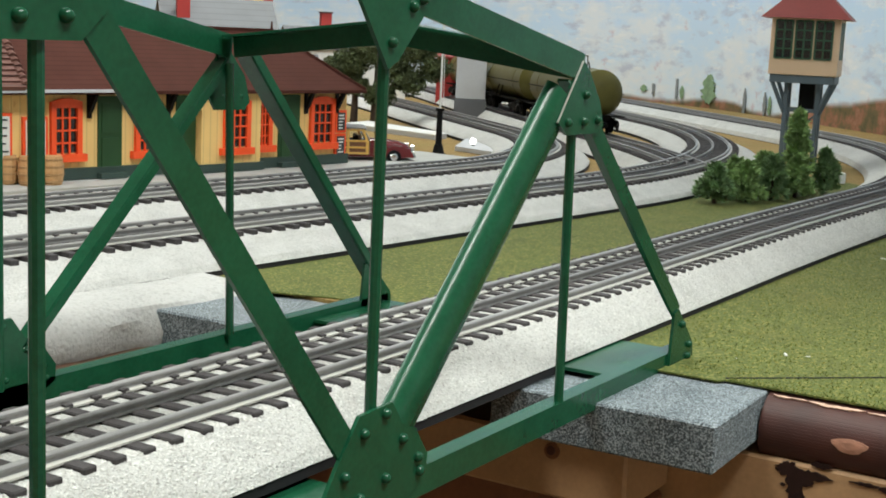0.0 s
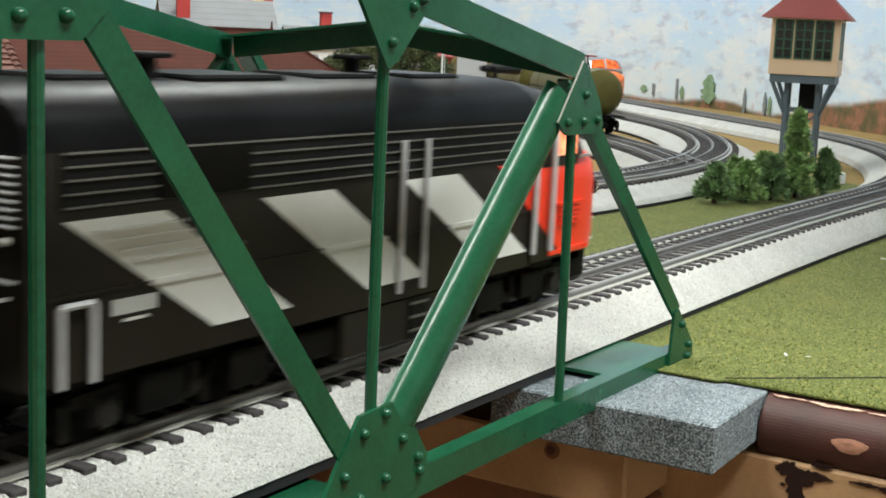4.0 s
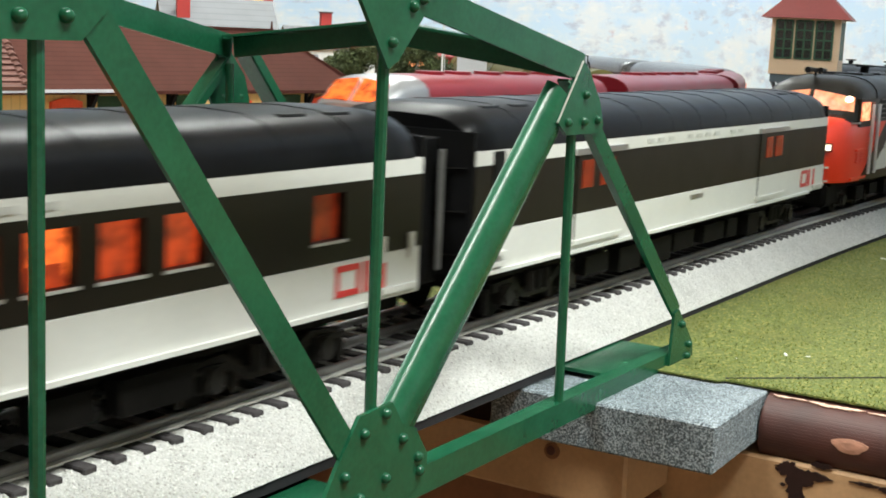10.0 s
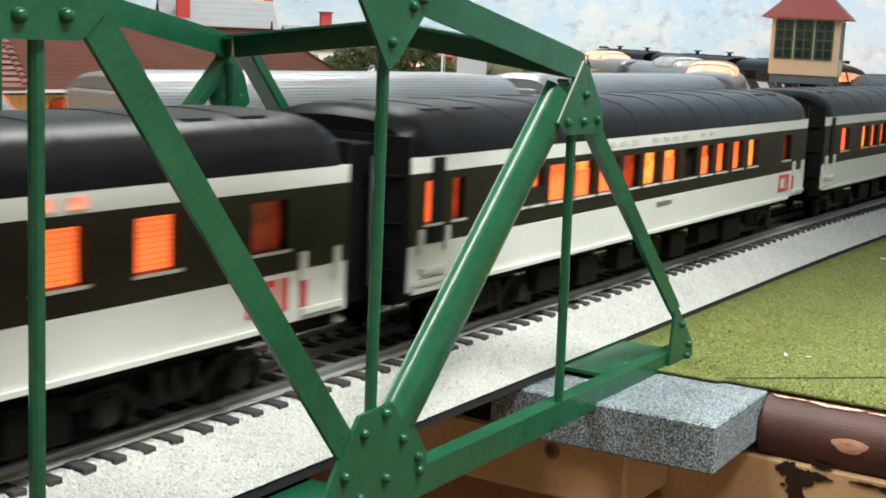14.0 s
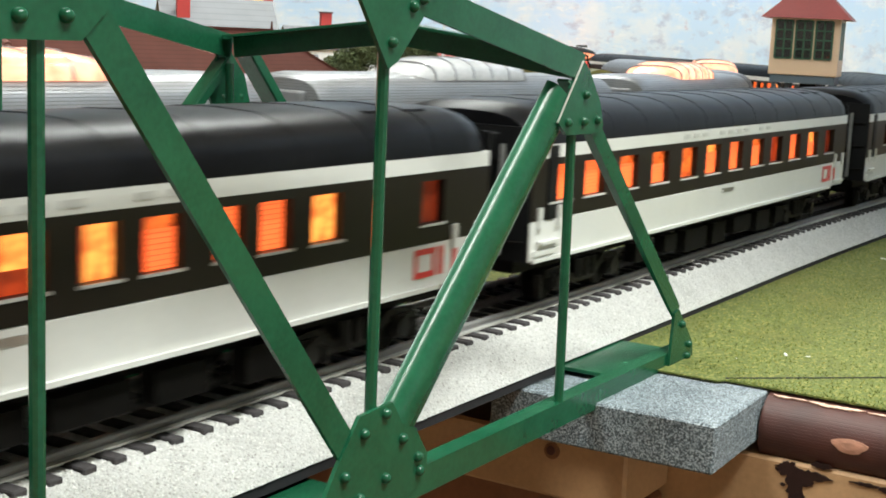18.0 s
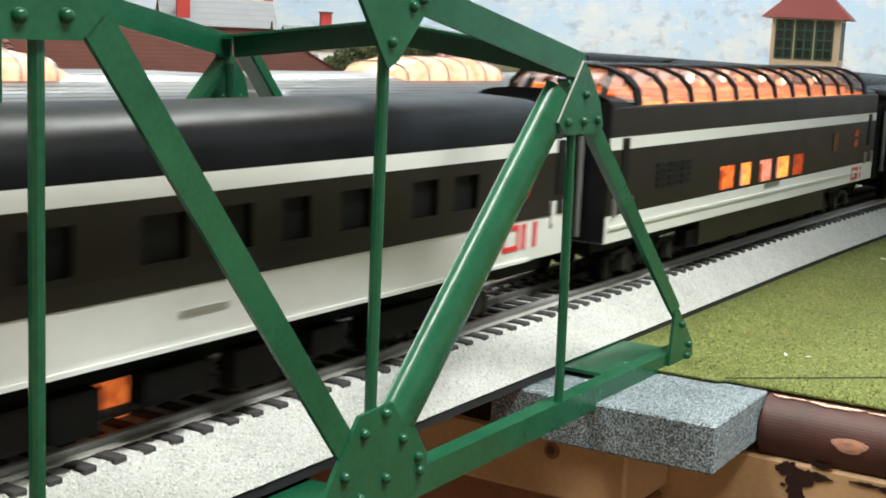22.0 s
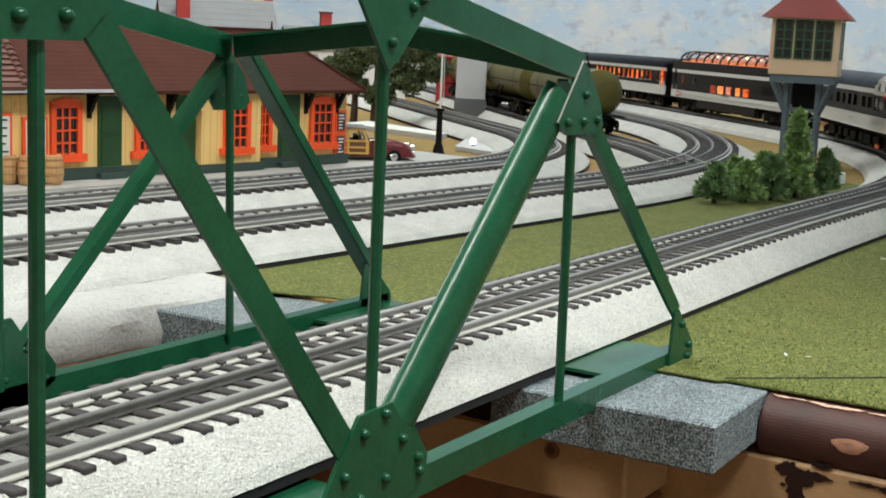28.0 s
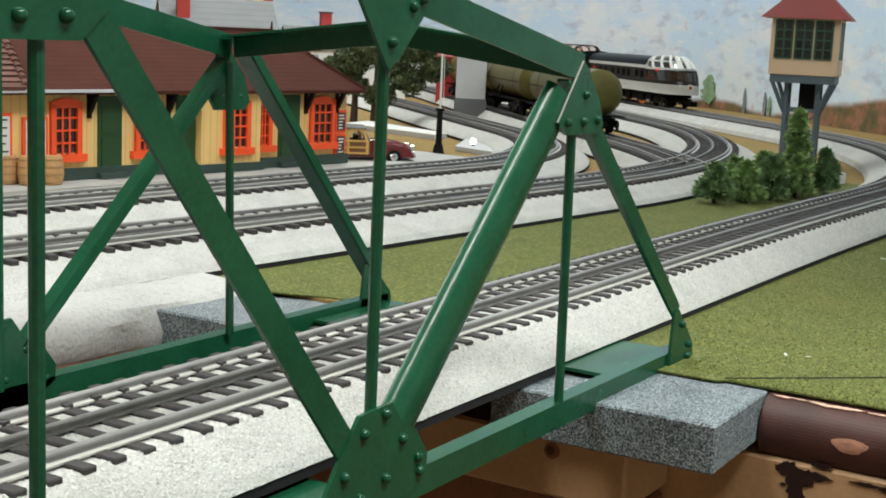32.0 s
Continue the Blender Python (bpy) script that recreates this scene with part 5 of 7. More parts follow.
        part("nose", loft(B(), [level(0.0225, 0.002, 1.0), level(0.028, 0.0, 1.0), level(0.05, 0.001, 1.0), level(0.0565, 0.0035, 0.985), level(0.0605, 0.009, 0.95), level(0.063, 0.017, 0.88), level(0.0642, 0.028, 0.72)]), RED, t, "blunt rounded orange-red nose", True)
        for s in (-1, 1):
            part("red_flash", plate(B(), [(front, 0.0405), (0.0591, 0.0601), (front, 0.0601)], 1, *sorted((s * HW, s * (HW + 0.0006)))), RED, t, "orange-red slanted flash")
            part("side_patch", plate(B(), [(front - 0.0005, 0.0222), (0.113, 0.0222), (0.1002, 0.0306), (front - 0.0005, 0.0408)], 1, *sorted((s * HW * 0.99, s * (HW + 0.0005)))), CARBAND, t, "black lower corner of the cab side")
            part("cab_side", box(B(), front, 0.122, *sorted((s * HW * 0.9, s * HW)), 0.0575, 0.0758), CARBAND, t)
            pane(t, "cab_window", 0.1015, 0.1195, 0.0615, 0.0735, s * (HW + 0.0003), GLOW_CAB, "lit cab side window")
            pane(t, "cab_window", 0.0905, 0.0965, 0.0622, 0.0732, s * (HW + 0.0003), GLOW_FAINT, "narrow lit cab side window")
            for gx in (0.108, 0.1175):
                for k in range(4):
                    part("nose_louvre", box(B(), gx, gx + 0.0075, *sorted((s * HW, s * (HW + 0.0012))), 0.0345 + 0.0018 * k, 0.0355 + 0.0018 * k), RED, t)
            part("louvre_hood", box(B(), 0.106, 0.127, *sorted((s * HW, s * (HW + 0.0016))), 0.0422, 0.0434), RED, t)
            part("sill_lip", box(B(), 0.1, 0.133, *sorted((s * 0.0322, s * (HW + 0.001))), 0.0235, 0.0252), RED, t)
        cr = lambda x, hw, z1, zt: arch(x, hw, 0.0575, z1, zt)
        part("cab_roof", loft(B(), [cr(front, HW * 0.99, 0.0758, 0.0897), cr(0.098, HW * 0.99, 0.0757, 0.0890), cr(0.112, HW * 0.98, 0.0752, 0.0865), cr(0.1185, HW * 0.965, 0.074, 0.0825), cr(0.130, 0.0305, 0.0625, 0.0655), cr(0.136, 0.028, 0.0605, 0.0645)]), CARBAND, t, "black cab roof and windshield surround", True)
        for s in (-1, 1):
            q = [Vector((0.1212, s * 0.0018, 0.0792)), Vector((0.1196, s * 0.0278, 0.0756)), Vector((0.1265, s * 0.0295, 0.0668)), Vector((0.1292, s * 0.0018, 0.0684))]
            up = Vector((0.0012, 0, 0.0009))
            part("windshield", loft(B(), [q, [v + up for v in q]]), glowing("glowing_windshield", (1.0, 0.40, 0.2), 0.8, (0.9, 0.14, 0.05), 0.008), t, "windshield glowing with cab light")
            part("wiper_ledge", bar(B(), (0.135, s * 0.0312, 0.0602), (0.122, s * 0.0328, 0.0602), 0.0012, 0.001), STEEL, t)
            part("number_board", bar(B(), (0.1592, s * 0.0165, 0.0452), (0.1545, s * 0.0258, 0.0452), 0.0016, 0.0052), BLACK, t)
            part("number_lamp", bar(B(), (0.1594, s * 0.0185, 0.0452), (0.1558, s * 0.0252, 0.0452), 0.0019, 0.0034), glowing("lit_number_board", (1, 0.85, 0.6), 2.5), t, "lit number board")
            part("class_lamp", ball(B(), (0.1573, s * 0.0205, 0.0512), 0.0018, 10, 5), HEADLIGHT, t, "lit class lamp")
            for z in (0.0325, 0.0238):
                part("nose_band", bar(B(), (0.1588, s * 0.0168, z), (0.1548, s * 0.0246, z), 0.0018, 0.0011), CARWHITE, t, "thin white nose band")
        part("upper_headlight", ball(B(), (0.1215, 0.0245, 0.0742), 0.003, 12, 6), HEADLIGHT, t, "lit windshield lamp")
        part("upper_headlight", ball(B(), (0.1225, -0.0245, 0.0742), 0.0026, 12, 6), HEADLIGHT, t, "lit windshield lamp")
        part("lamp_housing", box(B(), 0.157, 0.1612, -0.0075, 0.0075, 0.045, 0.0595, bev=0.0012), RED, t, "louvred headlight housing")
        part("nose_headlight", rod(B(), (0.161, 0, 0.053), (0.1622, 0, 0.053), 0.0045, 14), GLOW_HOT, t, "lit nose headlight")
        for yy in (-0.0105, -0.001):
            part("nose_bar", bar(B(), (0.1607, yy, 0.0285), (0.1607, yy, 0.039), 0.0026, 0.001, (1, 0, 0)), CARWHITE, t, "plain white nose mark")
        bm = rod(rod(B(), (0.098, -0.006, 0.0925), (0.118, -0.006, 0.0925), 0.0012, 8, 0.0022), (0.1, -0.006, 0.0885), (0.1, -0.006, 0.0925), 0.0009, 6)
        part("horn", rod(bm, (0.102, 0.001, 0.0925), (0.12, 0.003, 0.0925), 0.0012, 8, 0.0022), BLACK, t)
        part("pilot", box(B(), 0.118, 0.154, -0.024, 0.024, 0.006, 0.0225, bev=0.003), UNDER, t)
    underbody(t, h, 31, 0.095)
    return t


# ---- the silver train ----
S_LEN = 0.325


def silver_car(label, dome=None, seed=1, tail=False):
    t = thing("streamliner_car", label, "passenger car", "silver streamliners")
    h = S_LEN / 2
    rnd = random.Random(seed)
    hw = 0.0315
    part("lower_side", loft(B(), [[(x, -hw * 0.96, 0.0105), (x, -hw, 0.014), (x, -hw, 0.0238), (x, hw, 0.0238), (x, hw, 0.014), (x, hw * 0.96, 0.0105)] for x in (-h + 0.075, h - 0.075)]), FLUTED, t, "fluted silver skirt between the trucks")
    part("sill_side", box(B(), -h, h, -hw, hw, 0.0178, 0.0238), FLUTED, t, "fluted silver sill")
    part("lower_band", box(B(), -h, h, -hw - 0.0003, hw + 0.0003, 0.0238, 0.032), MAROON_BAND, t, "dark maroon band")
    for s in (-1, 1):
        for z in (0.0331, 0.0348, 0.0365):
            part("side_bead", box(B(), -h, h, *sorted((s * hw, s * (hw + 0.0005))), z - 0.0004, z + 0.0004), SILVER, t)
    spots = [(0.012, 0.026), (0.036, 0.05), (0.079, 0.1), (0.105, 0.133), (0.141, 0.169), (0.177, 0.205), (0.213, 0.241), (0.249, 0.277), (0.286, 0.304)]
    holes = [(h - b, h - a, 0.0385, 0.0502) for a, b in spots]
    for s in (-1, 1):
        bm = B()
        holed_band(bm, -h, h, 0.032, 0.0542, holes, s, hw)
        part("window_side", bm, SILVER, t, "smooth silver window side")
        for a, b, c, d in holes:
            m = GLOW_WHITE if rnd.random() < 0.3 else GLOW_PALE
            w = pane(t, "window", a, b, c, d, s * (hw - 0.0009), m)
            ww, wh = (b - a) / 2, (d - c) / 2
            for ex in (-ww, ww):
                part("window_edge", box(B(), ex - 0.0007, ex + 0.0007, *sorted((s * 0.0009, s * 0.0013)), -wh - 0.0006, wh + 0.0006), SILVER, w)
            part("window_edge", box(B(), -ww, ww, *sorted((s * 0.0009, s * 0.0013)), wh - 0.0002, wh + 0.0008), SILVER, w)
            if m is GLOW_PALE:
                for k in range(rnd.choice((1, 2, 2))):
                    q = (b - a) * (0.1 + 0.4 * k + rnd.uniform(0, 0.1) - 0.5)
                    # seat silhouette drawn as a dimmer glow before the bright pane
                    pane(w, "seat_back", q, q + 0.003, -0.0058, rnd.choice((-0.001, 0.001)), s * 0.0005, GLOW_DIM)
        part("letter_band", box(B(), -h, h, *sorted((s * 0.02, s * (hw + 0.0003))), 0.0542, 0.0614), MAROON_BAND, t, "dark maroon letter band")
        for i in range(9):
            pane(t, "letter_bar", 0.0468 - 0.0105 * i, 0.0532 - 0.0105 * i, 0.0563, 0.0592, s * (hw + 0.0004), GOLD, "gold letter reduced to a bar")
    part("inner_body", box(B(), -h + 0.002, h - 0.002, -hw + 0.0022, hw - 0.0022, 0.0235, 0.0625), BLACK, t)
    prof = ([(-h, 0.8, 0.067), (-h + 0.008, 0.92, 0.073), (-h + 0.022, 0.98, 0.0777)] if tail else [(-h, 0.95, 0.0765), (-h + 0.004, 0.99, 0.0788)]) + [(-h + 0.04, 1, 0.08), (h - 0.015, 1, 0.08), (h - 0.004, 0.99, 0.0788), (h, 0.95, 0.0765)]
    part("roof", loft(B(), [arch(x, hw * k, 0.0614, 0.0625, zt, 16) for x, k, zt in prof]), FLUTED, t, "fluted silver roof", True)
    if dome:
        c = 0.0
        rings = [arch(c + x, 0.0255 * k, 0.076, 0.0775, z) for x, k, z in ((-0.062, 0.75, 0.079), (-0.05, 0.97, 0.0865), (-0.03, 1, 0.0898), (0.03, 1, 0.0898), (0.05, 0.97, 0.0865), (0.062, 0.75, 0.079))]
        part("dome_glass", loft(B(), rings), dome, t, "rounded dome glass", True)
        for x in (-0.05, -0.03, -0.01, 0.01, 0.03, 0.05):
            k, z = (0.98, 0.0871) if abs(x) > 0.04 else (1.01, 0.0904)
            part("dome_rib", loft(B(), [arch(c + x - 0.0008, 0.0255 * k, 0.076, 0.0775, z), arch(c + x + 0.0008, 0.0255 * k, 0.076, 0.0775, z)]), SILVER, t, "", True)
    for d in (-1, 1):
        part("vestibule_end", box(B(), *sorted((d * h, d * (h + 0.006))), -0.02, 0.02, 0.018, 0.07, bev=0.001), SILVER, t)
        for s in (-1, 1):
            part("grab_rail", rod(B(), (d * (h + 0.002), s * 0.026, 0.022), (d * (h + 0.002), s * 0.026, 0.066), 0.001, 6), CHROME, t)
        part("coupler", box(B(), *sorted((d * h, d * (h + 0.016))), -0.003, 0.003, 0.007, 0.0125), UNDER, t)
    underbody(t, h, seed, 0.108)
    return t


def maroon_unit(cab, label, lit=False):
    t = thing("diesel_locomotive", label, "locomotive", "maroon and grey diesels")
    h, hw = 0.13, 0.0315
    nose = ORANGE
    f = 0.085 if cab else h
    part("body", loft(B(), [arch(x, hw, 0.019, 0.066, 0.0785) for x in (-h, f)]), MAROON, t, "maroon car body", True)
    part("roof", loft(B(), [arch(x, hw * 1.004, 0.0655, 0.0662, 0.079) for x in (-h, f)]), MAROON, t, "maroon rounded roof", True)
    part("side_band", box(B(), -h, f, -hw - 0.0004, hw + 0.0004, 0.034, 0.046), SILVER, t, "grey side band")
    for x in (-0.09, -0.055, -0.02, 0.015, 0.045):
        part("roof_fan", rod(B(), (x, 0, 0.078), (x, 0, 0.0808), 0.0095, 16), MAROON, t, "round roof fan")
    if cab:
        part("cab_roof", loft(B(), [arch(f, hw, 0.055, 0.066, 0.079), arch(0.104, hw * 0.97, 0.055, 0.0655, 0.078), arch(0.112, hw * 0.9, 0.055, 0.064, 0.074), arch(0.124, hw * 0.85, 0.055, 0.0575, 0.061)]), SILVER, t, "pale grey cab roof", True)
        part("nose", loft(B(), [[(x, -w, 0.02), (x, -w, z * 0.9), (x, -w * 0.6, z), (x, w * 0.6, z), (x, w, z * 0.9), (x, w, 0.02)] for x, w, z in ((f, hw, 0.056), (0.12, hw * 0.96, 0.059), (0.14, hw * 0.8, 0.056), (0.15, hw * 0.45, 0.048))]), nose, t, "rounded orange nose", True)
        for s in (-1, 1):
            q = [Vector((0.1115, s * 0.002, 0.0755)), Vector((0.1105, s * 0.02, 0.0735)), Vector((0.1205, s * 0.0235, 0.062)), Vector((0.1225, s * 0.002, 0.0625))]
            part("windshield", loft(B(), [q, [v + Vector((0.0012, 0, 0.001)) for v in q]]), GLOW, t, "windshield glowing orange")
            pane(t, "cab_window", 0.09, 0.104, 0.0555, 0.066, s * (hw + 0.0003), GLOW, "lit cab window")
    part("coupler", box(B(), -h - 0.012, -h, -0.003, 0.003, 0.007, 0.0125), UNDER, t)
    part("coupler", box(B(), f, h + (0.0 if cab else 0.012), -0.003, 0.003, 0.007, 0.0125), UNDER, t)
    underbody(t, h, 44, 0.085)
    return t


# ---- the trains and their timetables ----
PITCH = 0.4535
W_A = [(0.031, 0.043), (0.088, 0.1), (0.111, 0.123), (0.134, 0.146), (0.155, 0.167), (0.176, 0.191), (0.198, 0.213), (0.221, 0.235), (0.243, 0.257), (0.264, 0.28), (0.288, 0.302), (0.309, 0.324), (0.332, 0.339), (0.345, 0.359), (0.389, 0.394), (0.404, 0.411)]
W_1 = [(0.044, 0.057)] + [(0.1044 + 0.0221 * i, 0.1168 + 0.0221 * i) for i in range(11)] + [(0.3695, 0.384)]
W_3 = [(a + 0.0035, b + 0.0035) for a, b in [(0.0275, 0.0405), (0.071, 0.0834), (0.1022, 0.1148), (0.1352, 0.1478), (0.1678, 0.1804), (0.2003, 0.2127), (0.2325, 0.2445), (0.263, 0.2752), (0.2964, 0.309), (0.3378, 0.3456), (0.3631, 0.3705)]]
W_4 = [(0.0294, 0.0454), (0.0637, 0.0797), (0.0977, 0.1137), (0.1309, 0.1469), (0.162, 0.178), (0.1948, 0.2108), (0.2274, 0.2434), (0.2583, 0.2743), (0.2929, 0.3089), (0.3269, 0.3429), (0.3601, 0.3761), (0.3899, 0.4059)]
W_5 = [(0.031, 0.042), (0.088, 0.1), (0.112, 0.123), (0.132, 0.141), (0.156, 0.167), (0.177, 0.187), (0.2, 0.212), (0.224, 0.234), (0.247, 0.256), (0.263, 0.277), (0.286, 0.299), (0.308, 0.319), (0.331, 0.337), (0.344, 0.358), (0.389, 0.395), (0.404, 0.413)]
FRONT_TRAIN = [   # thing, its middle counted from the first car's front end, turned round
    (loco(True, "black locomotive with grey slanted stripes and a red nose"), 0.722 + 0.15, False),
    (loco(False, "black cabless locomotive with grey slanted stripes"), 0.378 + 0.15, False),
    (loco(True, "black locomotive with lit windshields and a red nose, coupled backwards", True), 0.189, True),
    (coach("black and white baggage car with two dark doors", [], 11, [(0.081, 0.123, [(0.087, 0.099), (0.104, 0.114)]), (0.3, 0.342, [(0.308, 0.321), (0.328, 0.338)])], vest=False), -0.21, False),
    (coach("black and white coach with a row of lit orange windows", W_1, 12), -0.21 - PITCH, False),
    (coach("black and white coach with many lit orange windows and blinds", W_A, 13), -0.21 - 2 * PITCH, False),
    (coach("black and white sleeping car with spaced lit windows", W_3, 14, lit=0.55), -0.21 - 3 * PITCH, False),
    (coach("black and white coach with wide lit orange windows", W_4, 15, lit=0.9), -0.21 - 4 * PITCH, False),
    (coach("black and white coach with lit windows and rear vestibule", W_5, 16), -0.21 - 5 * PITCH, False),
    (dome_car(), -0.21 - 6 * PITCH, False),
    (observation_car(), -0.215 - 7 * PITCH, False)]
RUN_A = [(0, -1.68), (3.0, -1.0248), (3.5, -0.912), (5.5, -0.464), (6, -0.354), (7.5, -0.026), (8, 0.087), (9, 0.315), (9.5, 0.426), (10, 0.5356), (12, 0.97), (13, 1.1855), (13.5, 1.2895), (14, 1.4026), (14.5, 1.5195), (16.5, 2.03), (17, 2.152), (18, 2.392), (19, 2.6455), (19.5, 2.774), (20.5, 3.023), (21.5, 3.255), (22, 3.366), (23, 3.593), (24, 3.797), (25, 4.013), (25.5, 4.13), (28, 4.7), (29, 4.92), (30, 5.145), (31, 5.36), (32, 5.578)]

DOME_LIT = glowing("lit_dome_glass", (1.0, 0.50, 0.30), 1.25, (0.85, 0.26, 0.14), 0.012)
DOME_DARK = mat("unlit_dome_glass", (0.5, 0.5, 0.5), 0.15, var=0.2, bump=0)
S_PITCH = 0.355
SILVER_TRAIN = [(maroon_unit(True, "maroon and grey diesel with a glowing orange cab"), 0.135), (maroon_unit(False, "maroon cabless diesel with roof fans"), 0.283 + 0.135),
                (maroon_unit(True, "maroon diesel with a grey cab, coupled backwards"), 2 * 0.283 + 0.13)]
for i, (dm, lb) in enumerate(((None, "fluted silver baggage coach with dark maroon bands"), (None, "fluted silver coach with lit windows and maroon bands"), (DOME_LIT, "fluted silver coach with a glowing dome"),
                              (DOME_DARK, "fluted silver coach with an unlit pale dome"), (DOME_LIT, "fluted silver coach with a glowing dome"), (DOME_LIT, "fluted silver coach with a glowing dome"), (None, "last fluted silver coach with lit windows"))):
    SILVER_TRAIN.append((silver_car(lb, dm, 90 + i, i == 6), 0.884 + S_LEN / 2 + i * S_PITCH))
RUN_B = [(0, -3.3), (5.5, -2.04), (6.5, -1.81), (9, -1.225), (10, -0.99), (11, -0.74), (12, -0.465), (13, -0.184), (13.5, -0.052), (14.5, 0.185), (17, 0.77), (18, 1.007), (19, 1.238), (20, 1.41), (21.5, 1.6745), (22, 1.745), (23, 1.915), (24, 2.112), (25, 2.329), (25.5, 2.444), (32, 3.9)]


def glide(table, t):
    ts, vs = zip(*table)
    return float(np.interp(t, ts, vs))


def rows_for(line, run, mid, base, turned, sign):
    rows = []
    for i in range(65):
        t = i * 0.5
        u = run(t) + mid
        xa, ya, ha = line(u + base)
        xb, yb, hb = line(u - base)
        h = math.degrees(math.atan2(ya - yb, xa - xb)) + (180 if turned else 0)
        rows.append((t, pose((xa + xb) / 2, (ya + yb) / 2, 0, 0, 0, h)))
    return rows


def motions():
    for ob, mid, turned in FRONT_TRAIN:
        walk(ob, rows_for(on_a, lambda t: glide(RUN_A, t), mid, 0.13, turned, 1))
    for i, (ob, back) in enumerate(SILVER_TRAIN):
        walk(ob, rows_for(on_b, lambda t: -0.62 - glide(RUN_B, t), back, 0.1, i != 2, -1))


# ---- scenery materials ----
CREAM = striped("yellow_ochre_boards", (0.84, 0.56, 0.21), 0, 0.0035, 0.7, 0, 0.0003, 0.8, 0.06)
ORANGE_TRIM = mat("orange_red_trim", (0.92, 0.095, 0.018), 0.5, var=0.08, bump=0.03)
DARKGREEN = mat("dark_green_paint", (0.013, 0.06, 0.015), 0.6, var=0.15, bump=0.05)
SLATE_GREEN = mat("dark_slate_green_plinth", (0.03, 0.055, 0.045), 0.6, var=0.15, bump=0.05)
ROOF_BROWN = striped("brown_red_shingles", (0.075, 0.026, 0.019), 2, 0.0016, 0.9, 0, 0.0003, 0.75, 0.12)
ROOF_PALE = striped("paler_brown_tiles", (0.17, 0.085, 0.07), 2, 0.0032, 0.7, 0, 0.0006, 0.5, 0.12)
for _m in (ROOF_BROWN, ROOF_PALE):
    _m.node_tree.nodes["Principled BSDF"].inputs["Specular IOR Level"].default_value = 0.12
PAVING = mat("pale_grey_paving", (0.42, 0.42, 0.40), 0.85, var=0.1, big=0.03, bump=0.2)
CREAM_PLAIN = mat("cream_tower_paint", (0.78, 0.56, 0.37), 0.5, var=0.05, bump=0.04)
GREEN_SASH = mat("green_window_sash", (0.03, 0.09, 0.05), 0.5, var=0.1, bump=0.03)
ROOF_RED = mat("dull_red_roof", (0.24, 0.035, 0.03), 0.6, var=0.15, bump=0.15)
STEELBLUE = mat("blue_grey_steel_legs", (0.11, 0.15, 0.18), 0.5, var=0.15, bump=0.08)
OLIVE = mat("olive_tank_paint", (0.105, 0.095, 0.028), 0.34, var=0.15, bump=0.04, spec=0.14)
CONCRETE = mat("pale_grey_concrete", (0.50, 0.51, 0.53), 0.7, var=0.07, bump=0.08)
CONCRETE_D = mat("grey_concrete_foot", (0.13, 0.135, 0.145), 0.8, var=0.1, bump=0.1)
GREYROOF = striped("grey_house_roof", (0.15, 0.155, 0.165), 2, 0.004, 0.7, 0, 0.0004, 0.8, 0.08)
WHITEWALL = mat("white_house_wall", (0.72, 0.72, 0.70), 0.6, var=0.05, bump=0.05)
BARN = mat("red_house_paint", (0.40, 0.03, 0.025), 0.6, var=0.1, bump=0.05)
BARREL = mat("tan_wooden_barrel", (0.52, 0.30, 0.13), 0.6, var=0.12, big=0.008, bump=0.15)
HOOP = mat("barrel_hoop", (0.38, 0.22, 0.10), 0.6, var=0.1, bump=0.1)
WAGONWOOD = mat("varnished_wagon_wood", (0.78, 0.47, 0.12), 0.35, var=0.12, bump=0.05)
CARGLASS = clear("clear_car_glass", (0.8, 0.85, 0.85), 0.05, 0.25)
MAROONCAR = mat("maroon_car_paint", (0.12, 0.012, 0.016), 0.2, var=0.08, bump=0)
LEAF_DARK = mat("dark_olive_foliage", (0.075, 0.098, 0.036), 0.8, var=0.6, big=0.015, fine=0.004, bump=0.3)
LEAF_GREEN = mat("bright_conifer_foliage", (0.25, 0.38, 0.14), 0.8, var=0.6, big=0.012, fine=0.004, bump=0.3)
LEAF_DEEP = mat("deep_conifer_foliage", (0.17, 0.28, 0.12), 0.8, var=0.6, big=0.012, fine=0.004, bump=0.3)
SIGNBLUE = mat("dark_sign_board", (0.03, 0.035, 0.045), 0.5, var=0.1, bump=0)


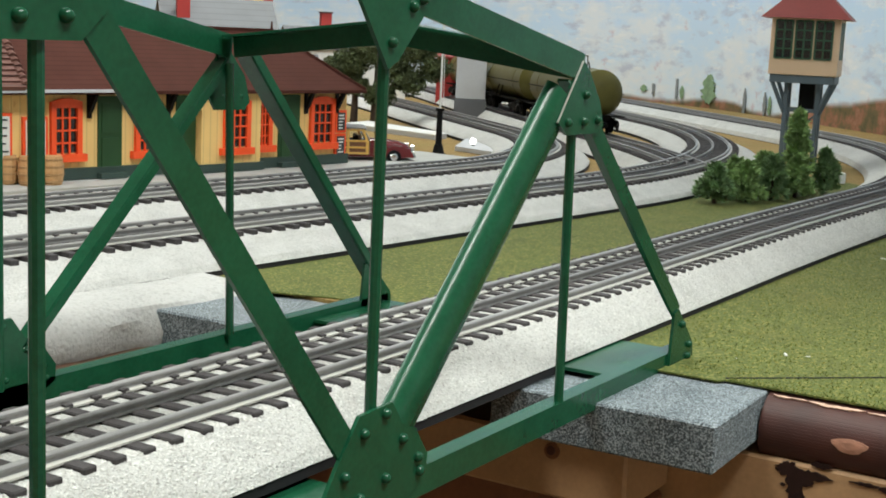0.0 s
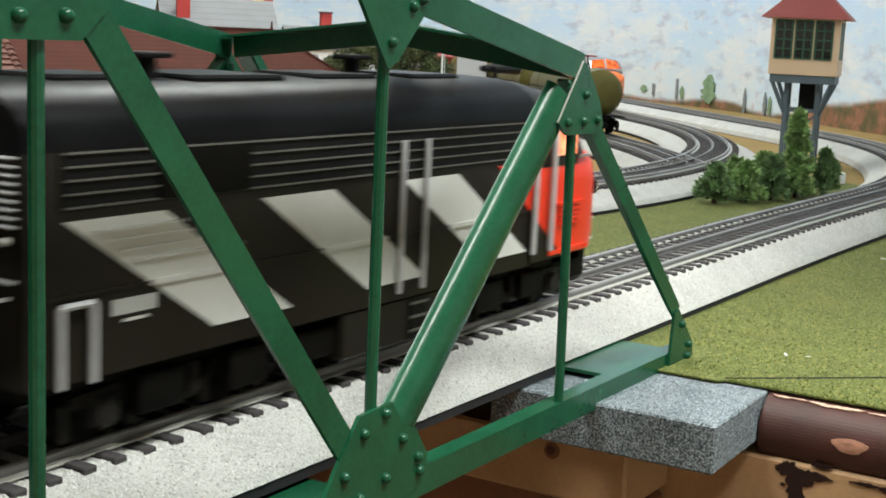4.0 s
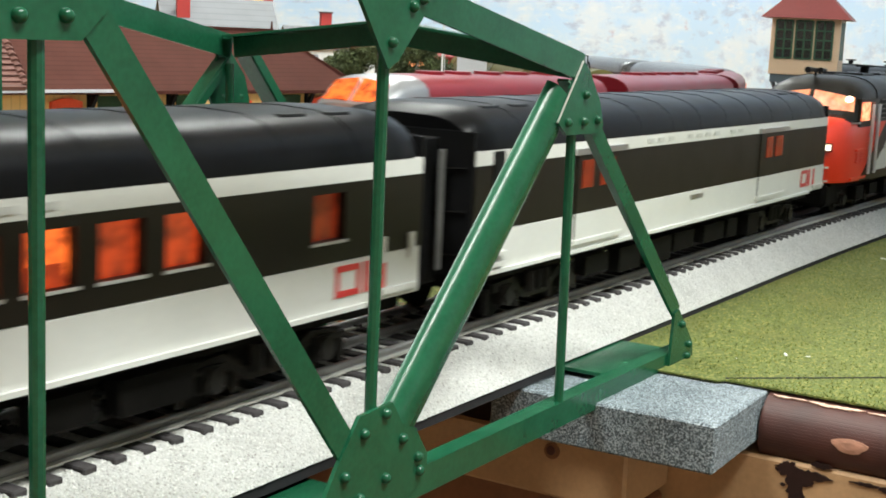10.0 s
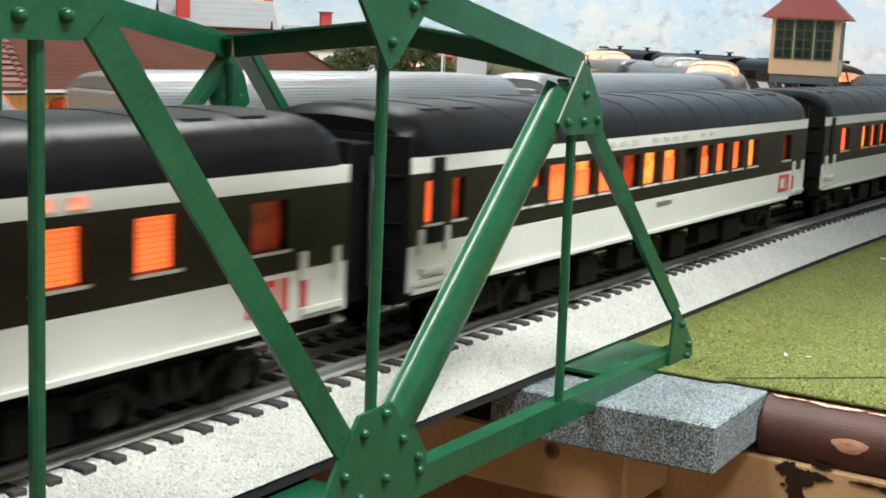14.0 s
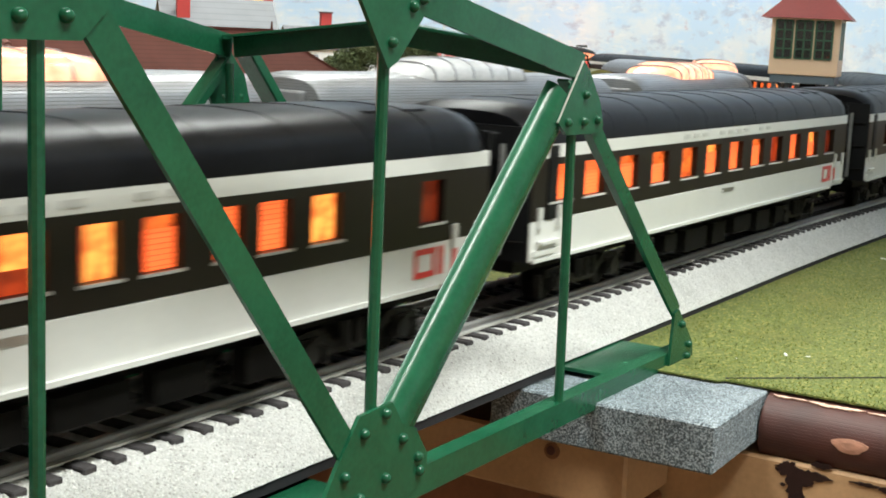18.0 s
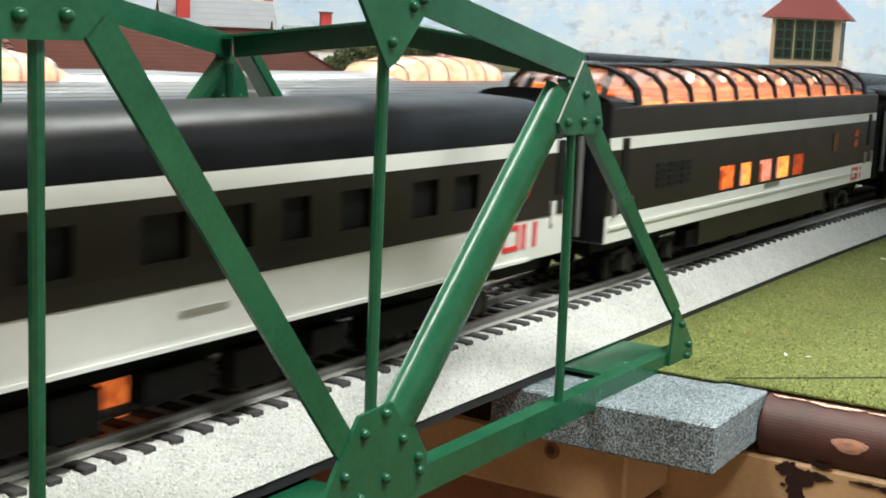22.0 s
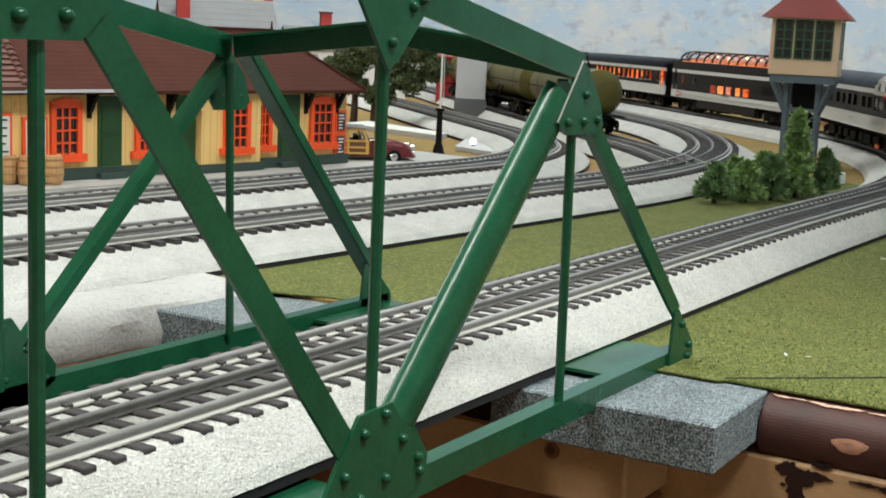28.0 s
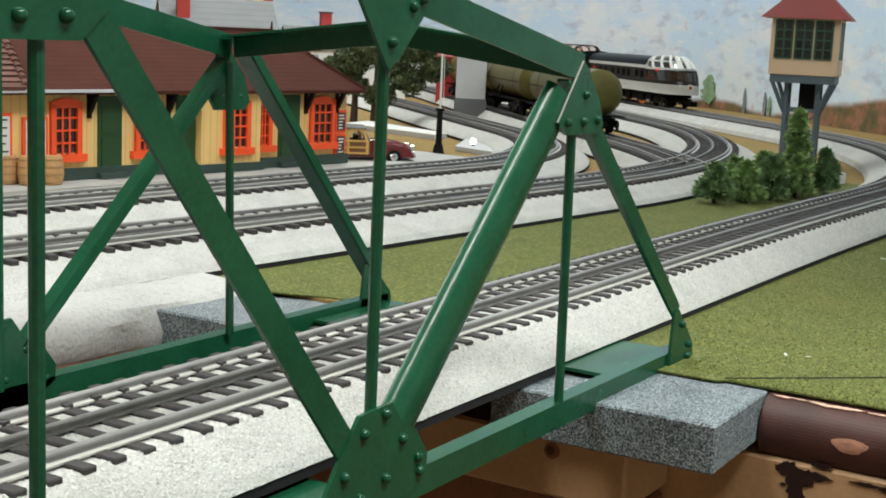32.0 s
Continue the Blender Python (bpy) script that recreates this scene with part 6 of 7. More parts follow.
# ---- the station ----
def station():
    t = thing("railway_station", "yellow board station with orange windows, green doors and brown hipped roof", "station", at=(0.4095, 0.4897, -0.0145), rz=-8.26)
    L0, L1, D, WH = -0.42, 0.297, 0.10, 0.0655
    part("wall", box(B(), L0, L1, 0, D, 0.0, WH), CREAM, t, "yellow board wall")
    part("plinth", box(B(), L0 - 0.002, L1 + 0.002, -0.0022, D + 0.002, 0, 0.0085), SLATE_GREEN, t, "dark green plinth")
    bay_x0, bay_x1 = 0.124, 0.187
    part("bay_wall", box(B(), bay_x0, bay_x1, -0.008, 0.001, 0, WH - 0.001), CREAM, t, "projecting bay wall")
    part("bay_plinth", box(B(), bay_x0 - 0.003, bay_x1 + 0.003, -0.0105, 0.0, 0, 0.0065), SLATE_GREEN, t)

    def window(x0, x1, z0, z1, y):
        w = part("window", box(B(), x0 + 0.003, x1 - 0.003, y - 0.0006, y + 0.0002, z0 + 0.003, z1 - 0.003), DARKGLASS, t, "dark divided window")
        bm = B()
        e = 0.0042
        for a in ((x0, x0 + e, z0, z1 - 0.003), (x1 - e, x1, z0, z1 - 0.003)):
            box(bm, a[0], a[1], y - 0.003, y, a[2], a[3])
        plate(bm, [(x0, z1 - 0.006), (x1, z1 - 0.006), (x1, z1 - 0.0015), ((x0 + x1) / 2 + 0.004, z1 + 0.001), ((x0 + x1) / 2 - 0.004, z1 + 0.001), (x0, z1 - 0.0015)], 1, y - 0.003, y)
        part("window_frame", bm, ORANGE_TRIM, w, "orange-red frame")
        part("window_sill", box(B(), x0 - 0.0035, x1 + 0.0035, y - 0.0045, y, z0 - 0.0035, z0 + 0.002), ORANGE_TRIM, w)
        for i in range(1, 3):
            x = x0 + e + (x1 - x0 - 2 * e) * i / 3
            part("glazing_bar", box(B(), x - 0.0007, x + 0.0007, y - 0.002, y - 0.0007, z0, z1 - 0.004), ORANGE_TRIM, w)
        for i in range(1, 4):
            z = z0 + 0.001 + (z1 - z0 - 0.005) * i / 4
            part("glazing_bar", box(B(), x0 + e, x1 - e, y - 0.002, y - 0.0007, z - 0.0007, z + 0.0007), ORANGE_TRIM, w)

    for x0, x1, y in ((-0.011, 0.0155, 0.0), (0.064, 0.088, 0.0), (0.146, 0.174, -0.008), (0.187, 0.2055, 0.0), (0.2505, 0.2805, 0.0), (-0.085, -0.058, 0.0), (-0.15, -0.123, 0)):
        window(x0, x1, 0.017, 0.059, y)
    for x0, x1 in ((0.0305, 0.052), (0.104, 0.1235), (0.214, 0.2385), (-0.116, -0.094)):
        d = part("door", box(B(), x0, x1, -0.0012, 0.0005, 0.001, 0.0615), DARKGREEN, t, "tall dark green door")
        for i in range(2):
            part("door_panel", box(B(), x0 + 0.003, x1 - 0.003, -0.0018, -0.0012, 0.008 + 0.026 * i, 0.03 + 0.026 * i), DARKGREEN, d)
        part("door_step", box(B(), x0 - 0.0015, x1 + 0.0015, -0.008, 0, 0, 0.004), SLATE_GREEN, t)
    # posters and notice boards
    for x0, x1, z0, z1 in ((0.282, 0.2955, 0.006, 0.0265), (0.282, 0.2955, 0.0275, 0.0475), (-0.034, -0.0135, 0.012, 0.047), (-0.054, -0.0425, 0.016, 0.05)):
        n = part("notice_board", box(B(), x0, x1, -0.002, 0, z0, z1), ORANGE_TRIM, t, "red framed notice board")
        part("notice", box(B(), x0 + 0.0022, x1 - 0.0022, -0.0026, -0.002, z0 + 0.0022, z1 - 0.0022), SIGNBLUE if x0 > 0 else WHITEWALL, n)
        rnd = random.Random(int(x0 * 5000) + int(z0 * 900))
        for i in range(5):
            zz = z1 - 0.004 - i * (z1 - z0 - 0.006) / 5
            part("text_bar", box(B(), x0 + 0.003, x0 + 0.003 + (x1 - x0 - 0.006) * rnd.uniform(0.5, 1), -0.003, -0.0026, zz - 0.0012, zz), WHITEWALL if x0 > 0 else SIGNBLUE, n)
    # brackets under the eaves
    for x in (-0.07, 0.0225, 0.096, 0.2455, 0.2835, -0.14):
        bm = bar(B(), (x, -0.001, 0.045), (x, -0.001, 0.0632), 0.003, 0.003, (0, 1, 0))
        bar(bm, (x, -0.002, 0.05), (x, -0.009, 0.0625), 0.003, 0.0035)
        bar(bm, (x, -0.001, 0.0632), (x, -0.0115, 0.0632), 0.003, 0.0022)
        part("eave_bracket", bm, BLACK, t, "dark scrolled eave bracket")
    # roof: hipped, with a flat soffit
    o, e = 0.013, 0.0662
    x0, x1, y0, y1, rz, run = L0 - o, L1 + 0.011, -o, D + o, 0.1148, 0.058
    lo = [(x0, y0, e), (x1, y0, e), (x1, y1, e), (x0, y1, e)]
    bm = B()
    v = [bm.verts.new(p) for p in lo] + [bm.verts.new((x0 + run, D / 2, rz)), bm.verts.new((x1 - run, D / 2, rz))]
    for f in ((0, 1, 5, 4), (1, 2, 5), (2, 3, 4, 5), (3, 0, 4), (3, 2, 1, 0)):
        bm.faces.new([v[i] for i in f])
    part("roof", bm, ROOF_BROWN, t, "brown-red shingled hipped roof")
    part("ridge_cap", bar(B(), (x0 + run, D / 2, rz + 0.0005), (x1 - run, D / 2, rz + 0.0005), 0.004, 0.002), ROOF_BROWN, t)
    part("hip_cap", bar(B(), (x1, y0, e + 0.0008), (x1 - run, D / 2, rz + 0.0008), 0.0035, 0.0016), ROOF_BROWN, t)
    part("fascia", box(box(box(B(), x0, x1, y0 - 0.001, y0 + 0.001, e - 0.0028, e), x1 - 0.001, x1 + 0.001, y0, y1, e - 0.0028, e), x0 - 0.001, x0 + 0.001, y0, y1, e - 0.0028, e), ROOF_BROWN, t)
    part("gutter", box(B(), x0, 0.036, y0 - 0.0032, y0 - 0.001, e - 0.0012, e + 0.001), CONCRETE, t, "pale metal gutter")
    # paler tiled roof over the agent's end, one tile course after another
    up = Vector((0, D / 2 - y0, rz - e))
    side_n = Vector((0, -up.z, up.y)).normalized()
    courses = 13
    for i in range(courses):
        f0, f1 = i / courses, (i + 1.15) / courses
        xe = -0.041 + 0.012 * f0
        a, b = Vector((-0.2, y0 - 0.003, e)) + up * f0, Vector((-0.2, y0 - 0.003, e)) + up * f1
        rings = [[Vector((xx, a.y, a.z)), Vector((xx, a.y, a.z)) + side_n * 0.0042, Vector((xx, b.y, b.z)) + side_n * 0.0024, Vector((xx, b.y, b.z))] for xx in (-0.2, xe)]
        part("tile_course", loft(B(), rings), ROOF_PALE, t, "course of paler brown tiles")
        part("hip_tile", rod(B(), (xe + 0.001, a.y, a.z + 0.004), (xe + 0.002, b.y, b.z + 0.0025), 0.0034, 8, 0.0026), ROOF_PALE, t, "", True)
    part("finial", rod(B(), (x1 - run, D / 2, rz), (x1 - run, D / 2, rz + 0.008), 0.0014, 6, 0.0006), ROOF_BROWN, t)
    return t


station()
solid("platform", box(B(), -0.5, 0.46, -0.036, 0.19, -0.0055, -0.0006, pose(0.4095, 0.4897, -0.0145, 0, 0, -8.26)), PAVING, "pale grey paved station platform", "platform", kind="structure")


def barrel(x, y):
    t = thing("barrel", "tan wooden barrel on the platform", "barrel", "barrels by the station", (x, y, -0.0148))
    prof = [(0.0, 0.0072), (0.005, 0.0082), (0.01, 0.0087), (0.015, 0.0082), (0.0205, 0.0072)]
    part("barrel_body", loft(B(), [[(r * math.cos(2 * math.pi * k / 14), r * math.sin(2 * math.pi * k / 14), z) for k in range(14)] for z, r in prof]), BARREL, t)
    for z, r in ((0.0025, 0.0082), (0.0075, 0.0089), (0.013, 0.0089), (0.018, 0.0082)):
        part("hoop", rod(B(), (0, 0, z - 0.0007), (0, 0, z + 0.0007), r, 14), HOOP, t)
    return t


for bx, by in ((0.3655, 0.4985), (0.3735, 0.483), (0.3885, 0.4775)):
    barrel(bx, by)


def wagon():
    t = thing("station_wagon", "maroon wood-sided station wagon parked beside the station", "car", at=(0.752, 0.467, -0.0185), rz=-44)
    lower = [(-0.051, 0.0065), (0.044, 0.0065), (0.046, 0.011), (0.046, 0.015), (0.012, 0.017), (-0.051, 0.017)]
    part("body", plate(B(), lower, 1, -0.0163, 0.0163), MAROONCAR, t, "maroon car body")
    dome = lambda x, w, z0, z1: [(x, w * math.cos(radians(a)), z0 + (z1 - z0) * math.sin(radians(a)) ** 0.7) for a in range(0, 181, 15)]
    part("hood", loft(B(), [dome(0.010, 0.0135, 0.012, 0.0232), dome(0.022, 0.0128, 0.012, 0.0228), dome(0.036, 0.0112, 0.012, 0.0215), dome(0.046, 0.0085, 0.012, 0.0185), dome(0.0485, 0.006, 0.012, 0.016)]), MAROONCAR, t, "rounded maroon hood", True)
    part("wood_body", box(B(), -0.0512, 0.008, -0.0166, 0.0166, 0.009, 0.0212), WOOD_RED, t, "brown wooden side panels")
    part("cabin_floor", box(B(), -0.05, 0.008, -0.016, 0.016, 0.0212, 0.0216), BLACK, t)
    for x in (-0.036, -0.016, 0.0):
        part("bench", box(B(), x - 0.003, x, -0.014, 0.014, 0.0216, 0.0262, bev=0.0006), SHADED_WOOD, t, "dark bench back")
    for s in (-1, 1):
        for x in (-0.0498, -0.0312, -0.0128, 0.0055):
            part("wood_post", bar(B(), (x, s * 0.0168, 0.0092), (x, s * 0.0168, 0.0212), 0.0026, 0.0016, (0, 1, 0)), WAGONWOOD, t)
            part("window_post", bar(B(), (x, s * 0.0164, 0.0212), (x - (0.004 if x > 0 else 0), s * 0.0152, 0.0312), 0.0024, 0.0016, (0, 1, 0)), WAGONWOOD, t)
        for z, e in ((0.0098, 0.0168), (0.0152, 0.0168), (0.0212, 0.0166), (0.0312, 0.0152)):
            part("wood_rail", box(B(), -0.0512, 0.0065 if z < 0.03 else 0.002, *sorted((s * (e - 0.001), s * (e + 0.0009))), z - 0.0009, z + 0.0009), WAGONWOOD, t)
        for a, b in ((-0.0485, -0.0325), (-0.03, -0.014), (-0.0115, 0.003)):
            part("side_glass", box(B(), a, b, *sorted((s * 0.0155, s * 0.0158)), 0.022, 0.0305), CARGLASS, t)
        part("front_fender", loft(B(), [[(x, s * y, z) for y in (0.009, 0.0178)] + [(x, s * y, 0.0065) for y in (0.0178, 0.009)] for x, z in ((0.014, 0.0085), (0.02, 0.0145), (0.029, 0.0172), (0.039, 0.017), (0.046, 0.0145), (0.0495, 0.0095))]), MAROONCAR, t, "rounded maroon fender", True)
        part("rear_fender", loft(B(), [[(x, s * y, z) for y in (0.013, 0.0182)] + [(x, s * y, 0.0065) for y in (0.0182, 0.013)] for x, z in ((-0.046, 0.008), (-0.041, 0.0138), (-0.033, 0.0155), (-0.025, 0.0135), (-0.019, 0.008))]), MAROONCAR, t, "rounded maroon fender", True)
        part("headlight", rod(B(), (0.0475, s * 0.0128, 0.0152), (0.0508, s * 0.0128, 0.0152), 0.0027, 14, 0.0031), CHROME, t, "chrome headlight")
        for x in (-0.033, 0.031):
            w = part("wheel", rod(B(), (x, s * 0.0132, 0.0068), (x, s * 0.0184, 0.0068), 0.0068, 18), BLACK, t, "black tyre")
            part("hubcap", rod(B(), (x, s * 0.0184, 0.0068), (x, s * 0.019, 0.0068), 0.0036, 12, 0.0026), CHROME, w)
        part("windshield_post", bar(B(), (0.0085, s * 0.0145, 0.0215), (0.002, s * 0.0138, 0.0315), 0.0014, 0.0014, (0, 1, 0)), CHROME, t, "bright windshield post")
        part("bumper_guard", box(B(), 0.0512, 0.0535, *sorted((s * 0.006, s * 0.0078)), 0.0055, 0.0108, bev=0.0005), CHROME, t)
    part("windshield", loft(B(), [[(0.0085, y, 0.0218), (0.0025, y, 0.0312), (0.002, y, 0.0312), (0.008, y, 0.0218)] for y in (-0.0142, 0.0142)]), CARGLASS, t, "clear windshield")
    part("roof", loft(B(), [[(x, 0.0162 * k * math.cos(radians(a)), 0.0312 + 0.0042 * k * math.sin(radians(a)) ** 0.6) for a in range(0, 181, 15)] for x, k in ((-0.052, 0.93), (-0.05, 1), (0.001, 1), (0.0045, 0.93))]), mat("dark_wagon_roof", (0.05, 0.043, 0.045), 0.5), t, "dark rounded wagon roof", True)
    part("grille", box(B(), 0.0478, 0.0496, -0.0085, 0.0085, 0.0085, 0.0145, bev=0.0008), CHROME, t, "chrome grille")
    for k in range(4):
        part("grille_slot", box(B(), 0.0494, 0.0499, -0.0075, 0.0075, 0.0092 + 0.0013 * k, 0.0098 + 0.0013 * k), BLACK, t)
    part("hood_ornament", ball(B(), (0.0465, 0, 0.0195), 0.001, 8, 6), CHROME, t)
    part("front_bumper", box(B(), 0.0495, 0.0522, -0.0178, 0.0178, 0.0062, 0.0094, bev=0.0008), CHROME, t, "chrome bumper")
    part("rear_bumper", box(B(), -0.0545, -0.0515, -0.0178, 0.0178, 0.0062, 0.0092, bev=0.0006), CHROME, t)


wagon()


def flagpole():
    t = thing("flagpole", "white flagpole standing in a dark cast lamp base", "flagpole", at=(0.8796, 0.4573, -0.0188))
    bm = rod(B(), (0, 0, 0), (0, 0, 0.003), 0.011, 12, 0.0075)
    part("base", rod(bm, (0, 0, 0.003), (0, 0, 0.012), 0.0062, 12, 0.0042), BLACK, t)
    part("post", rod(B(), (0, 0, 0.012), (0, 0, 0.046), 0.0033, 12, 0.0028), BLACK, t, "dark fluted post")
    part("collar", rod(B(), (0, 0, 0.046), (0, 0, 0.0485), 0.0046, 12), BLACK, t)
    part("pole", rod(B(), (0, 0, 0.0485), (0, 0, 0.175), 0.0011, 8, 0.0008), WHITEWALL, t, "thin white pole")
    part("halyard", rod(B(), (0.0012, -0.003, 0.052), (0.0005, -0.001, 0.17), 0.0003, 5), WHITEWALL, t)


flagpole()
solid("concrete_ramp", plate(B(), [(0.9486, 0.4794), (0.9282, 0.4224), (0.985, 0.432), (1.055, 0.495), (1.07, 0.5358)], 2, -0.0185, -0.0138), CONCRETE, "low pale grey concrete ramp beside the curve", "ramp")
lt = thing("yard_lamp", "small round yard lamp glowing white", "lamp", at=(0.9724, 0.471, -0.0139))
part("stem", rod(B(), (0, 0, 0), (0, 0, 0.003), 0.0016, 8), BLACK, lt)
part("globe", ball(B(), (0, 0, 0.005), 0.0036, 14, 8), glowing("white_lamp_globe", (1, 0.97, 0.92), 3.0, (1, 0.95, 0.9)), lt, "white glowing globe", True)
dock_plan = [(1.100, 0.735), (1.05, 0.57), (1.082, 0.572), (1.10, 0.60), (1.165, 0.745)]
dk = thing("loading_dock", "low grey concrete dock with a white top behind the car", "dock")
part("dock_body", plate(B(), dock_plan, 2, -0.0188, -0.0138), CONCRETE, dk, "grey concrete face")
part("dock_top", plate(B(), dock_plan, 2, -0.0138, -0.0126), WHITEWALL, dk, "white painted top")


# ---- tank cars on the siding ----
def tank_car(u):
    x, y, h = on_d(u)
    t = thing("tank_car", "olive green tank car standing on the siding", "tank car", "olive tank cars", (x, y, 0), math.degrees(h))
    R, n, H = 0.0265, 24, 0.112
    prof = [(-H - 0.012, 0.3), (-H - 0.0095, 0.6), (-H - 0.005, 0.85), (-H, 1.0), (H, 1.0), (H + 0.005, 0.85), (H + 0.0095, 0.6), (H + 0.012, 0.3)]
    part("tank", loft(B(), [[(px, R * k * math.cos(2 * math.pi * i / n), 0.046 + R * k * math.sin(2 * math.pi * i / n)) for i in range(n)] for px, k in prof]), OLIVE, t, "glossy olive tank", True)
    for px in (-0.075, 0.075):
        part("tank_band", rod(B(), (px - 0.001, 0, 0.046), (px + 0.001, 0, 0.046), R + 0.0005, n), OLIVE, t, "", True)
    part("dome", rod(rod(B(), (0, 0, 0.066), (0, 0, 0.0785), 0.0115, 16), (0, 0, 0.0785), (0, 0, 0.0805), 0.0125, 16), OLIVE, t, "round filling dome", True)
    part("frame", box(B(), -H - 0.014, H + 0.014, -0.009, 0.009, 0.0155, 0.0215), UNDER, t)
    part("walkway", box(B(), -H - 0.014, H + 0.014, -0.027, 0.027, 0.0195, 0.021), UNDER, t)
    for s in (-1, 1):
        part("hand_rail", rod(B(), (-H, s * 0.028, 0.045), (H, s * 0.028, 0.045), 0.0006, 6), UNDER, t)
        for px in (-0.012, 0.012):
            part("ladder", rod(B(), (px, s * 0.0285, 0.021), (px, s * 0.014, 0.079), 0.0008, 6), UNDER, t)
    for s in (-1, 1):
        part("dome_rail", bar(B(), (-0.014, s * 0.012, 0.086), (0.014, s * 0.012, 0.086), 0.001, 0.001), UNDER, t)
        for px in (-0.014, 0.014):
            part("rail_post", rod(B(), (px, s * 0.012, 0.071), (px, s * 0.012, 0.086), 0.0007, 6), UNDER, t)
    part("coupler", box(B(), -H - 0.028, H + 0.028, -0.003, 0.003, 0.009, 0.014), UNDER, t)
    truck(t, 0.085, 0.036)
    truck(t, -0.085, 0.036)


for tu in (0.443, 0.726, 1.009):
    tank_car(tu)


# ---- buildings behind ----
def gable_house(name, label, x, y, rz, w, d, eave, ridge, wall, roof, windows=(), chimney=None, axis=0):
    t = thing(name, label, "house", "background houses", (x, y, ZG), rz)
    part("wall", box(B(), -w / 2, w / 2, -d / 2, d / 2, 0, eave), wall, t)
    o = 0.007
    bm = B()
    plate(bm, [(-d / 2 - o, eave - 0.003), (-d / 2 - o, eave), (0, ridge + 0.003), (d / 2 + o, eave), (d / 2 + o, eave - 0.003), (0, ridge)], 0, -w / 2 - o, w / 2 + o)
    part("roof", bm, roof, t)
    for s in (-1, 1):
        part("gable", plate(B(), [(-d / 2, eave), (d / 2, eave), (0, ridge)], 0, *sorted((s * w / 2, s * (w / 2 - 0.002)))), wall, t)
    for wx, wz in windows:
        wn = part("window", box(B(), wx - 0.007, wx + 0.007, -d / 2 - 0.0006, -d / 2 + 0.001, wz, wz + 0.022), DARKGLASS, t)
        part("window_frame", box(box(B(), wx - 0.0085, wx - 0.0065, -d / 2 - 0.0015, -d / 2, wz - 0.002, wz + 0.024), wx + 0.0065, wx + 0.0085, -d / 2 - 0.0015, -d / 2, wz - 0.002, wz + 0.024), WHITEWALL, wn)
    if chimney:
        cx, cy, ch = chimney
        c = part("chimney", box(B(), cx - 0.009, cx + 0.009, cy - 0.007, cy + 0.007, eave, ch), BARN, t, "red brick chimney")
        part("chimney_cap", box(B(), cx - 0.0105, cx + 0.0105, cy - 0.0085, cy + 0.0085, ch, ch + 0.0025), mat("dark_chimney_cap", (0.06, 0.02, 0.02), 0.7), c)
    return t


gable_house("house", "grey-roofed two-storey house with orange-red upper windows", 1.195, 1.037, -40, 0.15, 0.1, 0.113, 0.155, WHITEWALL, GREYROOF, [(-0.05, 0.08), (0, 0.08), (0.05, 0.08)], (-0.05, -0.03, 0.175))
up = thing("house_upper_storey", "red upper storey with yellow windows above a grey roof", "house", "background houses", (1.29, 1.106, ZG), -40)
part("wall", box(B(), -0.085, 0.07, -0.03, 0.03, 0, 0.2), BARN, up)
for i in range(5):
    part("window", box(B(), -0.075 + 0.028 * i, -0.057 + 0.028 * i, -0.0312, -0.0295, 0.158, 0.185), WAGONWOOD, up, "yellow lit window")
part("roof", box(B(), -0.09, 0.075, -0.035, 0.035, 0.2, 0.205), GREYROOF, up)
gable_house("house", "white house with pale grey roof and red chimney", 1.616, 1.118, -38, 0.2, 0.1, 0.09, 0.122, WHITEWALL, GREYROOF, [(-0.06, 0.05), (0, 0.05), (0.06, 0.05)], (-0.035, -0.01, 0.148))
gable_house("low_shed", "low white shed with sloping grey roof", 1.02, 0.79, -42, 0.1, 0.07, 0.06, 0.088, WHITEWALL, GREYROOF, [(-0.03, 0.03), (0.0, 0.03)])
gable_house("red_barn", "red barn with a dull red roof behind the trees", 1.745, 0.97, -58, 0.06, 0.07, 0.085, 0.112, BARN, ROOF_RED, [(-0.03, 0.05)])
wh = thing("concrete_silo_wall", "tall pale grey concrete block building with a darker foot", "building", at=(1.446, 0.757, ZG), rz=-60)
part("wall", box(B(), -0.0222, 0.0222, -0.011, 0.011, 0.02, 0.125, bev=0.001), CONCRETE, wh, "pale grey wall")
part("foot", box(B(), -0.0235, 0.0235, -0.0125, 0.0125, 0, 0.03), CONCRETE_D, wh, "darker grey foot")


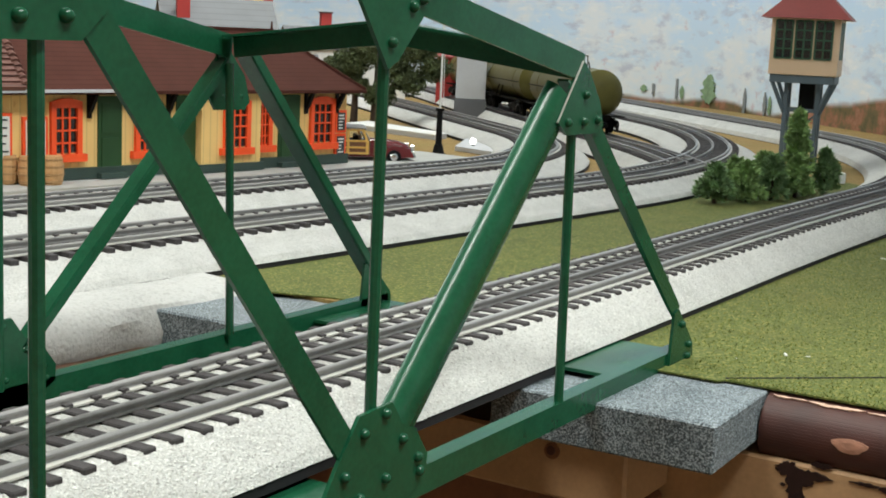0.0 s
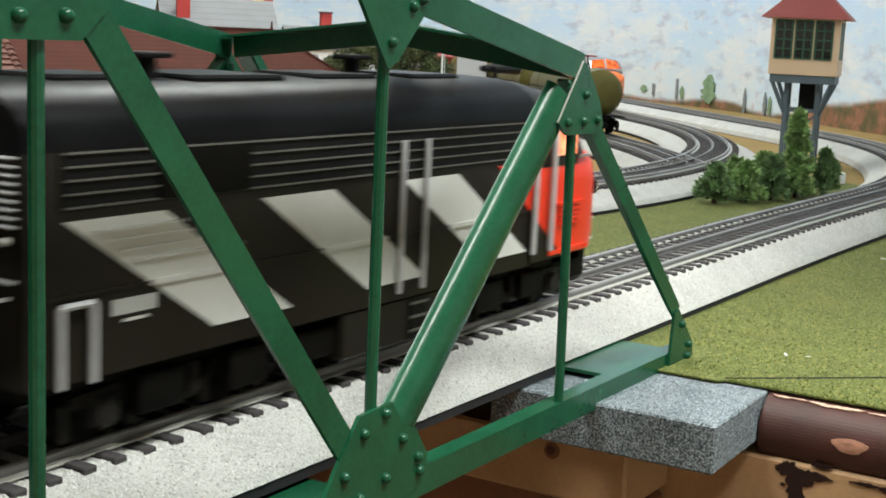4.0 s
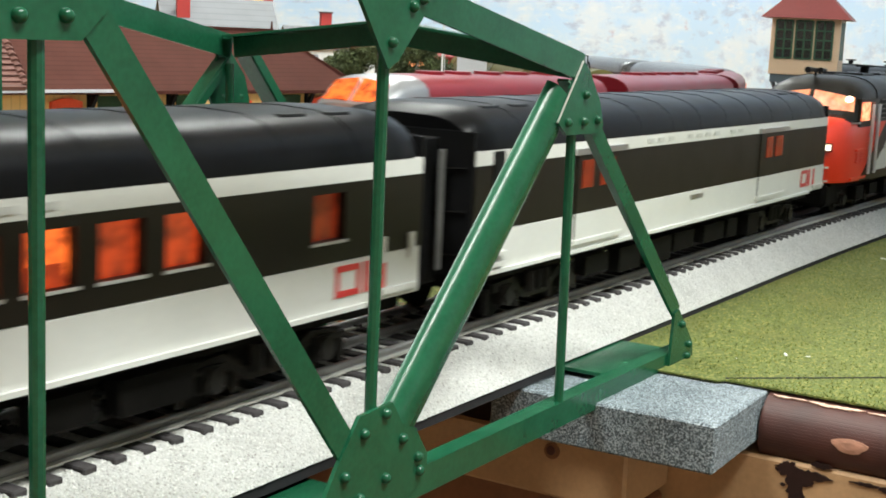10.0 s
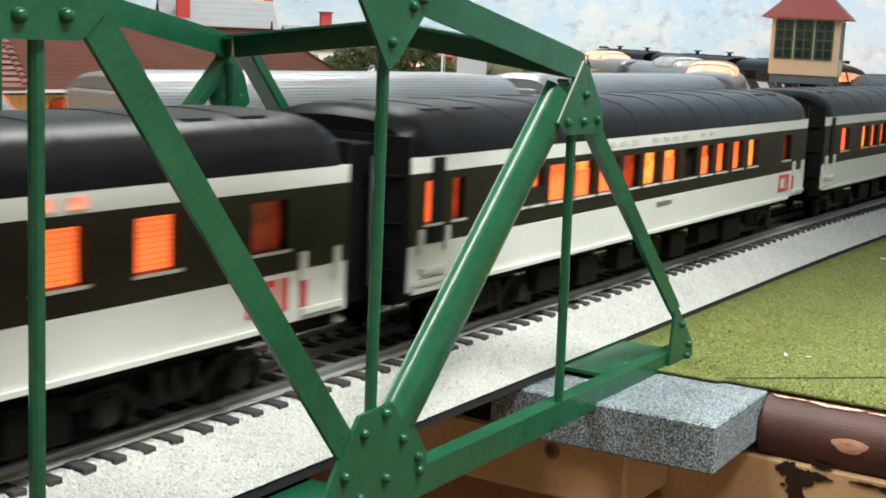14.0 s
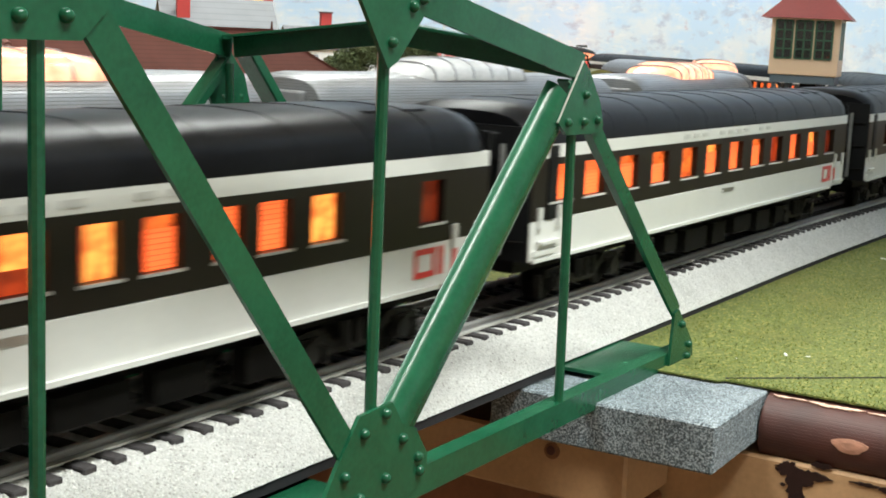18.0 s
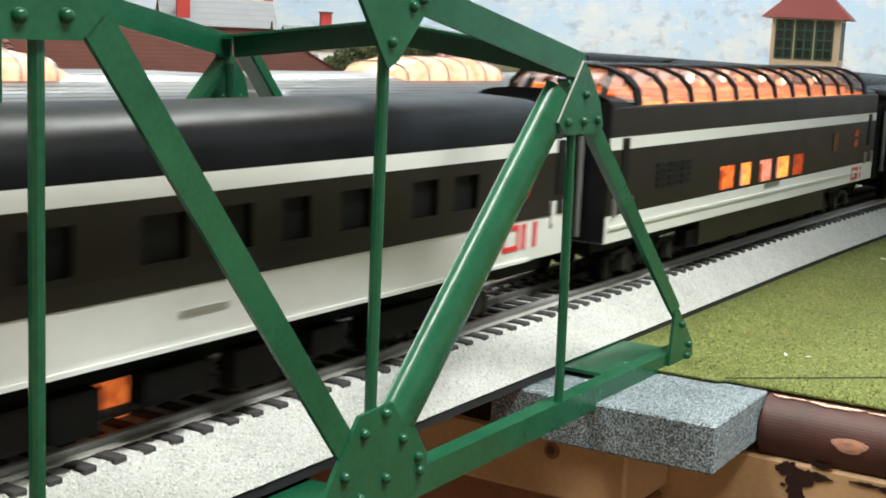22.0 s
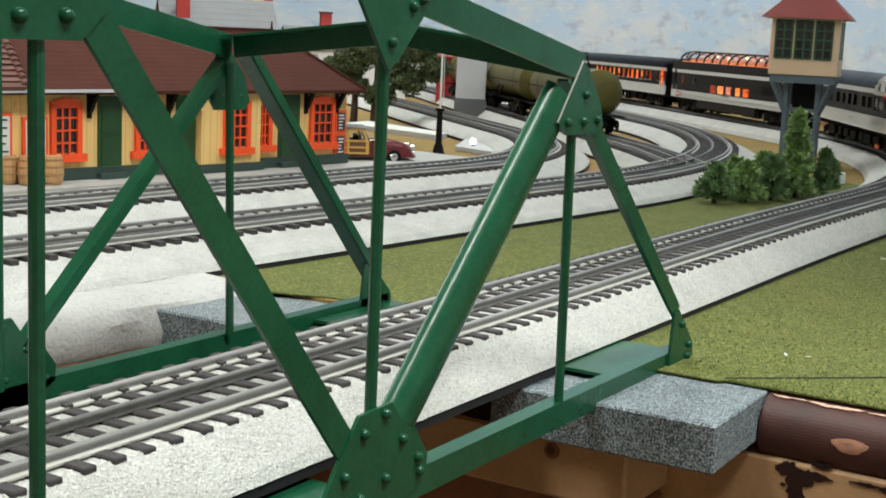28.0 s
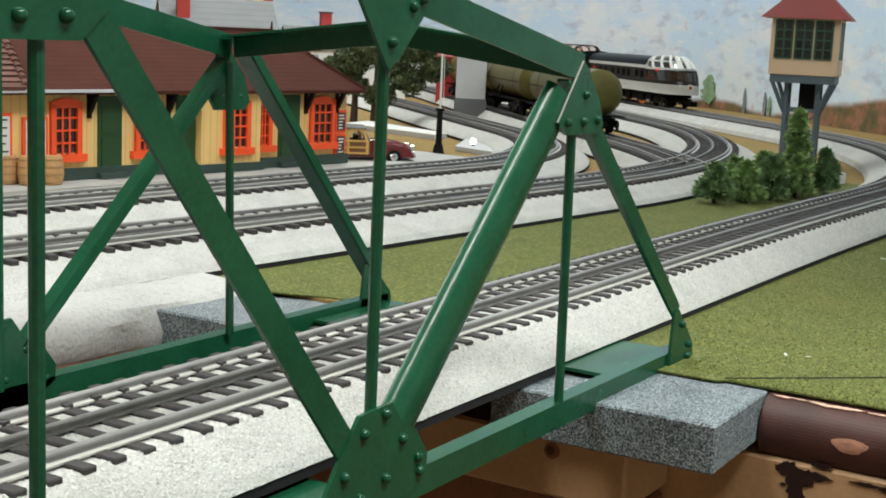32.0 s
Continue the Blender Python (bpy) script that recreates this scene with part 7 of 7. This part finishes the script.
# ---- crossing tower ----
def tower():
    t = thing("crossing_tower", "cream watch tower with green windows, red roof and steel legs", "tower", at=(1.1653, 0.1736, ZG), rz=-79.2)
    w, d, z0, z1 = 0.0355, 0.03, 0.0975, 0.158
    part("cabin", box(B(), -w, w, -d, d, z0, z1, bev=0.0006), CREAM_PLAIN, t, "cream painted cabin")
    for i in range(3):
        x = -0.0215 + 0.0205 * i
        n = part("window", box(B(), x - 0.0085, x + 0.0085, -d - 0.0004, -d + 0.001, z0 + 0.0175, z1 - 0.0035), DARKGLASS, t, "dark window with green sash bars")
        for k in range(3):
            part("sash_bar", box(B(), x - 0.0085 + 0.0085 * k - 0.0009, x - 0.0085 + 0.0085 * k + 0.0009, -d - 0.0016, -d, z0 + 0.0175, z1 - 0.0035), GREEN_SASH, n)
        for k in range(5):
            zz = z0 + 0.0175 + (z1 - z0 - 0.021) * k / 4
            part("sash_bar", box(B(), x - 0.0085, x + 0.0085, -d - 0.0014, -d, zz - 0.0008, zz + 0.0008), GREEN_SASH, n)
    for y in (-0.012, 0.012):
        n = part("window", box(B(), w - 0.001, w + 0.0004, y - 0.008, y + 0.008, z0 + 0.0175, z1 - 0.0035), GREEN_SASH, t)
    e = 0.046
    bm = B()
    v = [bm.verts.new(p) for p in ((-e, -e + 0.006, z1 - 0.001), (e, -e + 0.006, z1 - 0.001), (e, e - 0.006, z1 - 0.001), (-e, e - 0.006, z1 - 0.001), (0, 0, z1 + 0.045))]
    for f in ((0, 1, 4), (1, 2, 4), (2, 3, 4), (3, 0, 4), (3, 2, 1, 0)):
        bm.faces.new([v[i] for i in f])
    part("roof", bm, ROOF_RED, t, "dull red pyramid roof")
    part("floor_frame", box(B(), -w + 0.002, w - 0.002, -d + 0.002, d - 0.002, z0 - 0.0085, z0), STEELBLUE, t, "blue-grey floor frame")
    lx, ly = 0.0165, 0.0135
    for sx in (-1, 1):
        for sy in (-1, 1):
            part("leg", bar(B(), (sx * lx, sy * ly, 0), (sx * lx, sy * ly, z0 - 0.008), 0.0045, 0.0045, (1, 0, 0)), STEELBLUE, t, "steel leg")
            part("knee_brace", bar(B(), (sx * lx, sy * ly, 0.055), (sx * (w - 0.004), sy * (d - 0.004), z0 - 0.006), 0.003, 0.0035), STEELBLUE, t, "slanting knee brace")
    for z in (0.025, 0.058):
        part("cross_bar", box(box(B(), -lx, lx, -ly - 0.001, -ly + 0.001, z, z + 0.004), -lx, lx, ly - 0.001, ly + 0.001, z, z + 0.004), STEELBLUE, t)
    part("cross_brace", bar(bar(B(), (-lx, -ly, 0.028), (lx, -ly, 0.056), 0.0012, 0.002), (lx, -ly, 0.028), (-lx, -ly, 0.056), 0.0012, 0.002), STEELBLUE, t)
    part("ladder_well", box(B(), -0.004, 0.012, -0.004, 0.01, 0.06, z0 - 0.006), BLACK, t, "dark ladder well")
    part("ladder", bar(bar(B(), (-0.003, ly + 0.003, 0), (-0.003, ly + 0.003, 0.085), 0.0012, 0.0012, (1, 0, 0)), (0.005, ly + 0.003, 0), (0.005, ly + 0.003, 0.085), 0.0012, 0.0012, (1, 0, 0)), STEELBLUE, t)


tower()
solid("white_block", box(B(), -0.011, 0.011, -0.008, 0.008, 0, 0.011, pose(0.995, 0.088, ZG, 0, 0, -30), bev=0.0008), WHITEWALL, "small white block beside the hedge", "block")


# ---- trees ----
def leaves(bm, rnd, c, r, count, size, squash=1.0):
    """Small leaf clumps strewn through a ragged volume."""
    for i in range(count):
        d = Vector((rnd.gauss(0, 1), rnd.gauss(0, 1), rnd.gauss(0, 1))).normalized()
        k = rnd.random() ** 0.45 * (0.75 + 0.35 * noise.noise(d * 2.2 + Vector(c) * 40))
        p = Vector(c) + Vector((d.x * r, d.y * r, d.z * r * squash)) * k
        a, b = Vector((rnd.gauss(0, 1), rnd.gauss(0, 1), rnd.gauss(0, 1))).normalized() * size * rnd.uniform(0.6, 1.3), Vector((rnd.gauss(0, 1), rnd.gauss(0, 1), rnd.gauss(0, 1))).normalized() * size * rnd.uniform(0.6, 1.3)
        vs = [bm.verts.new(q) for q in (p - a * 0.6, p + b * 0.5, p + a, p - b * 0.5)]
        bm.faces.new(vs)


def broad_tree(x, y, h, crowns, seed):
    t = thing("tree", "dark olive model tree with a forked trunk", "tree", "dark trees behind the station", (x, y, ZG))
    rnd = random.Random(seed)
    bm = B()
    rod(bm, (0, 0, 0), (0.002, 0, h * 0.45), 0.0055, 8, 0.0035)
    for cx, cy, cz, r in crowns:
        rod(bm, (0.002, 0, h * 0.38), (cx, cy, cz), 0.0028, 6, 0.001)
    part("trunk", bm, BARK, t, "dark forked trunk")
    bm = B()
    for cx, cy, cz, r in crowns:
        leaves(bm, rnd, (cx, cy, cz), r * 1.15, 3400, 0.0030, 0.78)
    part("crown", bm, LEAF_DARK, t, "ragged dark olive foliage")


broad_tree(1.197, 0.758, 0.11, [(0.0237, -0.0365, 0.059, 0.028), (0.0425, -0.0655, 0.0765, 0.025), (0.0315, -0.0485, 0.102, 0.029), (0.0, 0.0, 0.095, 0.03), (0.004, -0.006, 0.040, 0.024), (0.016, -0.02, 0.08, 0.026)], 1)
broad_tree(1.196, 0.79, 0.11, [(-0.004, 0.004, 0.08, 0.028), (-0.012, 0.024, 0.07, 0.024), (0.01, -0.008, 0.1, 0.026), (0.0, 0.0, 0.05, 0.02)], 2)


def conifer(x, y, h, r, leaf, label, seed):
    t = thing("conifer", label, "conifer", "conifers beside the track", (x, y, ZG + 0.0015))
    rnd = random.Random(seed)
    part("trunk", rod(B(), (0, 0, 0), (0, 0, h * 0.85), 0.0018, 6, 0.0005), BARK, t)
    bm = B()
    tufts = []
    for i in range(int(95 * h / 0.04)):
        f = rnd.random() ** 0.85
        a = rnd.uniform(0, 2 * math.pi)
        rr = r * (1 - f ** 1.6) ** 0.75 * rnd.uniform(0.35, 1.08)
        tufts.append((Vector((rr * math.cos(a), rr * math.sin(a), 0.003 + f * (h - 0.006))), a, r * rnd.uniform(0.16, 0.34)))
    for c, a, q in tufts:
        for i in range(46):
            d = Vector((rnd.gauss(0, 1), rnd.gauss(0, 1), rnd.gauss(0.25, 0.8))).normalized()
            p = c + d * q * rnd.uniform(0.2, 1.0)
            if p.z < 0:
                continue
            o = (d + Vector((math.cos(a), math.sin(a), 0.35)) * 0.6) * 0.0026 * rnd.uniform(0.6, 1.3)
            e = d.cross(Vector((rnd.gauss(0, 1), rnd.gauss(0, 1), rnd.gauss(0, 1)))).normalized() * 0.0011
            bm.faces.new([bm.verts.new(v) for v in (p - e, p + o * 0.5 - e * 0.5, p + o, p + e)])
    part("foliage", bm, leaf, t, "needle foliage in ragged tufts")


for i, (cx, cy, hh, rr, lf) in enumerate(((0.729, 0.1055, 0.0345, 0.0175, LEAF_DEEP), (0.7595, 0.0915, 0.036, 0.0185, LEAF_GREEN), (0.776, 0.106, 0.036, 0.016, LEAF_GREEN), (0.7915, 0.08, 0.0395, 0.018, LEAF_DEEP), (0.806, 0.0925, 0.041, 0.016, LEAF_GREEN), (0.831, 0.0725, 0.038, 0.0165, LEAF_GREEN), (0.892, 0.0655, 0.041, 0.0155, LEAF_DEEP))):
    conifer(cx, cy, hh * 0.96, rr * 0.74, lf, "small bright green model conifer" if lf is LEAF_GREEN else "small deep green model conifer", 20 + i)
conifer(0.862, 0.0835, 0.0725, 0.0145, LEAF_GREEN, "tall slender green model conifer", 40)


# ---- small white scraps lying on the grass ----
for sx, sy, sw, sr in ((0.2529, -0.1034, 0.0022, 25), (0.2555, -0.1119, 0.001, -40), (0.232, -0.09, 0.0005, 10), (0.55, -0.07, 0.0022, 60), (0.36, -0.16, 0.0013, 0)):
    bm = B()
    box(bm, -sw, sw, -sw * 0.22, sw * 0.22, 0, 0.0004, pose(sx, sy, ZG + 0.0009, 0, 0, sr), bev=0.0001)
    solid("paper_scrap", bm, WHITEWALL, "tiny white paper scrap lying on the grass mat", "scrap", "paper scraps")


# ---- loose grain on the near ballast and fibres on the near grass ----
def island_mat(name, stops, rough):
    m, n, l, p = nodes_of(name)
    g = n.new("ShaderNodeNewGeometry")
    l.new(ramp_node(n, l, g.outputs["Random Per Island"], stops), p.inputs["Base Color"])
    p.inputs["Roughness"].default_value = rough
    p.inputs["Specular IOR Level"].default_value = 0.2
    return m


def strewn(name, verts, faces, material, label, parent):
    me = bpy.data.meshes.new(name)
    me.from_pydata(verts, [], faces)
    me.materials.append(material)
    ob = new(name, me)
    ob.parent = parent
    return tagged(ob, label, kind="stuff")


def ballast_grain():
    rnd = random.Random(51)
    verts, faces = [], []
    for i in range(22000):
        u = -0.16 + 0.95 * rnd.random() ** 1.5
        k = rnd.uniform(0.0225, 0.0445)
        z = float(np.interp(k, [0.0225, 0.026, 0.031, 0.0415, 0.0445], [-0.0037, -0.0037, -0.0058, -0.0125, -0.0155]))
        x, y, h = on_a(u)
        s = 1 if rnd.random() < 0.12 else -1
        c = Vector((x - s * k * math.sin(h), y + s * k * math.cos(h), z))
        r = rnd.uniform(0.00028, 0.00062)
        a = rnd.uniform(0, 3)
        n = len(verts)
        for q in range(4):
            b = a + q * math.pi / 2
            verts.append((c.x + r * math.cos(b) * rnd.uniform(0.7, 1.3), c.y + r * math.sin(b) * rnd.uniform(0.7, 1.3), c.z))
        verts.append((c.x, c.y, c.z + r * rnd.uniform(0.5, 0.9)))
        faces += [(n + q, n + (q + 1) % 4, n + 4) for q in range(4)]
    bed = next(o for o in bpy.data.objects if o.name == "ballast_bed")
    strewn("ballast_grain", verts, faces, island_mat("loose_white_grain", [(0.0, (0.42, 0.41, 0.38)), (0.25, (0.62, 0.615, 0.585)), (0.9, (0.75, 0.745, 0.71)), (1.0, (0.30, 0.29, 0.27))], 0.9), "loose white ballast grain", bed)


def grass_fibre():
    rnd = random.Random(52)
    verts, faces = [], []
    while len(faces) < 34000:
        x, y = 0.196 + 0.75 * rnd.random() ** 1.7, rnd.uniform(-0.32, 0.0)
        if x < 0.24 and y > -0.078 or y > -0.046 or x < 0.2 and y > -0.1:
            continue
        a, w, t = rnd.uniform(0, 6.3), rnd.uniform(0.00018, 0.0004), rnd.uniform(0.0004, 0.0011)
        b = rnd.uniform(0, 6.3)
        lean = t * rnd.uniform(0.2, 1.1)
        n = len(verts)
        z = ZG + 0.0008
        verts += [(x - w * math.cos(a), y - w * math.sin(a), z), (x + w * math.cos(a), y + w * math.sin(a), z), (x + lean * math.cos(b), y + lean * math.sin(b), z + t)]
        faces.append((n, n + 1, n + 2))
    mat_ob = next(o for o in bpy.data.objects if o.name == "grass_mat")
    strewn("grass_fibre", verts, faces, island_mat("grass_fibres", [(0.0, (0.07, 0.095, 0.018)), (0.4, (0.12, 0.145, 0.03)), (0.8, (0.17, 0.185, 0.04)), (1.0, (0.30, 0.28, 0.09))], 0.9), "short green grass fibre", mat_ob)


ballast_grain()
grass_fibre()
motions()
